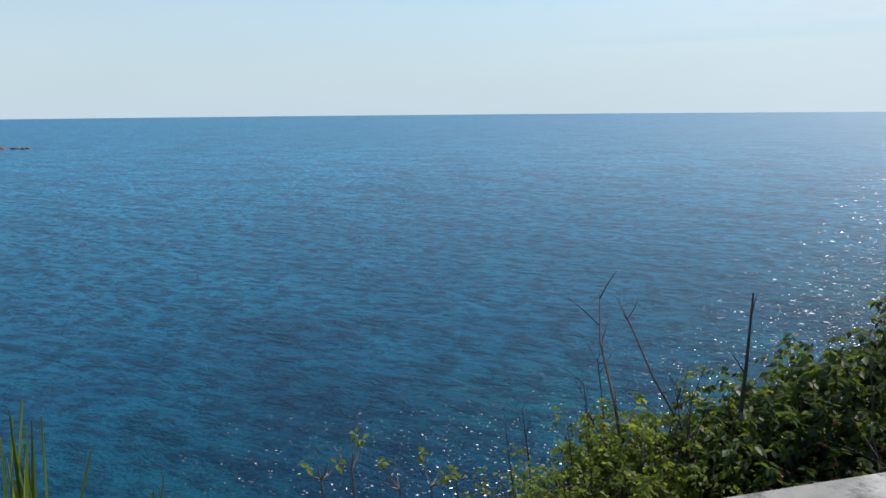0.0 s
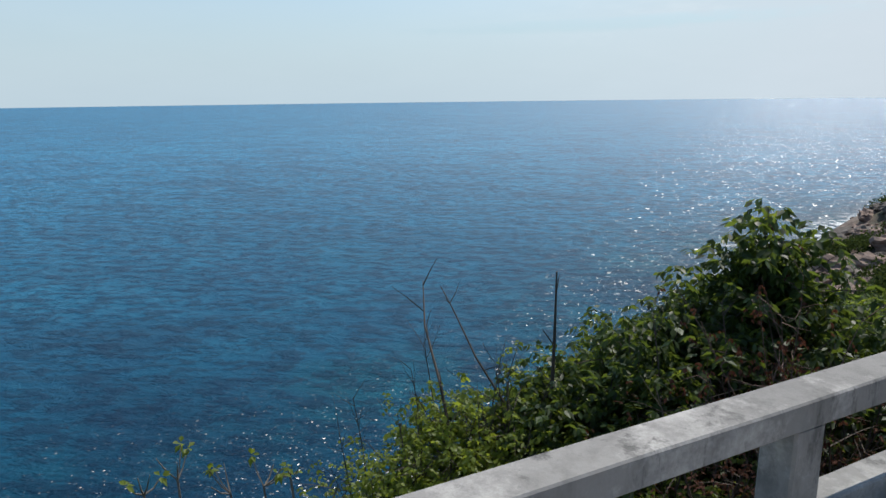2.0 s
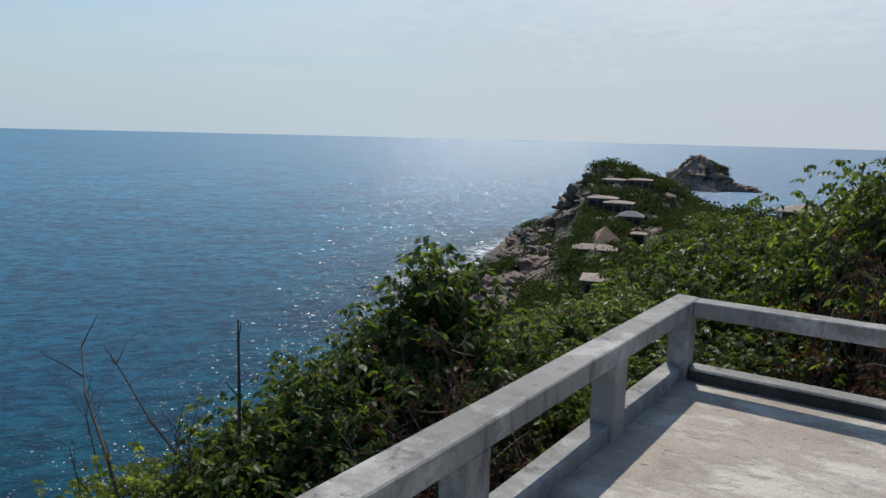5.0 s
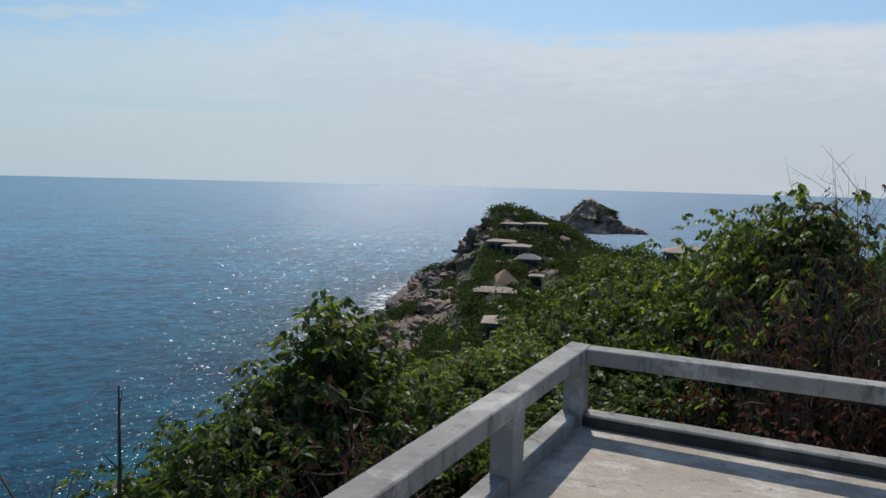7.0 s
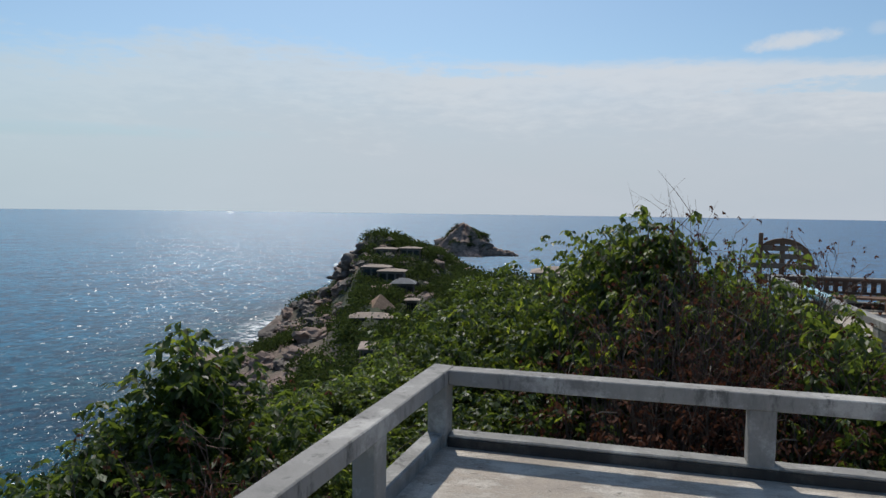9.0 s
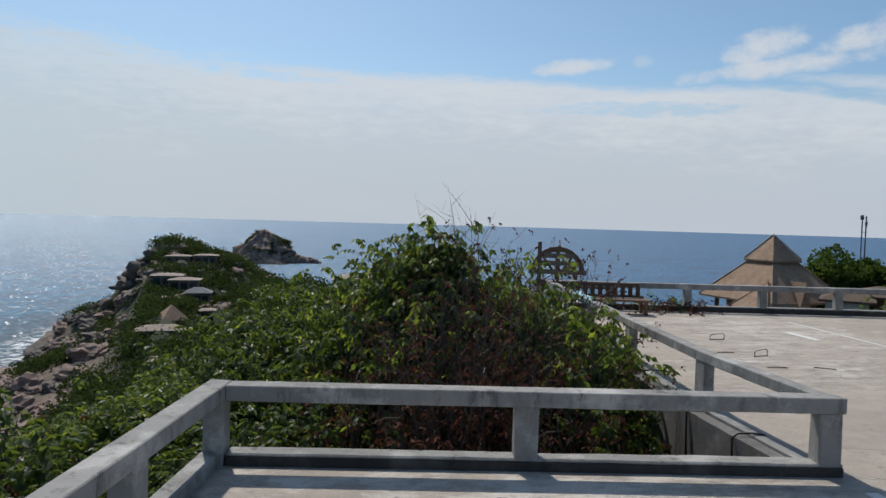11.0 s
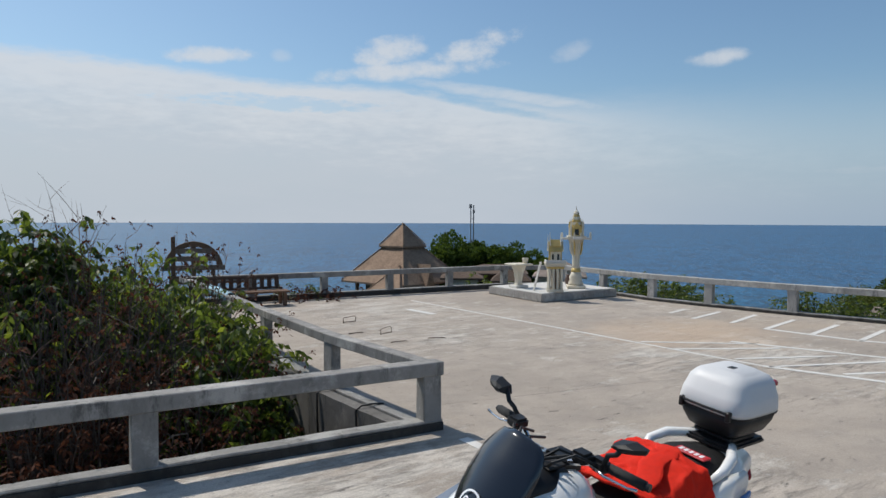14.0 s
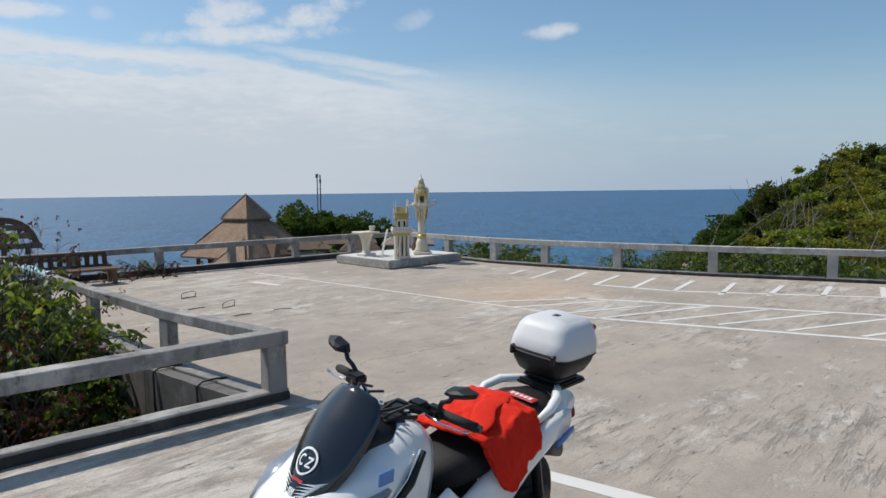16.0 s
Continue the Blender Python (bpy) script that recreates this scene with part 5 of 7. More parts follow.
def bungalow(label, x, y, roof_z, w, d, turn, roof, wall, rise=0.5, wall_h=2.6):
    root = thing("bungalow", label, "house", Matrix.Translation((x, y, roof_z)) @ Matrix.Rotation(radians(turn), 4, "Z"), group="bungalows on the headland")
    drop = roof_z - min(land(x, y), roof_z - wall_h) + 1.5
    part("wall", box(-w / 2 + 0.5, w / 2 - 0.5, -d / 2 + 0.5, d / 2 - 0.5, -drop, -0.1), wall, root)
    part("roof", hip(-w / 2, w / 2, -d / 2, d / 2, 0.0, rise, 0.0, 0.3 if rise < 1 else 0.05), roof, root)
    for k in range(3):
        cx = -w / 2 + 0.5 + (k + 0.5) * (w - 1) / 3
        win = part("window", box(cx - w * 0.1, cx + w * 0.1, -d / 2 + 0.44, -d / 2 + 0.5, -1.9, -0.6), DARKGLASS, root)
        part("frame", box(cx - w * 0.11, cx + w * 0.11, -d / 2 + 0.46, -d / 2 + 0.52, -2.0, -1.9), OLDTIMBER, win)
    for k in (-1, 1):
        part("porch_post", box(k * (w / 2 - 0.3) - 0.08, k * (w / 2 - 0.3) + 0.08, -d / 2 + 0.1, -d / 2 + 0.26, -drop, -0.1), OLDTIMBER, root)


bungalow("flat tan-roofed bungalow under the summit", -64.3, 154.7, -8.0, 5.8, 4, 12, ROOF_TAN, GREYWALL, 0.3)
bungalow("flat tan-roofed bungalow with an open porch", -58.6, 156.5, -7.8, 5.6, 4, 12, ROOF_TAN, GREYWALL, 0.3)
bungalow("pink-tan flat-roofed bungalow on the slope", -59.4, 137.2, -10.9, 6.4, 4.5, 14, ROOF_TAN, GREYWALL, 0.4)
bungalow("pink-tan flat-roofed bungalow on the slope", -55.0, 135.4, -11.5, 6.2, 4.5, 14, ROOF_TAN, GREYWALL, 0.4)
bungalow("grey bungalow with a small peaked roof", -49.6, 128.3, -13.2, 5.2, 4, 16, ROOF_GREY, GREYWALL, 0.9)
bungalow("thatched brown pyramid-roofed house", -46.9, 109.9, -15.6, 4.6, 4.6, 40, ROOF_BROWN, GREYWALL, 2.3)
bungalow("long low tan-roofed house among bushes", -45.4, 102.4, -16.0, 7.4, 4.2, 18, ROOF_TAN, GREYWALL, 0.6)
bungalow("small pale-roofed hut on the slope", -43.5, 116.7, -14.9, 2.9, 2.6, 20, ROOF_TAN, GREYWALL, 0.3)
bungalow("tan-roofed house with a grey wall below the scrub", -32.7, 78.0, -15.4, 6.6, 5, 20, ROOF_TAN, GREYWALL, 0.5)
bungalow("tan-roofed house half hidden by shrubs", -10.2, 68.4, -4.4, 5.2, 4, 8, ROOF_TAN, GREYWALL, 0.5)

# ---- pavilion and trees beyond the car park ----
def pavilion():
    root = thing("pavilion", "brown shingled two-tier pyramid-roofed pavilion below the car park", "house", Matrix.Translation((20.6, 45.0, 1.35)) @ Matrix.Rotation(radians(45 - 23.5), 4, "Z"))
    h = 3.15
    part("upper_roof", hip(-1.22, 1.22, -1.22, 1.22, -1.6, 1.55, 0.0, 0.03), ROOF_BROWN, root)
    part("lower_roof", hip(-h, h, -h, h, -4.12, 2.47, 0.0, 0.95), ROOF_BROWN, root)
    part("neck", box(-0.98, 0.98, -0.98, 0.98, -1.95, -1.55), TIMBER, root)
    part("finial", lathe([(0.10, -0.12), (0.06, 0.02), (0.03, 0.06), (0.012, 0.12)], 8), TIMBER, root)
    for k in range(4):
        a = math.pi / 2 * k + math.pi / 4
        c, s = math.cos(a), math.sin(a)
        part("hip_ridge", tube([(c * 1.72, s * 1.72, -1.52), (c * 0.05, s * 0.05, 0.02)], 0.035, 5), ROOF_BROWN, root)
        part("hip_ridge", tube([(c * 4.45, s * 4.45, -4.07), (c * 1.36, s * 1.36, -1.62)], 0.04, 5), ROOF_BROWN, root)
        part("column", box(c * 3.3 - 0.1, c * 3.3 + 0.1, s * 3.3 - 0.1, s * 3.3 + 0.1, -8.5, -4.1), TIMBER, root)
    part("deck", box(-2.5, 2.5, -2.5, 2.5, -7.0, -6.8), OLDTIMBER, root)
    part("core_wall", box(-1.9, 1.9, -1.9, 1.9, -8.5, -4.1), GREYWALL, root)
    for k in range(4):
        wall = Matrix.Rotation(math.pi / 2 * k, 4, "Z")
        part("window", moved(box(-0.9, 0.9, -1.97, -1.9, -5.6, -4.4), wall), DARKGLASS, root)


def annex():
    root = thing("annex", "low brown shingled hip-roofed annex in front of the pavilion", "house", Matrix.Translation((19.2, 42.4, -1.55)) @ Matrix.Rotation(radians(45 - 23.5), 4, "Z"))
    part("roof", hip(-1.95, 1.95, -1.95, 1.95, -2.05, 2.0, 0.0, 0.03), ROOF_BROWN, root)
    part("wall", box(-1.6, 1.6, -1.6, 1.6, -6.0, -2.1), GREYWALL, root)
    part("finial", lathe([(0.08, -0.1), (0.05, 0.02), (0.02, 0.08)], 8), TIMBER, root)
    for k in range(4):
        a = math.pi / 2 * k + math.pi / 4
        part("hip_ridge", tube([(math.cos(a) * 2.76, math.sin(a) * 2.76, -2.0), (0, 0, 0)], 0.035, 5), ROOF_BROWN, root)
    part("gable", solid([(1.0, -1.5, -1.9), (2.1, -1.5, -1.9), (1.55, -1.5, 0.1), (1.0, 0.4, -1.9), (2.1, 0.4, -1.9), (1.55, 0.4, 0.1)],
                        [(0, 1, 2), (5, 4, 3), (0, 3, 4, 1), (1, 4, 5, 2), (2, 5, 3, 0)]), ROOF_BROWN, root)


def lodge(label, x, y, z, w, d, turn, roof, wall, rise):
    root = thing("lodge", label, "house", Matrix.Translation((x, y, z)) @ Matrix.Rotation(radians(turn), 4, "Z"), group="lodges below the car park")
    part("wall", box(-w / 2, w / 2, -d / 2, d / 2, -6.5, 0), wall, root)
    part("roof", hip(-w / 2, w / 2, -d / 2, d / 2, 0.12, rise, 0.35, 0.3), roof, root)
    for k in (-0.28, 0.28):
        win = part("window", box(k * w - w * 0.11, k * w + w * 0.11, -d / 2 - 0.05, -d / 2 + 0.02, -1.9, -0.5), DARKGLASS, root)
        part("sill", box(k * w - w * 0.13, k * w + w * 0.13, -d / 2 - 0.10, -d / 2 - 0.05, -2.0, -1.9), wall, win)
    part("door", box(-0.4, 0.4, -d / 2 - 0.04, -d / 2 + 0.02, -2.4, -0.4), TIMBER, root)


pavilion()
annex()
lodge("whitewashed lodge with a dark doorway", 22.9, 40.2, -2.35, 2.2, 2.2, -30, ROOF_DARK, WHITEWALL, 0.5)
lodge("brown timber lodge with a low brown roof", 26.2, 41.5, -2.2, 4.2, 3.4, -32, ROOF_DARK, TIMBER, 0.5)
lodge("small pale lodge with a brown peaked roof", 25.6, 38.2, -2.5, 2.0, 2.0, -34, ROOF_DARK, WHITEWALL, 0.9)
lodge("tan-roofed lodge behind the shrine", 28.0, 36.0, -2.1, 2.8, 2.6, -38, ROOF_TAN, WHITEWALL, 0.9)
lodge("tan-roofed hut below the seaward railing", 42.4, 23.6, -4.1, 0.7, 0.7, -60, ROOF_TAN, WHITEWALL, 0.45)


def tree(name, label, x, y, top, radius, seed, material, leaf, count, bark=BARK, group="", thin=1.0):
    """A trunk with limbs, and a crown of leaf clumps with gaps."""
    rng = np.random.default_rng(seed)
    z0 = land(x, y) - 0.2
    root = thing(name, label, "tree", Matrix.Translation((x, y, z0)), group=group)
    h = top - z0
    fork = h * (0.42 if count > 2000 else 0.58)
    part("trunk", tube([(0, 0, 0), (0.05, 0.02, fork * 0.5), (0, 0.08, fork)], [0.20 * thin, 0.16 * thin, 0.13 * thin], 8), bark, root)
    clumps = []
    limbs = 9 if count > 2000 else 5
    for k in range(limbs):
        a = 2 * math.pi * k / limbs + rng.uniform(-0.3, 0.3)
        r = radius * rng.uniform(0.25, 0.85)
        tip = Vector((math.cos(a) * r, math.sin(a) * r, h * (0.92 - 0.35 * (r / radius) ** 2) * rng.uniform(0.86, 1.0)))
        m_ = Vector((0, 0.08, fork)).lerp(tip, 0.5) + Vector((0, 0, 0.1 * h * 0.5))
        limb = part("limb", tube([(0, 0.08, fork * 0.9), m_, tip], [0.08 * thin, 0.05 * thin, 0.015], 6), bark, root)
        if count <= 2000:
            for _ in range(3):
                b = m_.lerp(tip, rng.uniform(0.1, 0.9))
                part("twig", tube([b, b + Vector((rng.normal() * 0.35, rng.normal() * 0.35, rng.uniform(-0.1, 0.5)))], [0.02, 0.006], 4), bark, limb)
        for _ in range(5):
            clumps.append(tuple(tip + Vector(rng.normal(size=3)) * radius * 0.22))
    if count:
        per = count // len(clumps)
        c = np.repeat(np.array(clumps), per, 0)
        v = rng.normal(size=c.shape)
        v /= np.linalg.norm(v, axis=1)[:, None]
        c = c + v * (radius * 0.30 * rng.uniform(0.5, 1.0, len(c)))[:, None]
        c[:, 2] = np.minimum(c[:, 2], h)
        part("crown", leaves_mesh("crown", rng, c, v * 0.6 + rng.normal(size=c.shape) * 0.5, leaf[0], leaf[1], material), None, root)
    return root


GROVE = "round green trees beyond the railing"
for x, y, top, r, s in ((25.6, 48.6, 1.0, 2.9, 1), (28.2, 48.2, 0.55, 2.3, 2), (30.2, 46.4, 0.75, 2.7, 3), (32.0, 45.0, -0.2, 2.0, 4), (24.2, 50.6, 0.7, 2.2, 5), (29.5, 50.5, 0.5, 2.4, 6)):
    tree("broad_tree", "round dense dark green tree", x, y, top, r, s, LEAF_DARK, (0.22, 0.10), 14000, group=GROVE)


def mast():
    root = thing("antenna_mast", "thin twin-pole antenna mast rising above the trees", "mast", Matrix.Translation((29.2, 50.0, land(29.2, 50.0))))
    h = 2.95 - land(29.2, 50.0)
    steel = plain("dull_steel", (0.17, 0.17, 0.18), 0.5, 0.8)
    part("pole", tube([(0, 0, 0), (0, 0, h)], 0.045, 6), steel, root)
    part("pole", tube([(0.24, -0.07, 0), (0.24, -0.07, h - 0.05)], 0.05, 6), steel, root)
    for k in (0.92, 0.80, 0.7):
        part("cross_bar", tube([(0, 0, h * k), (0.24, -0.07, h * k)], 0.02, 5), steel, root)
    part("aerial", box(-0.12, 0.08, -0.08, 0.08, h - 0.32, h + 0.02, 0.02), steel, root)
    part("aerial", box(0.18, 0.32, -0.14, 0.0, h - 0.75, h - 0.45, 0.02), steel, root)


mast()
# bare and yellowing trees on the hillside
def tiered_tree(x, y, top, radius, seed, leaf):
    """A slender trunk with flat layered sprays of yellow-green leaves."""
    rng = np.random.default_rng(seed)
    z0 = land(x, y) - 0.3
    root = thing("tiered_tree", "slender pale tree with flat layers of yellow-green leaves", "tree", Matrix.Translation((x, y, z0)), group="yellowing hillside trees")
    h = top - z0
    part("trunk", tube([(0, 0, 0), (0.35, 0.2, h * 0.2), (0.22, 0.3, h * 0.4), (-0.12, 0.1, h * 0.6), (0.06, -0.1, h * 0.8), (0.02, 0, h)], [0.055, 0.05, 0.045, 0.035, 0.022, 0.010], 7), BARK_PALE, root)
    layers = []
    for k in range(12):
        f = 0.40 + 0.60 * k / 11 * rng.uniform(0.9, 1.0)
        a = k * 2.4 + rng.uniform(-0.4, 0.4)
        r = radius * (1.15 - 0.75 * (f - 0.42) / 0.58) * rng.uniform(0.7, 1.1)
        tip = Vector((math.cos(a) * r, math.sin(a) * r, h * f + 0.12))
        limb = part("limb", tube([(0, 0, h * f - 0.1), (tip.x * 0.5, tip.y * 0.5, h * f), tip], [0.03, 0.022, 0.008], 5), BARK_PALE, root)
        n_ = 380
        at_ = np.array([[tip.x * 0.72, tip.y * 0.72, h * f + 0.10]]) + rng.normal(size=(n_, 3)) * np.array([r * 0.40, r * 0.40, 0.09])
        layers.append(at_)
    at_ = np.concatenate(layers)
    part("crown", leaves_mesh("crown", rng, at_, rng.normal(size=at_.shape) * np.array([1, 1, 0.35]), 0.14, 0.055, leaf), None, root)


def bare_tree(x, y, top, seed):
    """A dead pale tree: a crooked trunk whose limbs fork again and again."""
    rng = np.random.default_rng(seed)
    z0 = land(x, y) - 0.3
    root = thing("bare_tree", "leafless pale grey forked tree on the hillside", "tree", Matrix.Translation((x, y, z0)), group="bare hillside trees")
    h = top - z0

    def limb_of(name, a, way, length, thick, parent, depth):
        pts = [a]
        for i in range(4):
            way = (way + Vector(rng.normal(size=3)) * 0.16 + Vector((0, 0, 0.04))).normalized()
            pts.append(pts[-1] + way * length / 4)
        ob = part(name, tube(pts, [thick * (1 - 0.14 * i) for i in range(5)], 6), BARK_PALE, parent)
        if depth:
            for _ in range(3):
                side = (way + Vector(rng.normal(size=3)) * 0.55 + Vector((0, 0, 0.15))).normalized()
                at_ = pts[int(rng.integers(2, 5))]
                limb_of("limb" if depth == 2 else "twig", at_, side, length * rng.uniform(0.5, 0.8), thick * 0.5, root if depth == 2 else ob, depth - 1)

    limb_of("trunk", Vector((0, 0, 0)), Vector((rng.normal() * 0.08, rng.normal() * 0.08, 1)), h * 0.52, 0.09, root, 2)


def up_there(az_deg, el_deg, dist):
    """Plan position and height of a point seen from the terrace."""
    a = radians(az_deg)
    return dist * math.sin(a), dist * math.cos(a), 1.7 + dist * math.tan(radians(el_deg))


for k, (az_, el_, dist) in enumerate(((65.9, 1.4, 46), (67.2, 1.0, 45), (68.0, -0.3, 38), (69.4, 0.0, 37), (68.4, 1.2, 44), (72.6, 1.0, 34), (66.9, -2.2, 34), (68.6, -2.4, 33), (62.2, 0.2, 58))):
    bare_tree(*up_there(az_, el_, dist), 70 + k)
for k, (az_, el_, dist, r) in enumerate(((71.3, 2.3, 50, 1.3), (68.5, 1.0, 50, 0.9), (73.4, 1.2, 40, 1.5), (70.3, -1.0, 33, 1.5), (72.2, -1.9, 30, 1.6), (68.2, -3.2, 31, 1.2), (66.0, -3.7, 31, 1.0), (74.6, 1.6, 42, 1.6), (75.5, 0.0, 32, 1.6))):
    tiered_tree(*up_there(az_, el_, dist), r, 90 + k, LEAF_GOLD if k % 2 == 0 else LEAF_YELLOW)


for k, (az_, el_, dist) in enumerate(((62.4, -3.6, 60), (63.8, -2.5, 60), (65.2, -1.1, 60), (66.6, -0.4, 59), (68.0, -0.2, 59), (69.8, 0.4, 58), (71.6, 1.3, 58), (73.4, 2.3, 58), (75.4, 2.6, 57),
                                      (64.4, -3.6, 52), (66.0, -2.5, 51), (68.0, -1.6, 49), (70.0, -1.1, 48), (72.0, 0.2, 47), (74.0, 0.6, 46), (65.6, -4.4, 47), (68.6, -3.4, 43))):
    tree("hillside_tree", "rounded green tree on the hillside", *up_there(az_, el_, dist), 1.5 + 0.5 * math.sin(k * 2.4), 120 + k, LEAF_GOLD if k in (6, 12, 14) else LEAF_DARK if k in (0, 1, 2, 9, 15) else LEAF_HILL, (0.20, 0.08), 3000, BARK_PALE, "round hillside trees", 0.6)
# slighter trees along the crest
for k, (az_, el_) in enumerate(((66.3, 0.3), (67.4, 0.5), (68.4, 0.9), (69.5, 1.6), (70.6, 2.5), (71.7, 3.3), (72.8, 3.1), (73.8, 3.1), (75.0, 3.3))):
    tree("hillside_tree", "slight green tree on the crest of the hillside", *up_there(az_, el_, 58.5), 0.95 + 0.15 * math.sin(k * 1.9), 160 + k, LEAF_GOLD if k == 5 else LEAF_DARK if k % 2 else LEAF_HILL, (0.18, 0.07), 2200, BARK_PALE, "crest trees", 0.5)


# ---- spirit houses on their platform ----
IVORY = plain("ivory_paint", (0.66, 0.60, 0.48), 0.6, scale=12, vary=0.10)
GOLD = plain("gold_paint", (0.60, 0.43, 0.15), 0.42, 0.35, scale=18, vary=0.18)
WHITE = plain("white_paint", (0.64, 0.615, 0.57), 0.6, scale=10, vary=0.08)


def platform():
    root = thing("shrine_platform", "low square white-topped concrete shrine platform", "platform")
    q = [(8.33, 10.78), (10.52, 10.98), (10.45, 12.95), (8.25, 12.72)]
    part("plinth", solid([(x, y, 0.004) for x, y in q] + [(x, y, 0.17) for x, y in q], CUBE, 0.015, 2), PLINTH, root)
    c = Vector((sum(x for x, _ in q) / 4, sum(y for _, y in q) / 4, 0))
    ins = [c + (Vector((x, y, 0)) - c) * 0.95 for x, y in q]
    part("top_slab", solid([(v.x, v.y, 0.17) for v in ins] + [(v.x, v.y, 0.185) for v in ins], CUBE, 0.004), WHITE, root)


platform()


def thai_roof(w, d, z, rise, mat, root):
    """A steep gable with curved finials at its ends."""
    for s, (k, lift) in enumerate(((1.0, 0.0), (0.72, 0.10))):
        hw, hd = w * k / 2, d * k / 2
        part("roof_tier", solid([(-hw, -hd, z + lift), (hw, -hd, z + lift), (hw, hd, z + lift), (-hw, hd, z + lift), (-hw * 0.96, 0, z + lift + rise * k), (hw * 0.96, 0, z + lift + rise * k)],
                                [(3, 2, 1, 0), (0, 1, 5, 4), (2, 3, 4, 5), (1, 2, 5), (3, 0, 4)], 0.004), mat, root)
        for e in (-1, 1):
            part("roof_finial", tube([(e * hw * 0.94, 0, z + lift + rise * k - 0.01), (e * hw * 1.02, 0, z + lift + rise * k + 0.05), (e * hw * 0.98, 0, z + lift + rise * k + 0.15)], [0.014, 0.010, 0.003], 5), IVORY, root)
            part("gable_board", tube([(e * hw, -hd, z + lift + 0.01), (e * hw, 0, z + lift + rise * k), (e * hw, hd, z + lift + 0.01)], 0.014, 5), IVORY, root)


def low_shrine():
    root = thing("spirit_house", "small ivory spirit house with a gold gabled roof on four columns", "shrine", pose(8.83, 11.00, 0.185, 0, 0, -31) @ Matrix.Diagonal((0.70, 0.70, 1.02, 1)))
    part("base_step", box(-0.24, 0.24, -0.24, 0.24, 0, 0.06, 0.01), IVORY, root)
    for x in (-0.18, -0.06, 0.06, 0.18):
        for y in (-0.18, -0.06, 0.06, 0.18):
            if max(abs(x), abs(y)) > 0.1:
                part("column", moved(lathe([(0.048, 0.06), (0.042, 0.10), (0.036, 0.16), (0.035, 0.36), (0.044, 0.43), (0.055, 0.48)], 10), Matrix.Translation((x, y, 0))), IVORY, root, smooth=True)
    part("core", box(-0.09, 0.09, -0.09, 0.09, 0.06, 0.48), OLDTIMBER, root)
    for z, w, m_ in ((0.48, 0.25, GOLD), (0.53, 0.29, IVORY), (0.57, 0.31, IVORY)):
        part("table_moulding", box(-w, w, -w, w, z, z + 0.045, 0.012), m_, root)
    part("fence_rail", box(-0.29, 0.29, -0.29, -0.27, 0.615, 0.66, 0.004), WHITE, root)
    part("fence_rail", box(-0.29, -0.27, -0.27, 0.29, 0.615, 0.66, 0.004), WHITE, root)
    part("house_wall", box(-0.16, 0.16, -0.12, 0.12, 0.615, 0.83, 0.006), IVORY, root)
    for x in (-0.08, 0.08):
        part("house_window", box(x - 0.03, x + 0.03, -0.126, -0.118, 0.66, 0.78, 0.004), DARKGLASS, root)
    part("house_window", box(-0.166, -0.158, -0.035, 0.035, 0.65, 0.79, 0.004), DARKGLASS, root)
    for x in (-0.17, 0.17):
        for y in (-0.13, 0.13):
            part("gold_pilaster", box(x - 0.014, x + 0.014, y - 0.014, y + 0.014, 0.615, 0.84, 0.003), GOLD, root)
    thai_roof(0.44, 0.36, 0.835, 0.20, GOLD, root)


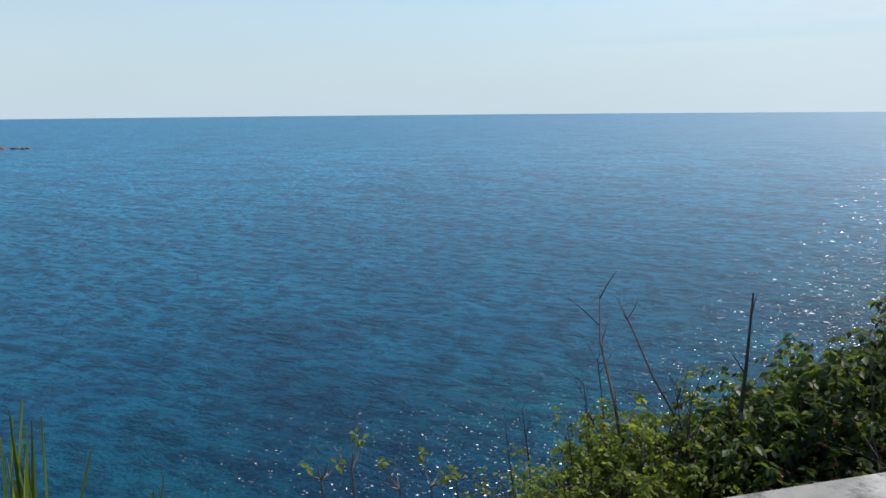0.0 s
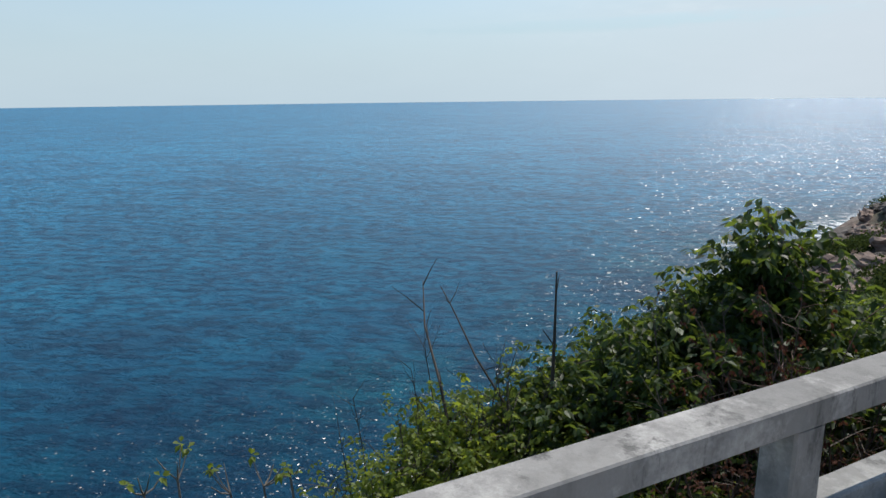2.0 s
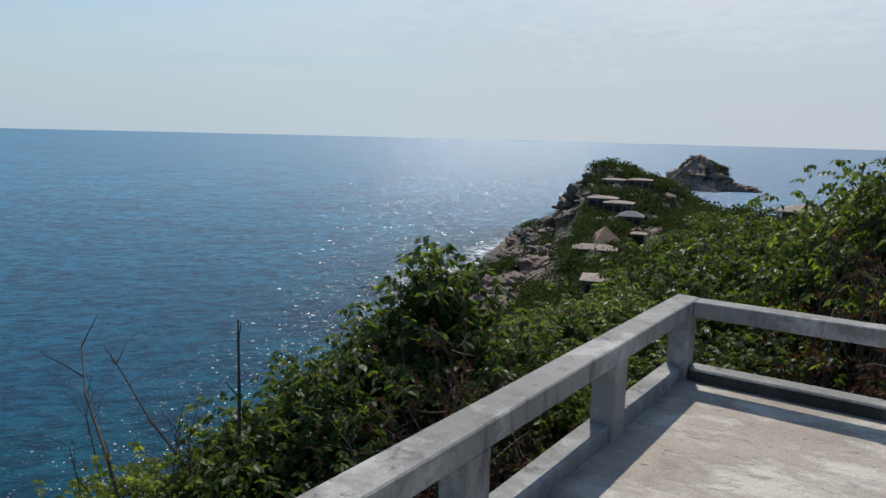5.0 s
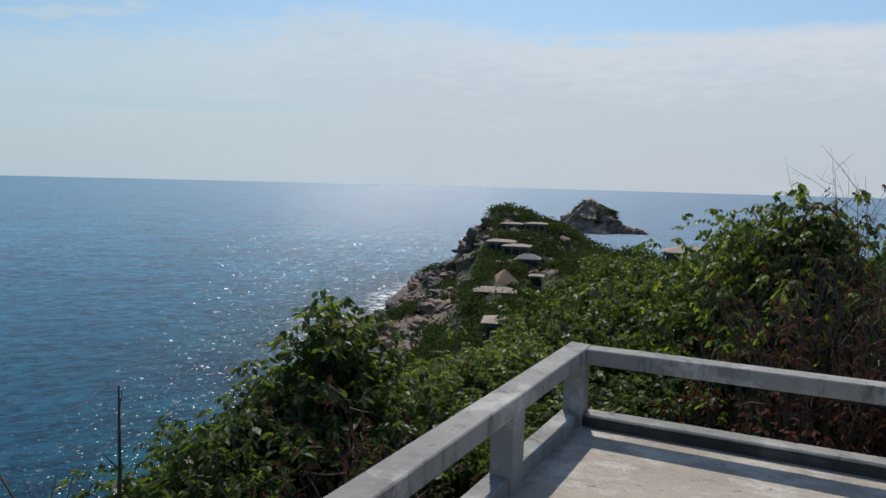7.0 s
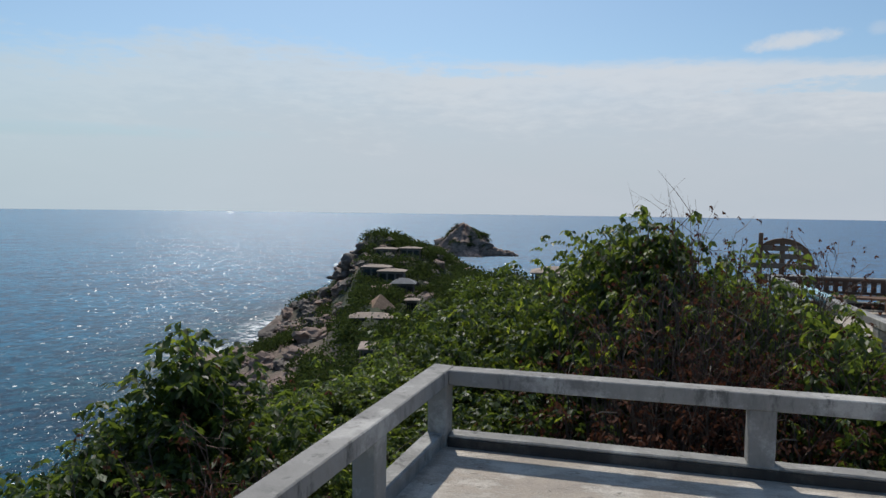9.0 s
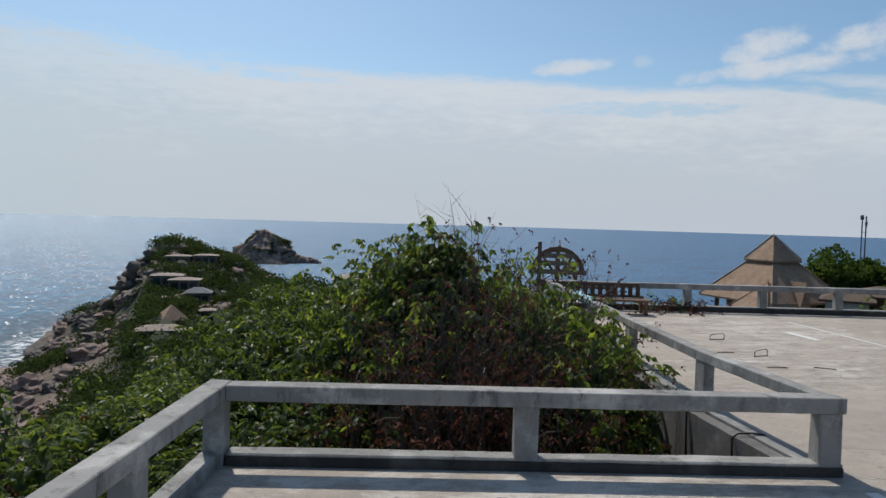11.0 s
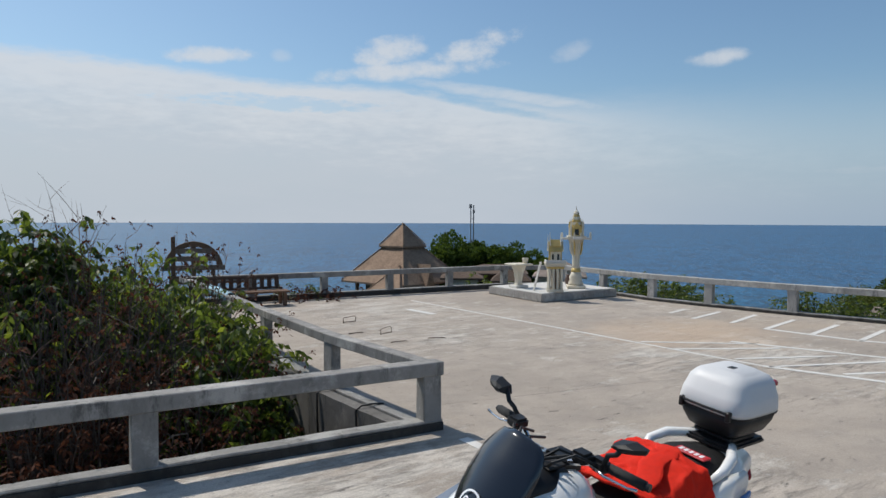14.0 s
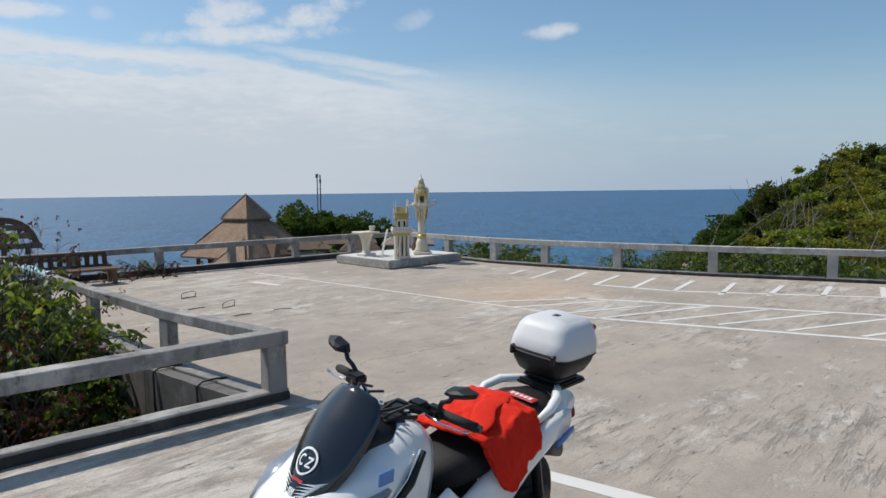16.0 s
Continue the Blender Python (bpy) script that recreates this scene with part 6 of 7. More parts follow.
def tall_shrine():
    root = thing("spirit_house", "tall ivory and gold spired spirit house on a slender column", "shrine", pose(9.70, 11.40, 0.185, 0, 0, -33))
    part("base_step", box(-0.20, 0.20, -0.20, 0.20, 0, 0.07, 0.012), IVORY, root)
    part("lotus_base", lathe([(0.165, 0.07), (0.165, 0.12), (0.13, 0.18), (0.145, 0.24), (0.12, 0.30), (0.10, 0.36)], 14), IVORY, root, smooth=True)
    part("gold_band", lathe([(0.10, 0.355), (0.108, 0.39), (0.09, 0.45)], 14), GOLD, root, smooth=True)
    part("column", lathe([(0.092, 0.44), (0.082, 0.52), (0.080, 0.78), (0.09, 0.82)], 12), IVORY, root, smooth=True)
    part("capital", lathe([(0.085, 0.76), (0.105, 0.84), (0.118, 0.94), (0.112, 1.00), (0.16, 1.08)], 8), IVORY, root)
    for k in range(8):
        a = math.pi / 4 * k + math.pi / 8
        c, s = math.cos(a), math.sin(a)
        part("lotus_petal", tube([(0.100 * c, 0.100 * s, 0.74), (0.125 * c, 0.125 * s, 0.86), (0.132 * c, 0.132 * s, 0.98), (0.165 * c, 0.165 * s, 1.07)], [0.010, 0.022, 0.020, 0.006], 5), GOLD if k % 2 else IVORY, root)
    part("terrace_cross", box(-0.33, 0.33, -0.09, 0.09, 1.08, 1.125, 0.01), WHITE, root)
    part("terrace_cross", box(-0.09, 0.09, -0.33, 0.33, 1.085, 1.13, 0.01), WHITE, root)
    part("terrace_core", box(-0.20, 0.20, -0.20, 0.20, 1.10, 1.16, 0.01), IVORY, root)
    for x, y in ((0.31, 0.07), (0.31, -0.07), (-0.31, 0.07), (-0.31, -0.07), (0.07, 0.31), (-0.07, 0.31), (0.07, -0.31), (-0.07, -0.31)):
        part("terrace_finial", moved(lathe([(0.018, 1.13), (0.014, 1.17), (0.02, 1.19), (0.004, 1.24)], 8), Matrix.Translation((x, y, 0))), IVORY, root)
    part("cella", box(-0.125, 0.125, -0.125, 0.125, 1.16, 1.36, 0.006), GOLD, root)
    for k in range(4):
        a = math.pi / 2 * k
        part("niche", moved(box(-0.045, 0.045, -0.131, -0.122, 1.18, 1.31, 0.004), Matrix.Rotation(a, 4, "Z")), DARKGLASS, root)
        c, s = math.cos(a + math.pi / 4), math.sin(a + math.pi / 4)
        part("corner_spire", tube([(0.185 * c, 0.185 * s, 1.16), (0.185 * c, 0.185 * s, 1.38), (0.175 * c, 0.175 * s, 1.53)], [0.026, 0.022, 0.003], 6), IVORY, root)
        part("pediment", moved(solid([(-0.08, -0.165, 1.34), (0.08, -0.165, 1.34), (0, -0.165, 1.47), (-0.08, -0.05, 1.34), (0.08, -0.05, 1.34), (0, -0.05, 1.47)],
                                    [(0, 1, 2), (5, 4, 3), (0, 3, 4, 1), (1, 4, 5, 2), (2, 5, 3, 0)]), Matrix.Rotation(a, 4, "Z")), GOLD, root)
    for k, (z, r) in enumerate(((1.34, 0.150), (1.40, 0.128), (1.46, 0.108), (1.52, 0.090), (1.575, 0.070))):
        part("spire_tier", lathe([(r, z), (r * 1.02, z + 0.020), (r * 0.82, z + 0.060)], 8), IVORY if k % 2 else GOLD, root)
        for q in range(4):
            a = math.pi / 2 * q + math.pi / 4
            part("tier_finial", tube([(r * math.cos(a), r * math.sin(a), z + 0.01), (r * 1.1 * math.cos(a), r * 1.1 * math.sin(a), z + 0.075)], [0.010, 0.002], 4), GOLD, root)
    part("spire", lathe([(0.058, 1.63), (0.060, 1.66), (0.042, 1.70), (0.014, 1.72), (0.010, 1.74), (0.003, 1.82)], 8), IVORY, root)


def offering_table():
    root = thing("offering_table", "white flared pedestal table with a small cup", "table", pose(8.62, 12.05, 0.185))
    part("foot", box(-0.16, 0.16, -0.16, 0.16, 0, 0.06, 0.01), WHITE, root)
    part("pedestal", lathe([(0.11, 0.06), (0.085, 0.10), (0.08, 0.16), (0.11, 0.34), (0.16, 0.46), (0.17, 0.50)], 8), IVORY, root)
    part("table_top", box(-0.23, 0.23, -0.23, 0.23, 0.50, 0.54, 0.012), IVORY, root)
    cup = thing("offering_cup", "small pale cup on the offering table", "cup", pose(8.76, 12.00, 0.725))
    part("bowl", lathe([(0.045, 0), (0.055, 0.02), (0.07, 0.10), (0.075, 0.12), (0.06, 0.12), (0.045, 0.03)], 12), IVORY, cup, smooth=True)


def small_ladder():
    root = thing("toy_ladder", "little white wooden ladder leaning on the spirit house", "ladder")
    a, b = Vector((8.50, 11.28, 0.19)), Vector((8.62, 11.20, 0.80))
    off = Vector((0.06, 0.12, 0))
    for o in (Vector((0, 0, 0)), off):
        part("rail", tube([a + o, b + o], 0.014, 4), WHITE, root)
    for k in range(1, 7):
        p = a.lerp(b, k / 7)
        part("rung", tube([p, p + off], 0.009, 4), WHITE, root)


low_shrine()
tall_shrine()
offering_table()
small_ladder()
vase_mat = plain("brown_glaze", (0.12, 0.07, 0.05), 0.3)
for x, y in ((9.15, 11.35), (9.9, 11.9)):
    v = thing("vase", "small dark glazed vase beside the spirit house", "vase", pose(x, y, 0.185), group="vases on the platform")
    part("body", lathe([(0.05, 0), (0.09, 0.06), (0.10, 0.14), (0.06, 0.22), (0.07, 0.26)], 12), vase_mat, v, smooth=True)


# ---- wooden seat and arch by the far railing ----
def bench():
    root = thing("wooden_bench", "weathered brown slatted wooden bench along the railing", "bench")
    y = 13.0
    part("seat_board", box(1.75, 3.62, y - 0.42, y - 0.24, 0.26, 0.30, 0.008), TIMBER, root)
    part("seat_board", box(1.75, 3.62, y - 0.21, y - 0.03, 0.26, 0.30, 0.008), TIMBER, root)
    part("back_top", box(1.75, 3.50, y + 0.02, y + 0.07, 0.52, 0.58, 0.008), DARKTIMBER, root)
    part("back_bottom", box(1.75, 3.50, y + 0.02, y + 0.07, 0.30, 0.35, 0.008), DARKTIMBER, root)
    for k in range(12):
        x = 1.80 + k * 0.148
        part("back_slat", box(x, x + 0.085, y + 0.03, y + 0.055, 0.34, 0.53, 0.004), DARKTIMBER, root)
    for x in (1.85, 2.7, 3.5):
        part("leg", box(x, x + 0.07, y - 0.40, y - 0.33, 0.002, 0.26, 0.006), TIMBER, root)
        part("leg", box(x, x + 0.07, y - 0.04, y + 0.03, 0.002, 0.34, 0.006), TIMBER, root)


def arch():
    root = thing("wooden_arch", "half-round weathered wooden arch board with planks on posts", "sign", pose(2.18, 15.2, 0, 0, 0, -6))
    z0 = min(land(2.2, 15.2), -0.4)
    for a0 in range(0, 180, 15):
        p = [(math.cos(radians(a)) * r, math.sin(radians(a)) * r) for r, a in ((0.62, a0), (0.62, a0 + 15), (0.50, a0 + 15), (0.50, a0))]
        part("arch_segment", solid([(x, -0.04, 0.58 + z) for x, z in p] + [(x, 0.04, 0.58 + z) for x, z in p], CUBE, 0.006), TIMBER, root)
    for z, w in ((0.56, 0.66), (0.76, 0.50), (0.93, 0.38)):
        part("plank", box(-w, w, -0.05, 0.03, z, z + 0.11, 0.006), OLDTIMBER, root)
    part("spoke", box(-0.05, 0.05, -0.03, 0.03, 0.2, 1.12, 0.006), TIMBER, root)
    for x in (-0.36, 0.36):
        part("spoke", tube([(x * 0.2, 0, 0.6), (x, 0, 1.0)], 0.03, 5), TIMBER, root)
    part("post", box(-0.46, -0.37, -0.06, 0.04, z0 - 0.2, 1.30, 0.008), TIMBER, root)
    part("post", box(0.36, 0.45, -0.06, 0.04, z0 - 0.2, 0.6, 0.008), TIMBER, root)
    part("lower_board", box(-0.5, 1.3, -0.08, -0.03, 0.26, 0.44, 0.006), TIMBER, root)


bench()
arch()


def tarp():
    k = plain("pale_blue_sheet", (0.30, 0.50, 0.58), 0.45, scale=8, vary=0.15)
    bm = bmesh.new()
    rows_ = []
    for i in range(14):
        f = i / 13
        c = Vector((1.90 - 0.08 * f, 9.9 + 1.3 * f, 0.58))
        ring = []
        for j in range(6):
            u = j / 5 - 0.5
            ring.append(bm.verts.new(c + Vector((0.10 + u * 0.16, 0, 0.02 - abs(u) ** 2 * 0.45 + 0.02 * noise.noise(Vector((f * 9, u * 6, 0)))))))
        rows_.append(ring)
    for a, b in zip(rows_, rows_[1:]):
        for j in range(5):
            bm.faces.new((a[j], a[j + 1], b[j + 1], b[j]))
    ob = part("plastic_sheet", bm, k, None, smooth=True)
    solid_ = ob.modifiers.new("thickness", "SOLIDIFY")
    solid_.thickness = 0.006
    tagged(ob, "pale blue plastic sheet draped over the railing", "sheet")


tarp()
RUST = plain("rusty_steel", (0.10, 0.05, 0.03), 0.8, 0.5, scale=40, vary=0.3)
for x, y, turn in ((3.92, 10.0, 8), (4.03, 8.71, 22)):
    hoop_ = thing("rebar_hoop", "bent rusty steel bar hoop standing out of the slab", "rebar", pose(x, y, 0, 0, 0, turn), group="rebar hoops")
    part("bar", tube([(-0.12, 0, -0.02), (-0.12, 0, 0.07), (-0.10, 0, 0.085), (0.09, 0.02, 0.10), (0.12, 0.02, 0.08), (0.12, 0.02, -0.02)], 0.005, 6), RUST, hoop_)
    part("cross_bar", tube([(-0.12, 0, 0.010), (0.12, 0.02, 0.010)], 0.006, 6), RUST, hoop_)
for x, y, turn in ((3.62, 8.9, 10), (3.9, 7.97, 5), (4.5, 8.0, -20)):
    rod = thing("rebar_rod", "short rusty steel rod lying on the slab", "rebar", pose(x, y, 0.012, 0, 0, turn), group="loose rods")
    part("bar", tube([(-0.12, 0, 0), (0.0, 0.01, 0.002), (0.13, 0, 0)], 0.006, 6), RUST, rod)

# ---- scooter ----
PEARL = plain("pearl_white_paint", (0.86, 0.855, 0.83), 0.22, scale=6, vary=0.03, bump=0, Coat_Weight=0.4, Coat_Roughness=0.08)
LIDWHITE = plain("white_lid_plastic", (0.66, 0.655, 0.65), 0.48, scale=6, vary=0.06, bump=0.02)
SATIN = plain("black_plastic", (0.012, 0.012, 0.013), 0.46, scale=60, vary=0.1, bump=0.08, Specular_IOR_Level=0.35)
VINYL = plain("black_seat_vinyl", (0.016, 0.015, 0.015), 0.68, scale=80, vary=0.1, bump=0.15, Specular_IOR_Level=0.3)
RUBBER = plain("tyre_rubber", (0.02, 0.02, 0.02), 0.85, scale=50, vary=0.15, bump=0.2)
CHROME = plain("polished_metal", (0.62, 0.62, 0.63), 0.16, 1.0, scale=10, vary=0.03, bump=0)
SMOKE = plain("smoked_screen", (0.016, 0.019, 0.026), 0.14, scale=5, vary=0.1, bump=0, Coat_Weight=0.5)
MIRROR = plain("mirror_glass", (0.75, 0.77, 0.8), 0.03, 1.0, vary=0.0, bump=0)
LENS = plain("clear_lens", (0.50, 0.52, 0.55), 0.08, 0.6, scale=14, vary=0.2, bump=0.1)
REDLENS = plain("red_lens", (0.35, 0.03, 0.04), 0.15, scale=20, vary=0.1, bump=0)
BLUE = plain("blue_trim", (0.10, 0.24, 0.55), 0.3, scale=8, vary=0.1, bump=0)
RED = plain("red_cloth", (0.74, 0.026, 0.010), 0.8, scale=60, vary=0.14, bump=0.3, Specular_IOR_Level=0.2)
REDLABEL = plain("red_label", (0.55, 0.03, 0.04), 0.5, vary=0.05, bump=0)
STICKER = plain("white_sticker", (0.85, 0.85, 0.85), 0.4, vary=0.03, bump=0)
BIKE = pose(1.795, 1.347, 0, 0, 0, -172.5) @ pose(0, 0, 0, -6.6, 0, 0) @ Matrix.Diagonal((1, 1, 0.93, 1))


def section(x, half, z0, z1, power=2.6, n=20, lean=0.0):
    """A rounded cross-section at x; lean pushes its top back."""
    out = []
    for k in range(n):
        a = 2 * math.pi * k / n
        c, s = math.cos(a), math.sin(a)
        y = half * math.copysign(abs(c) ** (2 / power), c)
        z = (z0 + z1) / 2 + (z1 - z0) / 2 * math.copysign(abs(s) ** (2 / power), s)
        out.append((x - lean * (z - z0), y, z))
    return out


def skin(rows, **kw):
    return loft([section(*r, **kw) for r in rows])


def wheel(root, x, name):
    w = part(name, moved(lathe([(0.20, -0.045), (0.245, -0.055), (0.275, -0.035), (0.285, 0.0), (0.275, 0.035), (0.245, 0.055), (0.20, 0.045)], 36), pose(x, 0, 0.285, 90)), RUBBER, root, "black rubber tyre", smooth=True)
    part("rim", moved(lathe([(0.20, -0.04), (0.185, -0.03), (0.185, 0.03), (0.20, 0.04)], 36), pose(x, 0, 0.285, 90)), SATIN, w, smooth=True)
    part("hub", moved(lathe([(0.04, -0.06), (0.05, -0.03), (0.05, 0.03), (0.04, 0.06)], 16), pose(x, 0, 0.285, 90)), SATIN, w)
    for k in range(5):
        a = 2 * math.pi * k / 5
        part("spoke", tube([(x + 0.04 * math.cos(a), 0, 0.285 + 0.04 * math.sin(a)), (x + 0.19 * math.cos(a), 0, 0.285 + 0.19 * math.sin(a))], [0.022, 0.014], 6), SATIN, w)


# the windscreen's outline: height, place of its middle, half width, how far its sides bend back
SCREEN = [(0.765, 0.775, 0.03, 0.02), (0.79, 0.76, 0.07, 0.04), (0.83, 0.735, 0.108, 0.055), (0.90, 0.693, 0.135, 0.063), (0.97, 0.645, 0.143, 0.065), (1.03, 0.60, 0.138, 0.062), (1.08, 0.555, 0.118, 0.055), (1.11, 0.53, 0.085, 0.035), (1.125, 0.517, 0.03, 0.01)]


def screen_point(u, f, out=0.006):
    """A place on the windscreen's face: u across, f up."""
    z = 0.765 + 0.36 * f
    xc, half, bend = (float(np.interp(z, [r[0] for r in SCREEN], [r[k] for r in SCREEN])) for k in (1, 2, 3))
    return Vector((xc - bend * u * u + out * 0.9, half * u, z - 0.008 * u * u + out * 0.4))


def scooter():
    root = thing("motor_scooter", "white maxi scooter with a smoked screen on its stand", "scooter", BIKE)
    wheel(root, 0.66, "front_wheel")
    wheel(root, -0.43, "rear_wheel")
    # bodywork
    part("front_fairing", skin([(0.93, 0.05, 0.56, 0.66), (0.88, 0.13, 0.50, 0.735), (0.80, 0.18, 0.47, 0.80), (0.70, 0.205, 0.44, 0.86), (0.60, 0.215, 0.42, 0.94), (0.47, 0.208, 0.38, 0.985), (0.38, 0.185, 0.34, 0.965), (0.32, 0.15, 0.34, 0.92)], lean=0.13, power=3.4), PEARL, root, smooth=True)
    part("front_fender", skin([(0.86, 0.05, 0.42, 0.52), (0.76, 0.085, 0.50, 0.60), (0.62, 0.09, 0.54, 0.63), (0.48, 0.07, 0.46, 0.56)]), PEARL, root, smooth=True)
    for s in (-1, 1):
        part("fork_leg", tube([(0.66, s * 0.085, 0.285), (0.50, s * 0.085, 0.70)], 0.02, 8), SATIN, root)
        part("headlight", solid([(0.80, s * 0.180, 0.70), (0.66, s * 0.232, 0.72), (0.53, s * 0.230, 0.845), (0.70, s * 0.203, 0.815),
                                 (0.76, s * 0.10, 0.68), (0.62, s * 0.17, 0.70), (0.52, s * 0.16, 0.835), (0.66, s * 0.12, 0.80)], CUBE, 0.008, 2), LENS, root, "clear faceted headlight", smooth=True)
        part("indicator", solid([(0.70, s * 0.215, 0.59), (0.54, s * 0.232, 0.62), (0.46, s * 0.228, 0.70), (0.64, s * 0.226, 0.62),
                                 (0.66, s * 0.17, 0.59), (0.52, s * 0.19, 0.62), (0.44, s * 0.19, 0.70), (0.62, s * 0.18, 0.62)], CUBE, 0.004), LENS, root)
        trim = part("trim_strip", tube([(0.55, s * 0.216, 0.74), (0.45, s * 0.212, 0.83), (0.365, s * 0.185, 0.905)], [0.010, 0.018, 0.010], 8), SATIN, root)
        part("trim_edge", tube([(0.565, s * 0.213, 0.755), (0.465, s * 0.213, 0.848), (0.385, s * 0.188, 0.92)], 0.004, 6), CHROME, trim)
        part("leg_shield", skin([(0.34, 0.02, 0.34, 0.70), (0.26, 0.028, 0.30, 0.74), (0.18, 0.025, 0.28, 0.66)]), PEARL, root, smooth=True).location.y = s * 0.215
        part("floorboard", box(-0.16, 0.30, s * 0.15 - 0.09, s * 0.15 + 0.09, 0.27, 0.31, 0.015, 2), SATIN, root)
        part("side_panel", skin([(0.10, 0.03, 0.38, 0.60), (-0.10, 0.05, 0.44, 0.68), (-0.25, 0.05, 0.57, 0.73), (-0.42, 0.04, 0.65, 0.78), (-0.58, 0.02, 0.69, 0.79)]), PEARL, root, smooth=True).location.y = s * 0.155
        part("tail_trim", skin([(-0.48, 0.008, 0.63, 0.655), (-0.54, 0.011, 0.65, 0.685), (-0.60, 0.007, 0.675, 0.705)]), BLUE, root, smooth=True).location.y = s * 0.175
        part("grab_rail", tube([(-0.33, s * 0.155, 0.79), (-0.40, s * 0.172, 0.838), (-0.48, s * 0.150, 0.86), (-0.57, s * 0.095, 0.862), (-0.64, s * 0.05, 0.855)], [0.014, 0.020, 0.022, 0.020, 0.016], 10), PEARL, root, smooth=True)
        part("rear_shock", tube([(-0.50, s * 0.10, 0.36), (-0.42, s * 0.11, 0.60)], 0.024, 8), SATIN, root)
    part("tail_cowl", skin([(-0.45, 0.15, 0.60, 0.78), (-0.62, 0.13, 0.62, 0.80), (-0.78, 0.07, 0.68, 0.79)]), PEARL, root, smooth=True)
    part("tail_lamp", skin([(-0.74, 0.10, 0.66, 0.73), (-0.80, 0.06, 0.67, 0.72)]), REDLENS, root, smooth=True)
    part("rear_fender", skin([(-0.58, 0.05, 0.50, 0.62), (-0.68, 0.045, 0.46, 0.60), (-0.78, 0.035, 0.42, 0.52)]), SATIN, root, smooth=True)
    part("engine_case", skin([(-0.10, 0.10, 0.22, 0.40), (-0.35, 0.13, 0.20, 0.42), (-0.62, 0.09, 0.22, 0.36)]), SATIN, root, smooth=True)
    part("exhaust", tube([(-0.30, -0.17, 0.24), (-0.55, -0.19, 0.30), (-0.85, -0.19, 0.40)], [0.045, 0.06, 0.055], 12), SATIN, root, smooth=True)
    part("side_stand", tube([(-0.05, 0.10, 0.28), (-0.10, 0.22, 0.035)], 0.012, 6), SATIN, root)
    part("tunnel", skin([(0.28, 0.09, 0.30, 0.72), (0.12, 0.09, 0.30, 0.60), (-0.08, 0.10, 0.30, 0.62)]), SATIN, root, smooth=True)
    # seat with its step up for the pillion
    seat = part("seat", skin([(0.16, 0.07, 0.60, 0.70), (0.06, 0.13, 0.60, 0.755), (-0.12, 0.155, 0.62, 0.765), (-0.26, 0.16, 0.64, 0.775), (-0.33, 0.16, 0.66, 0.835), (-0.45, 0.14, 0.70, 0.85), (-0.56, 0.09, 0.74, 0.84)], power=3.0), VINYL, root, "black stepped seat", smooth=True)
    part("seat_label", box(-0.425, -0.375, -0.04, 0.10, 0.848, 0.856, 0.002), REDLABEL, seat, "red seat label with pale bars")
    for k in range(5):
        y = -0.026 + k * 0.023
        part("label_bar", box(-0.413, -0.387, y, y + 0.015, 0.856, 0.8575), STICKER, seat)
    # screen: a tall bulged smoked panel
    bm = bmesh.new()
    rows_ = [[bm.verts.new(screen_point(j / 6 - 1, i / 20, 0.0)) for j in range(13)] for i in range(21)]
    for a, b in zip(rows_, rows_[1:]):
        for j in range(12):
            bm.faces.new((a[j], a[j + 1], b[j + 1], b[j]))
    bmesh.ops.recalc_face_normals(bm, faces=bm.faces)
    bmesh.ops.solidify(bm, geom=list(bm.faces), thickness=0.005)
    screen = part("windscreen", bm, SMOKE, root, "tall smoked black windscreen", smooth=True)
    return root, seat, screen


bike, bike_seat, bike_screen = scooter()


def screen_patch(name, shape, material, parent):
    """A thin sticker wrapped on the windscreen. shape: outline in (u, f)."""
    vs = [screen_point(u, f, 0.008) for u, f in shape]
    bm = bmesh.new()
    bm.faces.new([bm.verts.new(v) for v in vs])
    bmesh.ops.triangulate(bm, faces=list(bm.faces))
    return part(name, bm, material, parent)


def arc(cu, cf, ru, rf, a0, a1, n=18):
    return [(cu + ru * math.cos(radians(a0 + (a1 - a0) * k / n)), cf + rf * math.sin(radians(a0 + (a1 - a0) * k / n))) for k in range(n + 1)]


def band(name, cu, cf, ru, rf, thick, a0, a1, material, parent, n=24):
    outer, inner = arc(cu, cf, ru, rf, a0, a1, n), arc(cu, cf, ru * (1 - thick), rf * (1 - thick), a0, a1, n)
    vs = [screen_point(u, f, 0.009) for u, f in outer + inner]
    fs = [(k, k + 1, n + 2 + k, n + 1 + k) for k in range(n)]
    return part(name, mesh_of(name, vs, fs, material), None, parent)


CU, CF = 0.0, 0.385
band("sticker_ring", CU, CF, 0.33, 0.108, 0.16, 0, 360, STICKER, bike_screen)
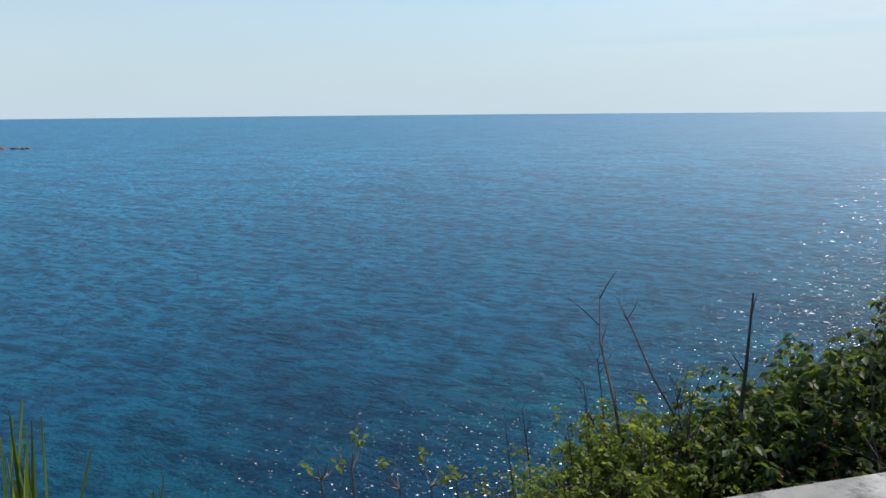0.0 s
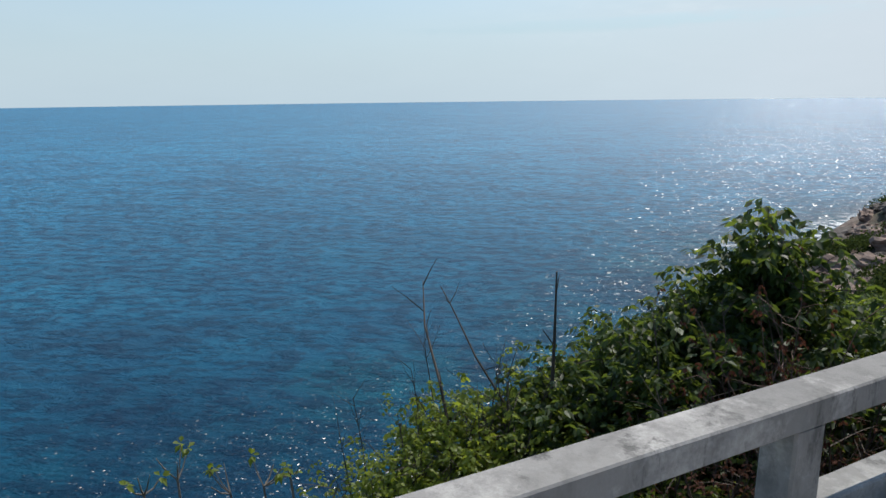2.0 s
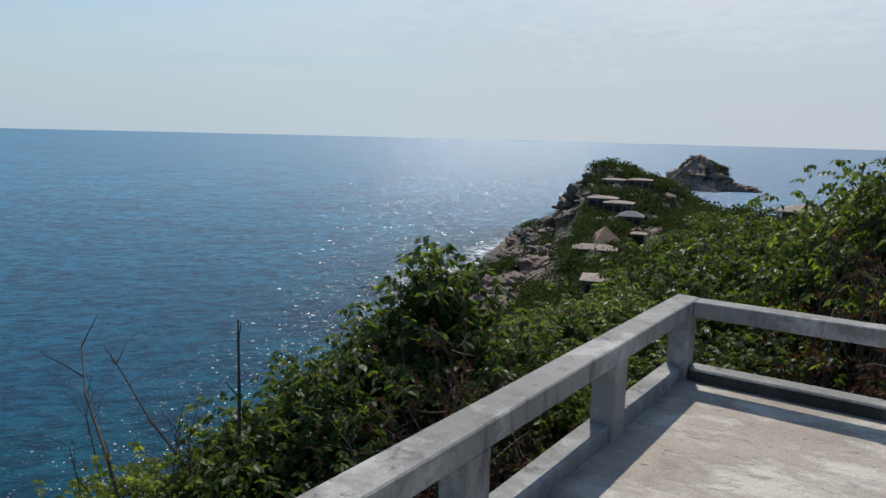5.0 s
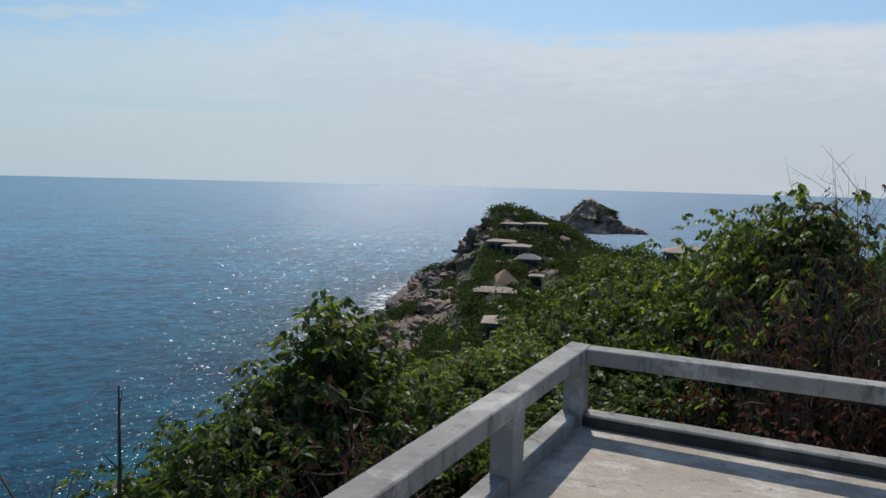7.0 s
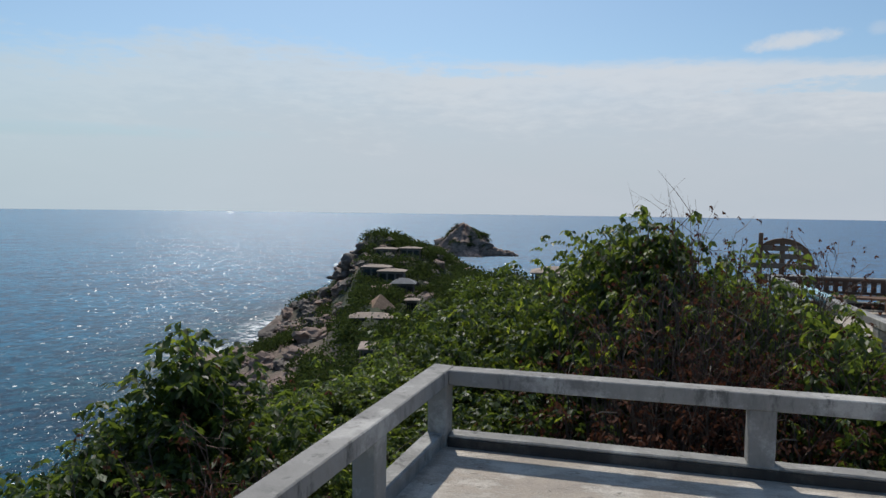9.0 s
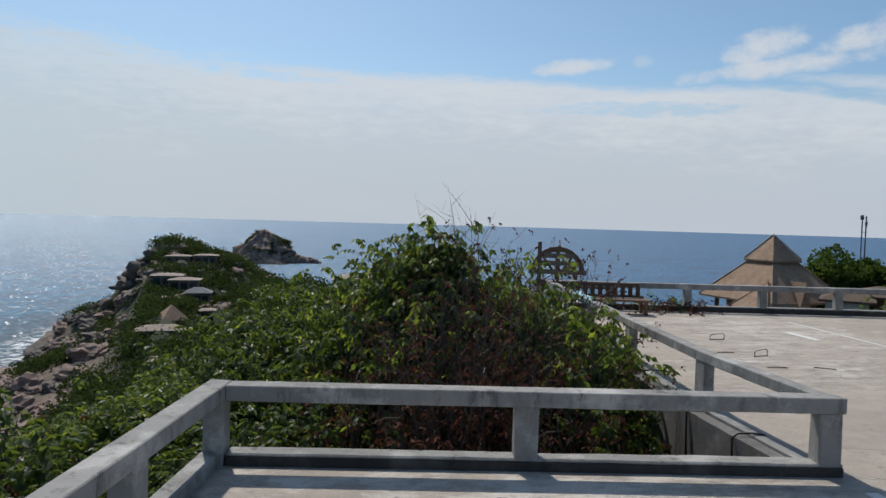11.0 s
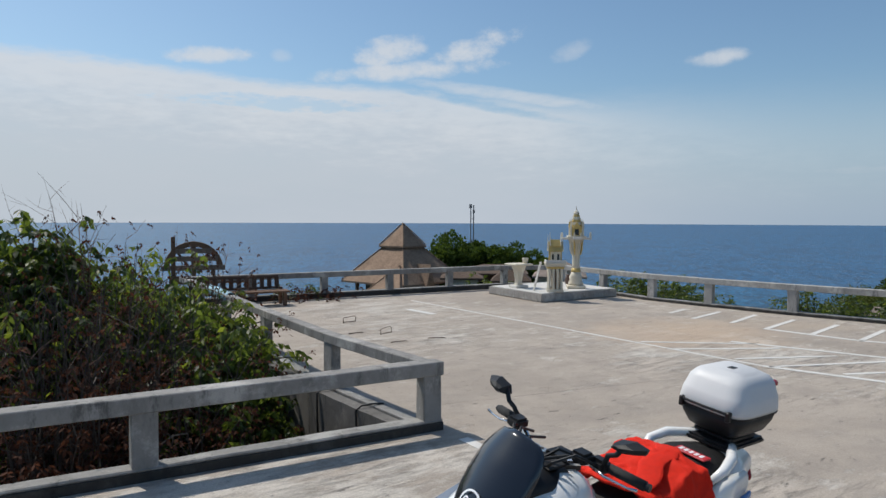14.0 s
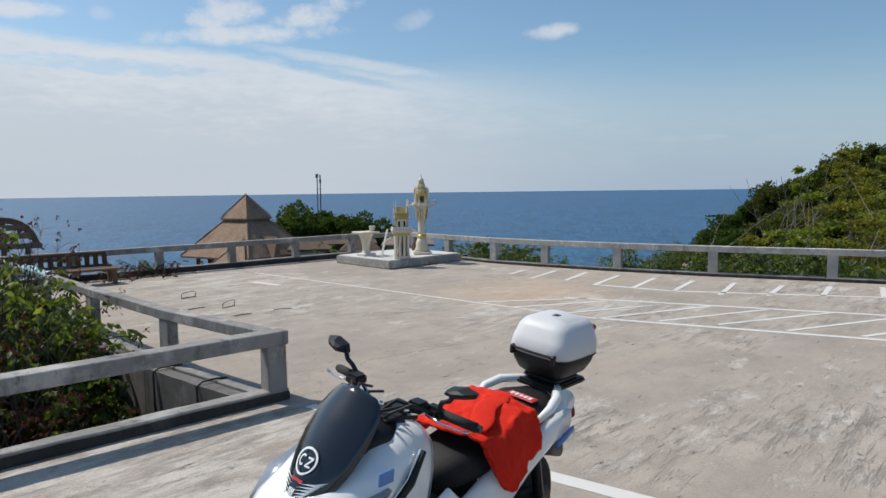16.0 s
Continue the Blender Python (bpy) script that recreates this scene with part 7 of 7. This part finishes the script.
# the country letters
band("letter_c", CU - 0.11, CF, 0.10, 0.045, 0.34, 50, 310, STICKER, bike_screen, 14)
for shape in ([(CU + 0.03, CF + 0.04), (CU + 0.20, CF + 0.04), (CU + 0.20, CF + 0.024), (CU + 0.03, CF + 0.024)],
              [(CU + 0.20, CF + 0.024), (CU + 0.14, CF + 0.024), (CU + 0.03, CF - 0.026), (CU + 0.09, CF - 0.026)],
              [(CU + 0.03, CF - 0.026), (CU + 0.20, CF - 0.026), (CU + 0.20, CF - 0.042), (CU + 0.03, CF - 0.042)]):
    screen_patch("letter_z", shape, STICKER, bike_screen)
for s in (-1, 1):
    for k in range(6):
        f0 = 0.235 - 0.026 * k
        w = 0.80 - 0.05 * k
        screen_patch("wing_feather", [(CU + s * 0.10, f0 - 0.02), (CU + s * w * 0.7, f0 + 0.012), (CU + s * w, f0 + 0.045), (CU + s * w * 0.75, f0 - 0.006)], STICKER, bike_screen)
screen_patch("sticker_bar", [(CU - 0.22, 0.245), (CU + 0.22, 0.245), (CU + 0.22, 0.222), (CU - 0.22, 0.222)], REDLABEL, bike_screen)
for k in range(4):
    u = CU - 0.13 + k * 0.07
    screen_patch("sticker_bar", [(u, 0.17), (u + 0.05, 0.17), (u + 0.05, 0.10), (u, 0.10)], STICKER, bike_screen)


def handlebar():
    bar = part("handlebar", tube([(0.22, 0.36, 1.005), (0.26, 0.20, 1.02), (0.30, 0.09, 0.985), (0.30, -0.09, 0.985), (0.26, -0.20, 1.02), (0.22, -0.36, 1.005)], 0.012, 8), CHROME, bike, "chrome tube handlebar")
    bar.location = (0.025, -0.05, -0.005)
    bar.scale = (1, 0.93, 1)
    for k, (y0, y1, lift) in enumerate(((0.16, 0.02, 0.10), (0.12, -0.04, 0.07), (-0.16, 0.0, 0.09), (-0.10, 0.05, 0.06))):
        part("cable", tube([(0.29, y0, 1.01), (0.38, y0 * 0.8, 1.01 + lift * 0.5), (0.44, (y0 + y1) / 2, 1.0 + lift * 0.3), (0.42, y1, 0.96)], 0.0055, 6), SATIN, bike)
    part("clamp", box(0.25, 0.36, -0.06, 0.06, 0.93, 1.0, 0.02, 2), SATIN, bike)
    part("dash", skin([(0.56, 0.10, 0.86, 0.985), (0.46, 0.125, 0.86, 1.0), (0.35, 0.11, 0.84, 0.985), (0.28, 0.08, 0.84, 0.93)]), SATIN, bike, smooth=True)
    part("dash_face", box(0.36, 0.44, -0.08, 0.08, 0.992, 1.001, 0.003), VINYL, bike)
    for s in (-1, 1):
        part("grip", tube([(0.245, s * 0.245, 1.016), (0.218, s * 0.375, 1.003)], 0.018, 12), RUBBER, bar, "black rubber grip", smooth=True)
        part("bar_end", tube([(0.218, s * 0.375, 1.003), (0.214, s * 0.392, 1.001)], 0.014, 10), SATIN, bar)
        part("switch_box", box(0.235, 0.285, s * 0.215 - 0.035, s * 0.215 + 0.035, 0.995, 1.045, 0.012, 2), SATIN, bar)
        part("lever", tube([(0.285, s * 0.20, 1.02), (0.30, s * 0.27, 1.012), (0.275, s * 0.35, 1.0), (0.27, s * 0.385, 1.005)], [0.006, 0.005, 0.004, 0.006], 8), CHROME, bar, "silver brake lever", smooth=True)
        part("reservoir", box(0.27, 0.33, s * 0.17 - 0.035, s * 0.17 + 0.035, 1.02, 1.06, 0.01, 2), SATIN, bar)
        part("brake_hose", tube([(0.30, s * 0.16, 1.03), (0.36, s * 0.12, 1.06), (0.40, s * 0.06, 1.0), (0.38, s * 0.03, 0.92)], 0.006, 6), SATIN, bar)
        arm = part("mirror_arm", tube([(0.275, s * 0.205, 1.045), (0.285, s * 0.225, 1.085), (0.285, s * 0.255, 1.10), (0.275, s * 0.285, 1.145)], 0.009, 8), SATIN, bike, smooth=True)
        shell = loft([[(0.272 + dx_, s * ((0.262 if s > 0 else 0.285) + 0.78 * y), 1.14 + (0.5 if s > 0 else 0.62) * z) for y, z in ((-0.02 * k, -0.035 * k), (0.05 * k, -0.045 * k), (0.115 * k, -0.005 * k), (0.125 * k, 0.035 * k), (0.06 * k, 0.05 * k), (-0.01 * k, 0.02 * k))] for dx_, k in ((-0.012, 0.98), (0.0, 1.0), (0.03, 0.7), (0.045, 0.25))])
        arm.location = (0.02, -0.03, -0.012)
        part("mirror_housing", shell, SATIN, arm, "black angular mirror housing")
        part("mirror_glass", loft([[(0.272 + dx_, s * ((0.262 if s > 0 else 0.285) + 0.78 * y), 1.14 + (0.5 if s > 0 else 0.62) * z) for y, z in ((-0.014, -0.030), (0.05, -0.039), (0.108, -0.004), (0.117, 0.031), (0.06, 0.044), (-0.005, 0.017))] for dx_ in (-0.0155, -0.0125)]), MIRROR, arm)


handlebar()
for s in (1,):
    part("blue_sticker", box(0.530, 0.590, s * 0.217 - 0.004, s * 0.217 + 0.004, 0.868, 0.915, 0.002), BLUE, bike)


def top_box():
    root = thing("top_box", "white-lidded black scooter top box on a rack", "luggage box", BIKE @ pose(-0.675, -0.01, 0.845))
    part("mount_plate", box(-0.13, 0.14, -0.11, 0.11, 0.0, 0.03, 0.01, 2), SATIN, root)
    part("foot_bracket", box(-0.09, 0.09, -0.09, 0.09, 0.025, 0.055, 0.01), SATIN, root)

    def ring(z, hx0, hx1, hy, p=4.4, n=36):
        out = []
        for k in range(n):
            a = 2 * math.pi * k / n
            c, s = math.cos(a), math.sin(a)
            x = math.copysign(abs(c) ** (2 / p), c)
            out.append((0.86 * x * (hx0 if x > 0 else hx1), 0.735 * hy * math.copysign(abs(s) ** (2 / p), s), z))
        return out

    part("lower_shell", loft([ring(0.05, 0.11, 0.12, 0.12), ring(0.075, 0.15, 0.16, 0.165), ring(0.12, 0.175, 0.185, 0.195), ring(0.165, 0.185, 0.195, 0.207)]), SATIN, root, "black lower shell", smooth=True)
    part("lid", loft([ring(0.165, 0.190, 0.20, 0.212), ring(0.185, 0.193, 0.203, 0.214), ring(0.235, 0.184, 0.198, 0.206), ring(0.242, 0.178, 0.193, 0.201), ring(0.29, 0.158, 0.180, 0.184), ring(0.316, 0.130, 0.158, 0.158), ring(0.327, 0.105, 0.13, 0.128), ring(0.329, 0.095, 0.12, 0.118), ring(0.335, 0.085, 0.11, 0.108)]), LIDWHITE, root, "satin white lid", smooth=True)
    part("lid_rib", tube([(0.161, -0.112, 0.186), (0.173, -0.093, 0.186), (0.178, 0.0, 0.186), (0.173, 0.093, 0.186), (0.161, 0.112, 0.186)], 0.006, 6), SATIN, root)
    part("seal", loft([ring(0.160, 0.192, 0.202, 0.214), ring(0.169, 0.192, 0.202, 0.214)]), SATIN, root)
    part("catch", box(0.152, 0.178, 0.098, 0.116, 0.15, 0.195, 0.004), SATIN, root)
    part("catch", box(0.152, 0.178, -0.116, -0.098, 0.15, 0.195, 0.004), SATIN, root)
    part("reflector", box(-0.150, -0.105, 0.085, 0.125, 0.268, 0.296, 0.008), REDLENS, root)
    part("badge", box(-0.02, 0.02, -0.015, 0.015, 0.332, 0.337, 0.003), SATIN, root)


top_box()


def jacket():
    """Red cloth thrown over the seat: a draped sheet with folds."""
    n_u, n_v = 54, 70
    rows_ = []
    for i in range(n_u):
        f = i / (n_u - 1)
        x = 0.07 - 0.37 * f
        ring = []
        for j in range(n_v):
            v = j / (n_v - 1) * 2 - 1
            hang = 0.07 + 0.13 * math.sin(math.pi * min(1.0, f * 1.1) ** 0.8) + 0.09 * f
            s = v * (0.165 + hang if v > 0 else 0.25)            # hangs further on the near flank
            half = 0.165
            edge = abs(s)
            if edge < half:
                y, z = s, 0.795 + 0.05 * min(1, max(0, (f - 0.45) * 4)) + 0.02 * math.cos(edge / half * 1.5)
            else:
                y = math.copysign(half + 0.10 * (edge - half) + 0.03 * min(1.0, (edge - half) * 10), s)
                z = 0.79 + 0.05 * min(1, max(0, (f - 0.45) * 4)) - (edge - half) * 0.98
            fold_ = 0.016 * noise.noise(Vector((f * 3.0, v * 1.8, 1.3))) + 0.011 * noise.noise(Vector((f * 10, v * 5, 4.0))) + 0.006 * noise.noise(Vector((f * 22 + v * 6, v * 12, 2.0)))
            ridge = abs(noise.noise(Vector((f * 5 + v * 1.5, v * 3.2 - f * 2, 7.0))))
            crease = 0.030 * max(0.0, 0.16 - ridge) * 2.2 + 0.005 * math.sin(f * 9 + v * 6)
            skew = -0.075 * max(0.0, v) * (1 - f)
            p = Vector((x + skew + 0.010 * noise.noise(Vector((v * 2, f * 3, 8))), y + (fold_ + crease) * (0.8 if edge > half else 0.1) * (1 if s > 0 else -1), z + (abs(fold_) + crease * 0.4 + 0.014)))
            ring.append(p)
        rows_.append(ring)
    vs = [p for ring in rows_ for p in ring]
    fs = [(i * n_v + j, i * n_v + j + 1, (i + 1) * n_v + j + 1, (i + 1) * n_v + j) for i in range(n_u - 1) for j in range(n_v - 1)]
    root = thing("jacket", "bright red jacket thrown over the scooter seat", "jacket", BIKE)
    ob = part("jacket_body", mesh_of("jacket_body", vs, fs, RED, True), None, root)
    thick = ob.modifiers.new("thickness", "SOLIDIFY")
    thick.thickness = 0.012

    def limp(name, points, wide, high):
        """A flattened, puckered tube of cloth."""
        rings = []
        for i, p in enumerate(points):
            way = (Vector(points[min(i + 1, len(points) - 1)]) - Vector(points[max(i - 1, 0)])).normalized()
            side = way.cross(Vector((0, 0, 1))).normalized()
            up = side.cross(way)
            rings.append([Vector(p) + side * math.cos(a) * wide * (1 + 0.2 * noise.noise(Vector((i * 0.9, a, 3)))) + up * math.sin(a) * high * (1 + 0.5 * noise.noise(Vector((i * 1.1, a * 1.5, 9)))) for a in (2 * math.pi * k / 16 for k in range(16))])
        part(name, loft(rings), RED, root, smooth=True)

    limp("sleeve", [(-0.02 - 0.035 * i, 0.09 - 0.012 * i + 0.012 * math.sin(i * 1.3), 0.838 + 0.010 * min(i, 4) + 0.006 * (i > 4)) for i in range(9)], 0.046, 0.007)
    limp("collar", [(0.055 - 0.012 * i, -0.10 + 0.022 * i, 0.822 + 0.010 * math.sin(i * 0.5)) for i in range(8)], 0.022, 0.008)


jacket()
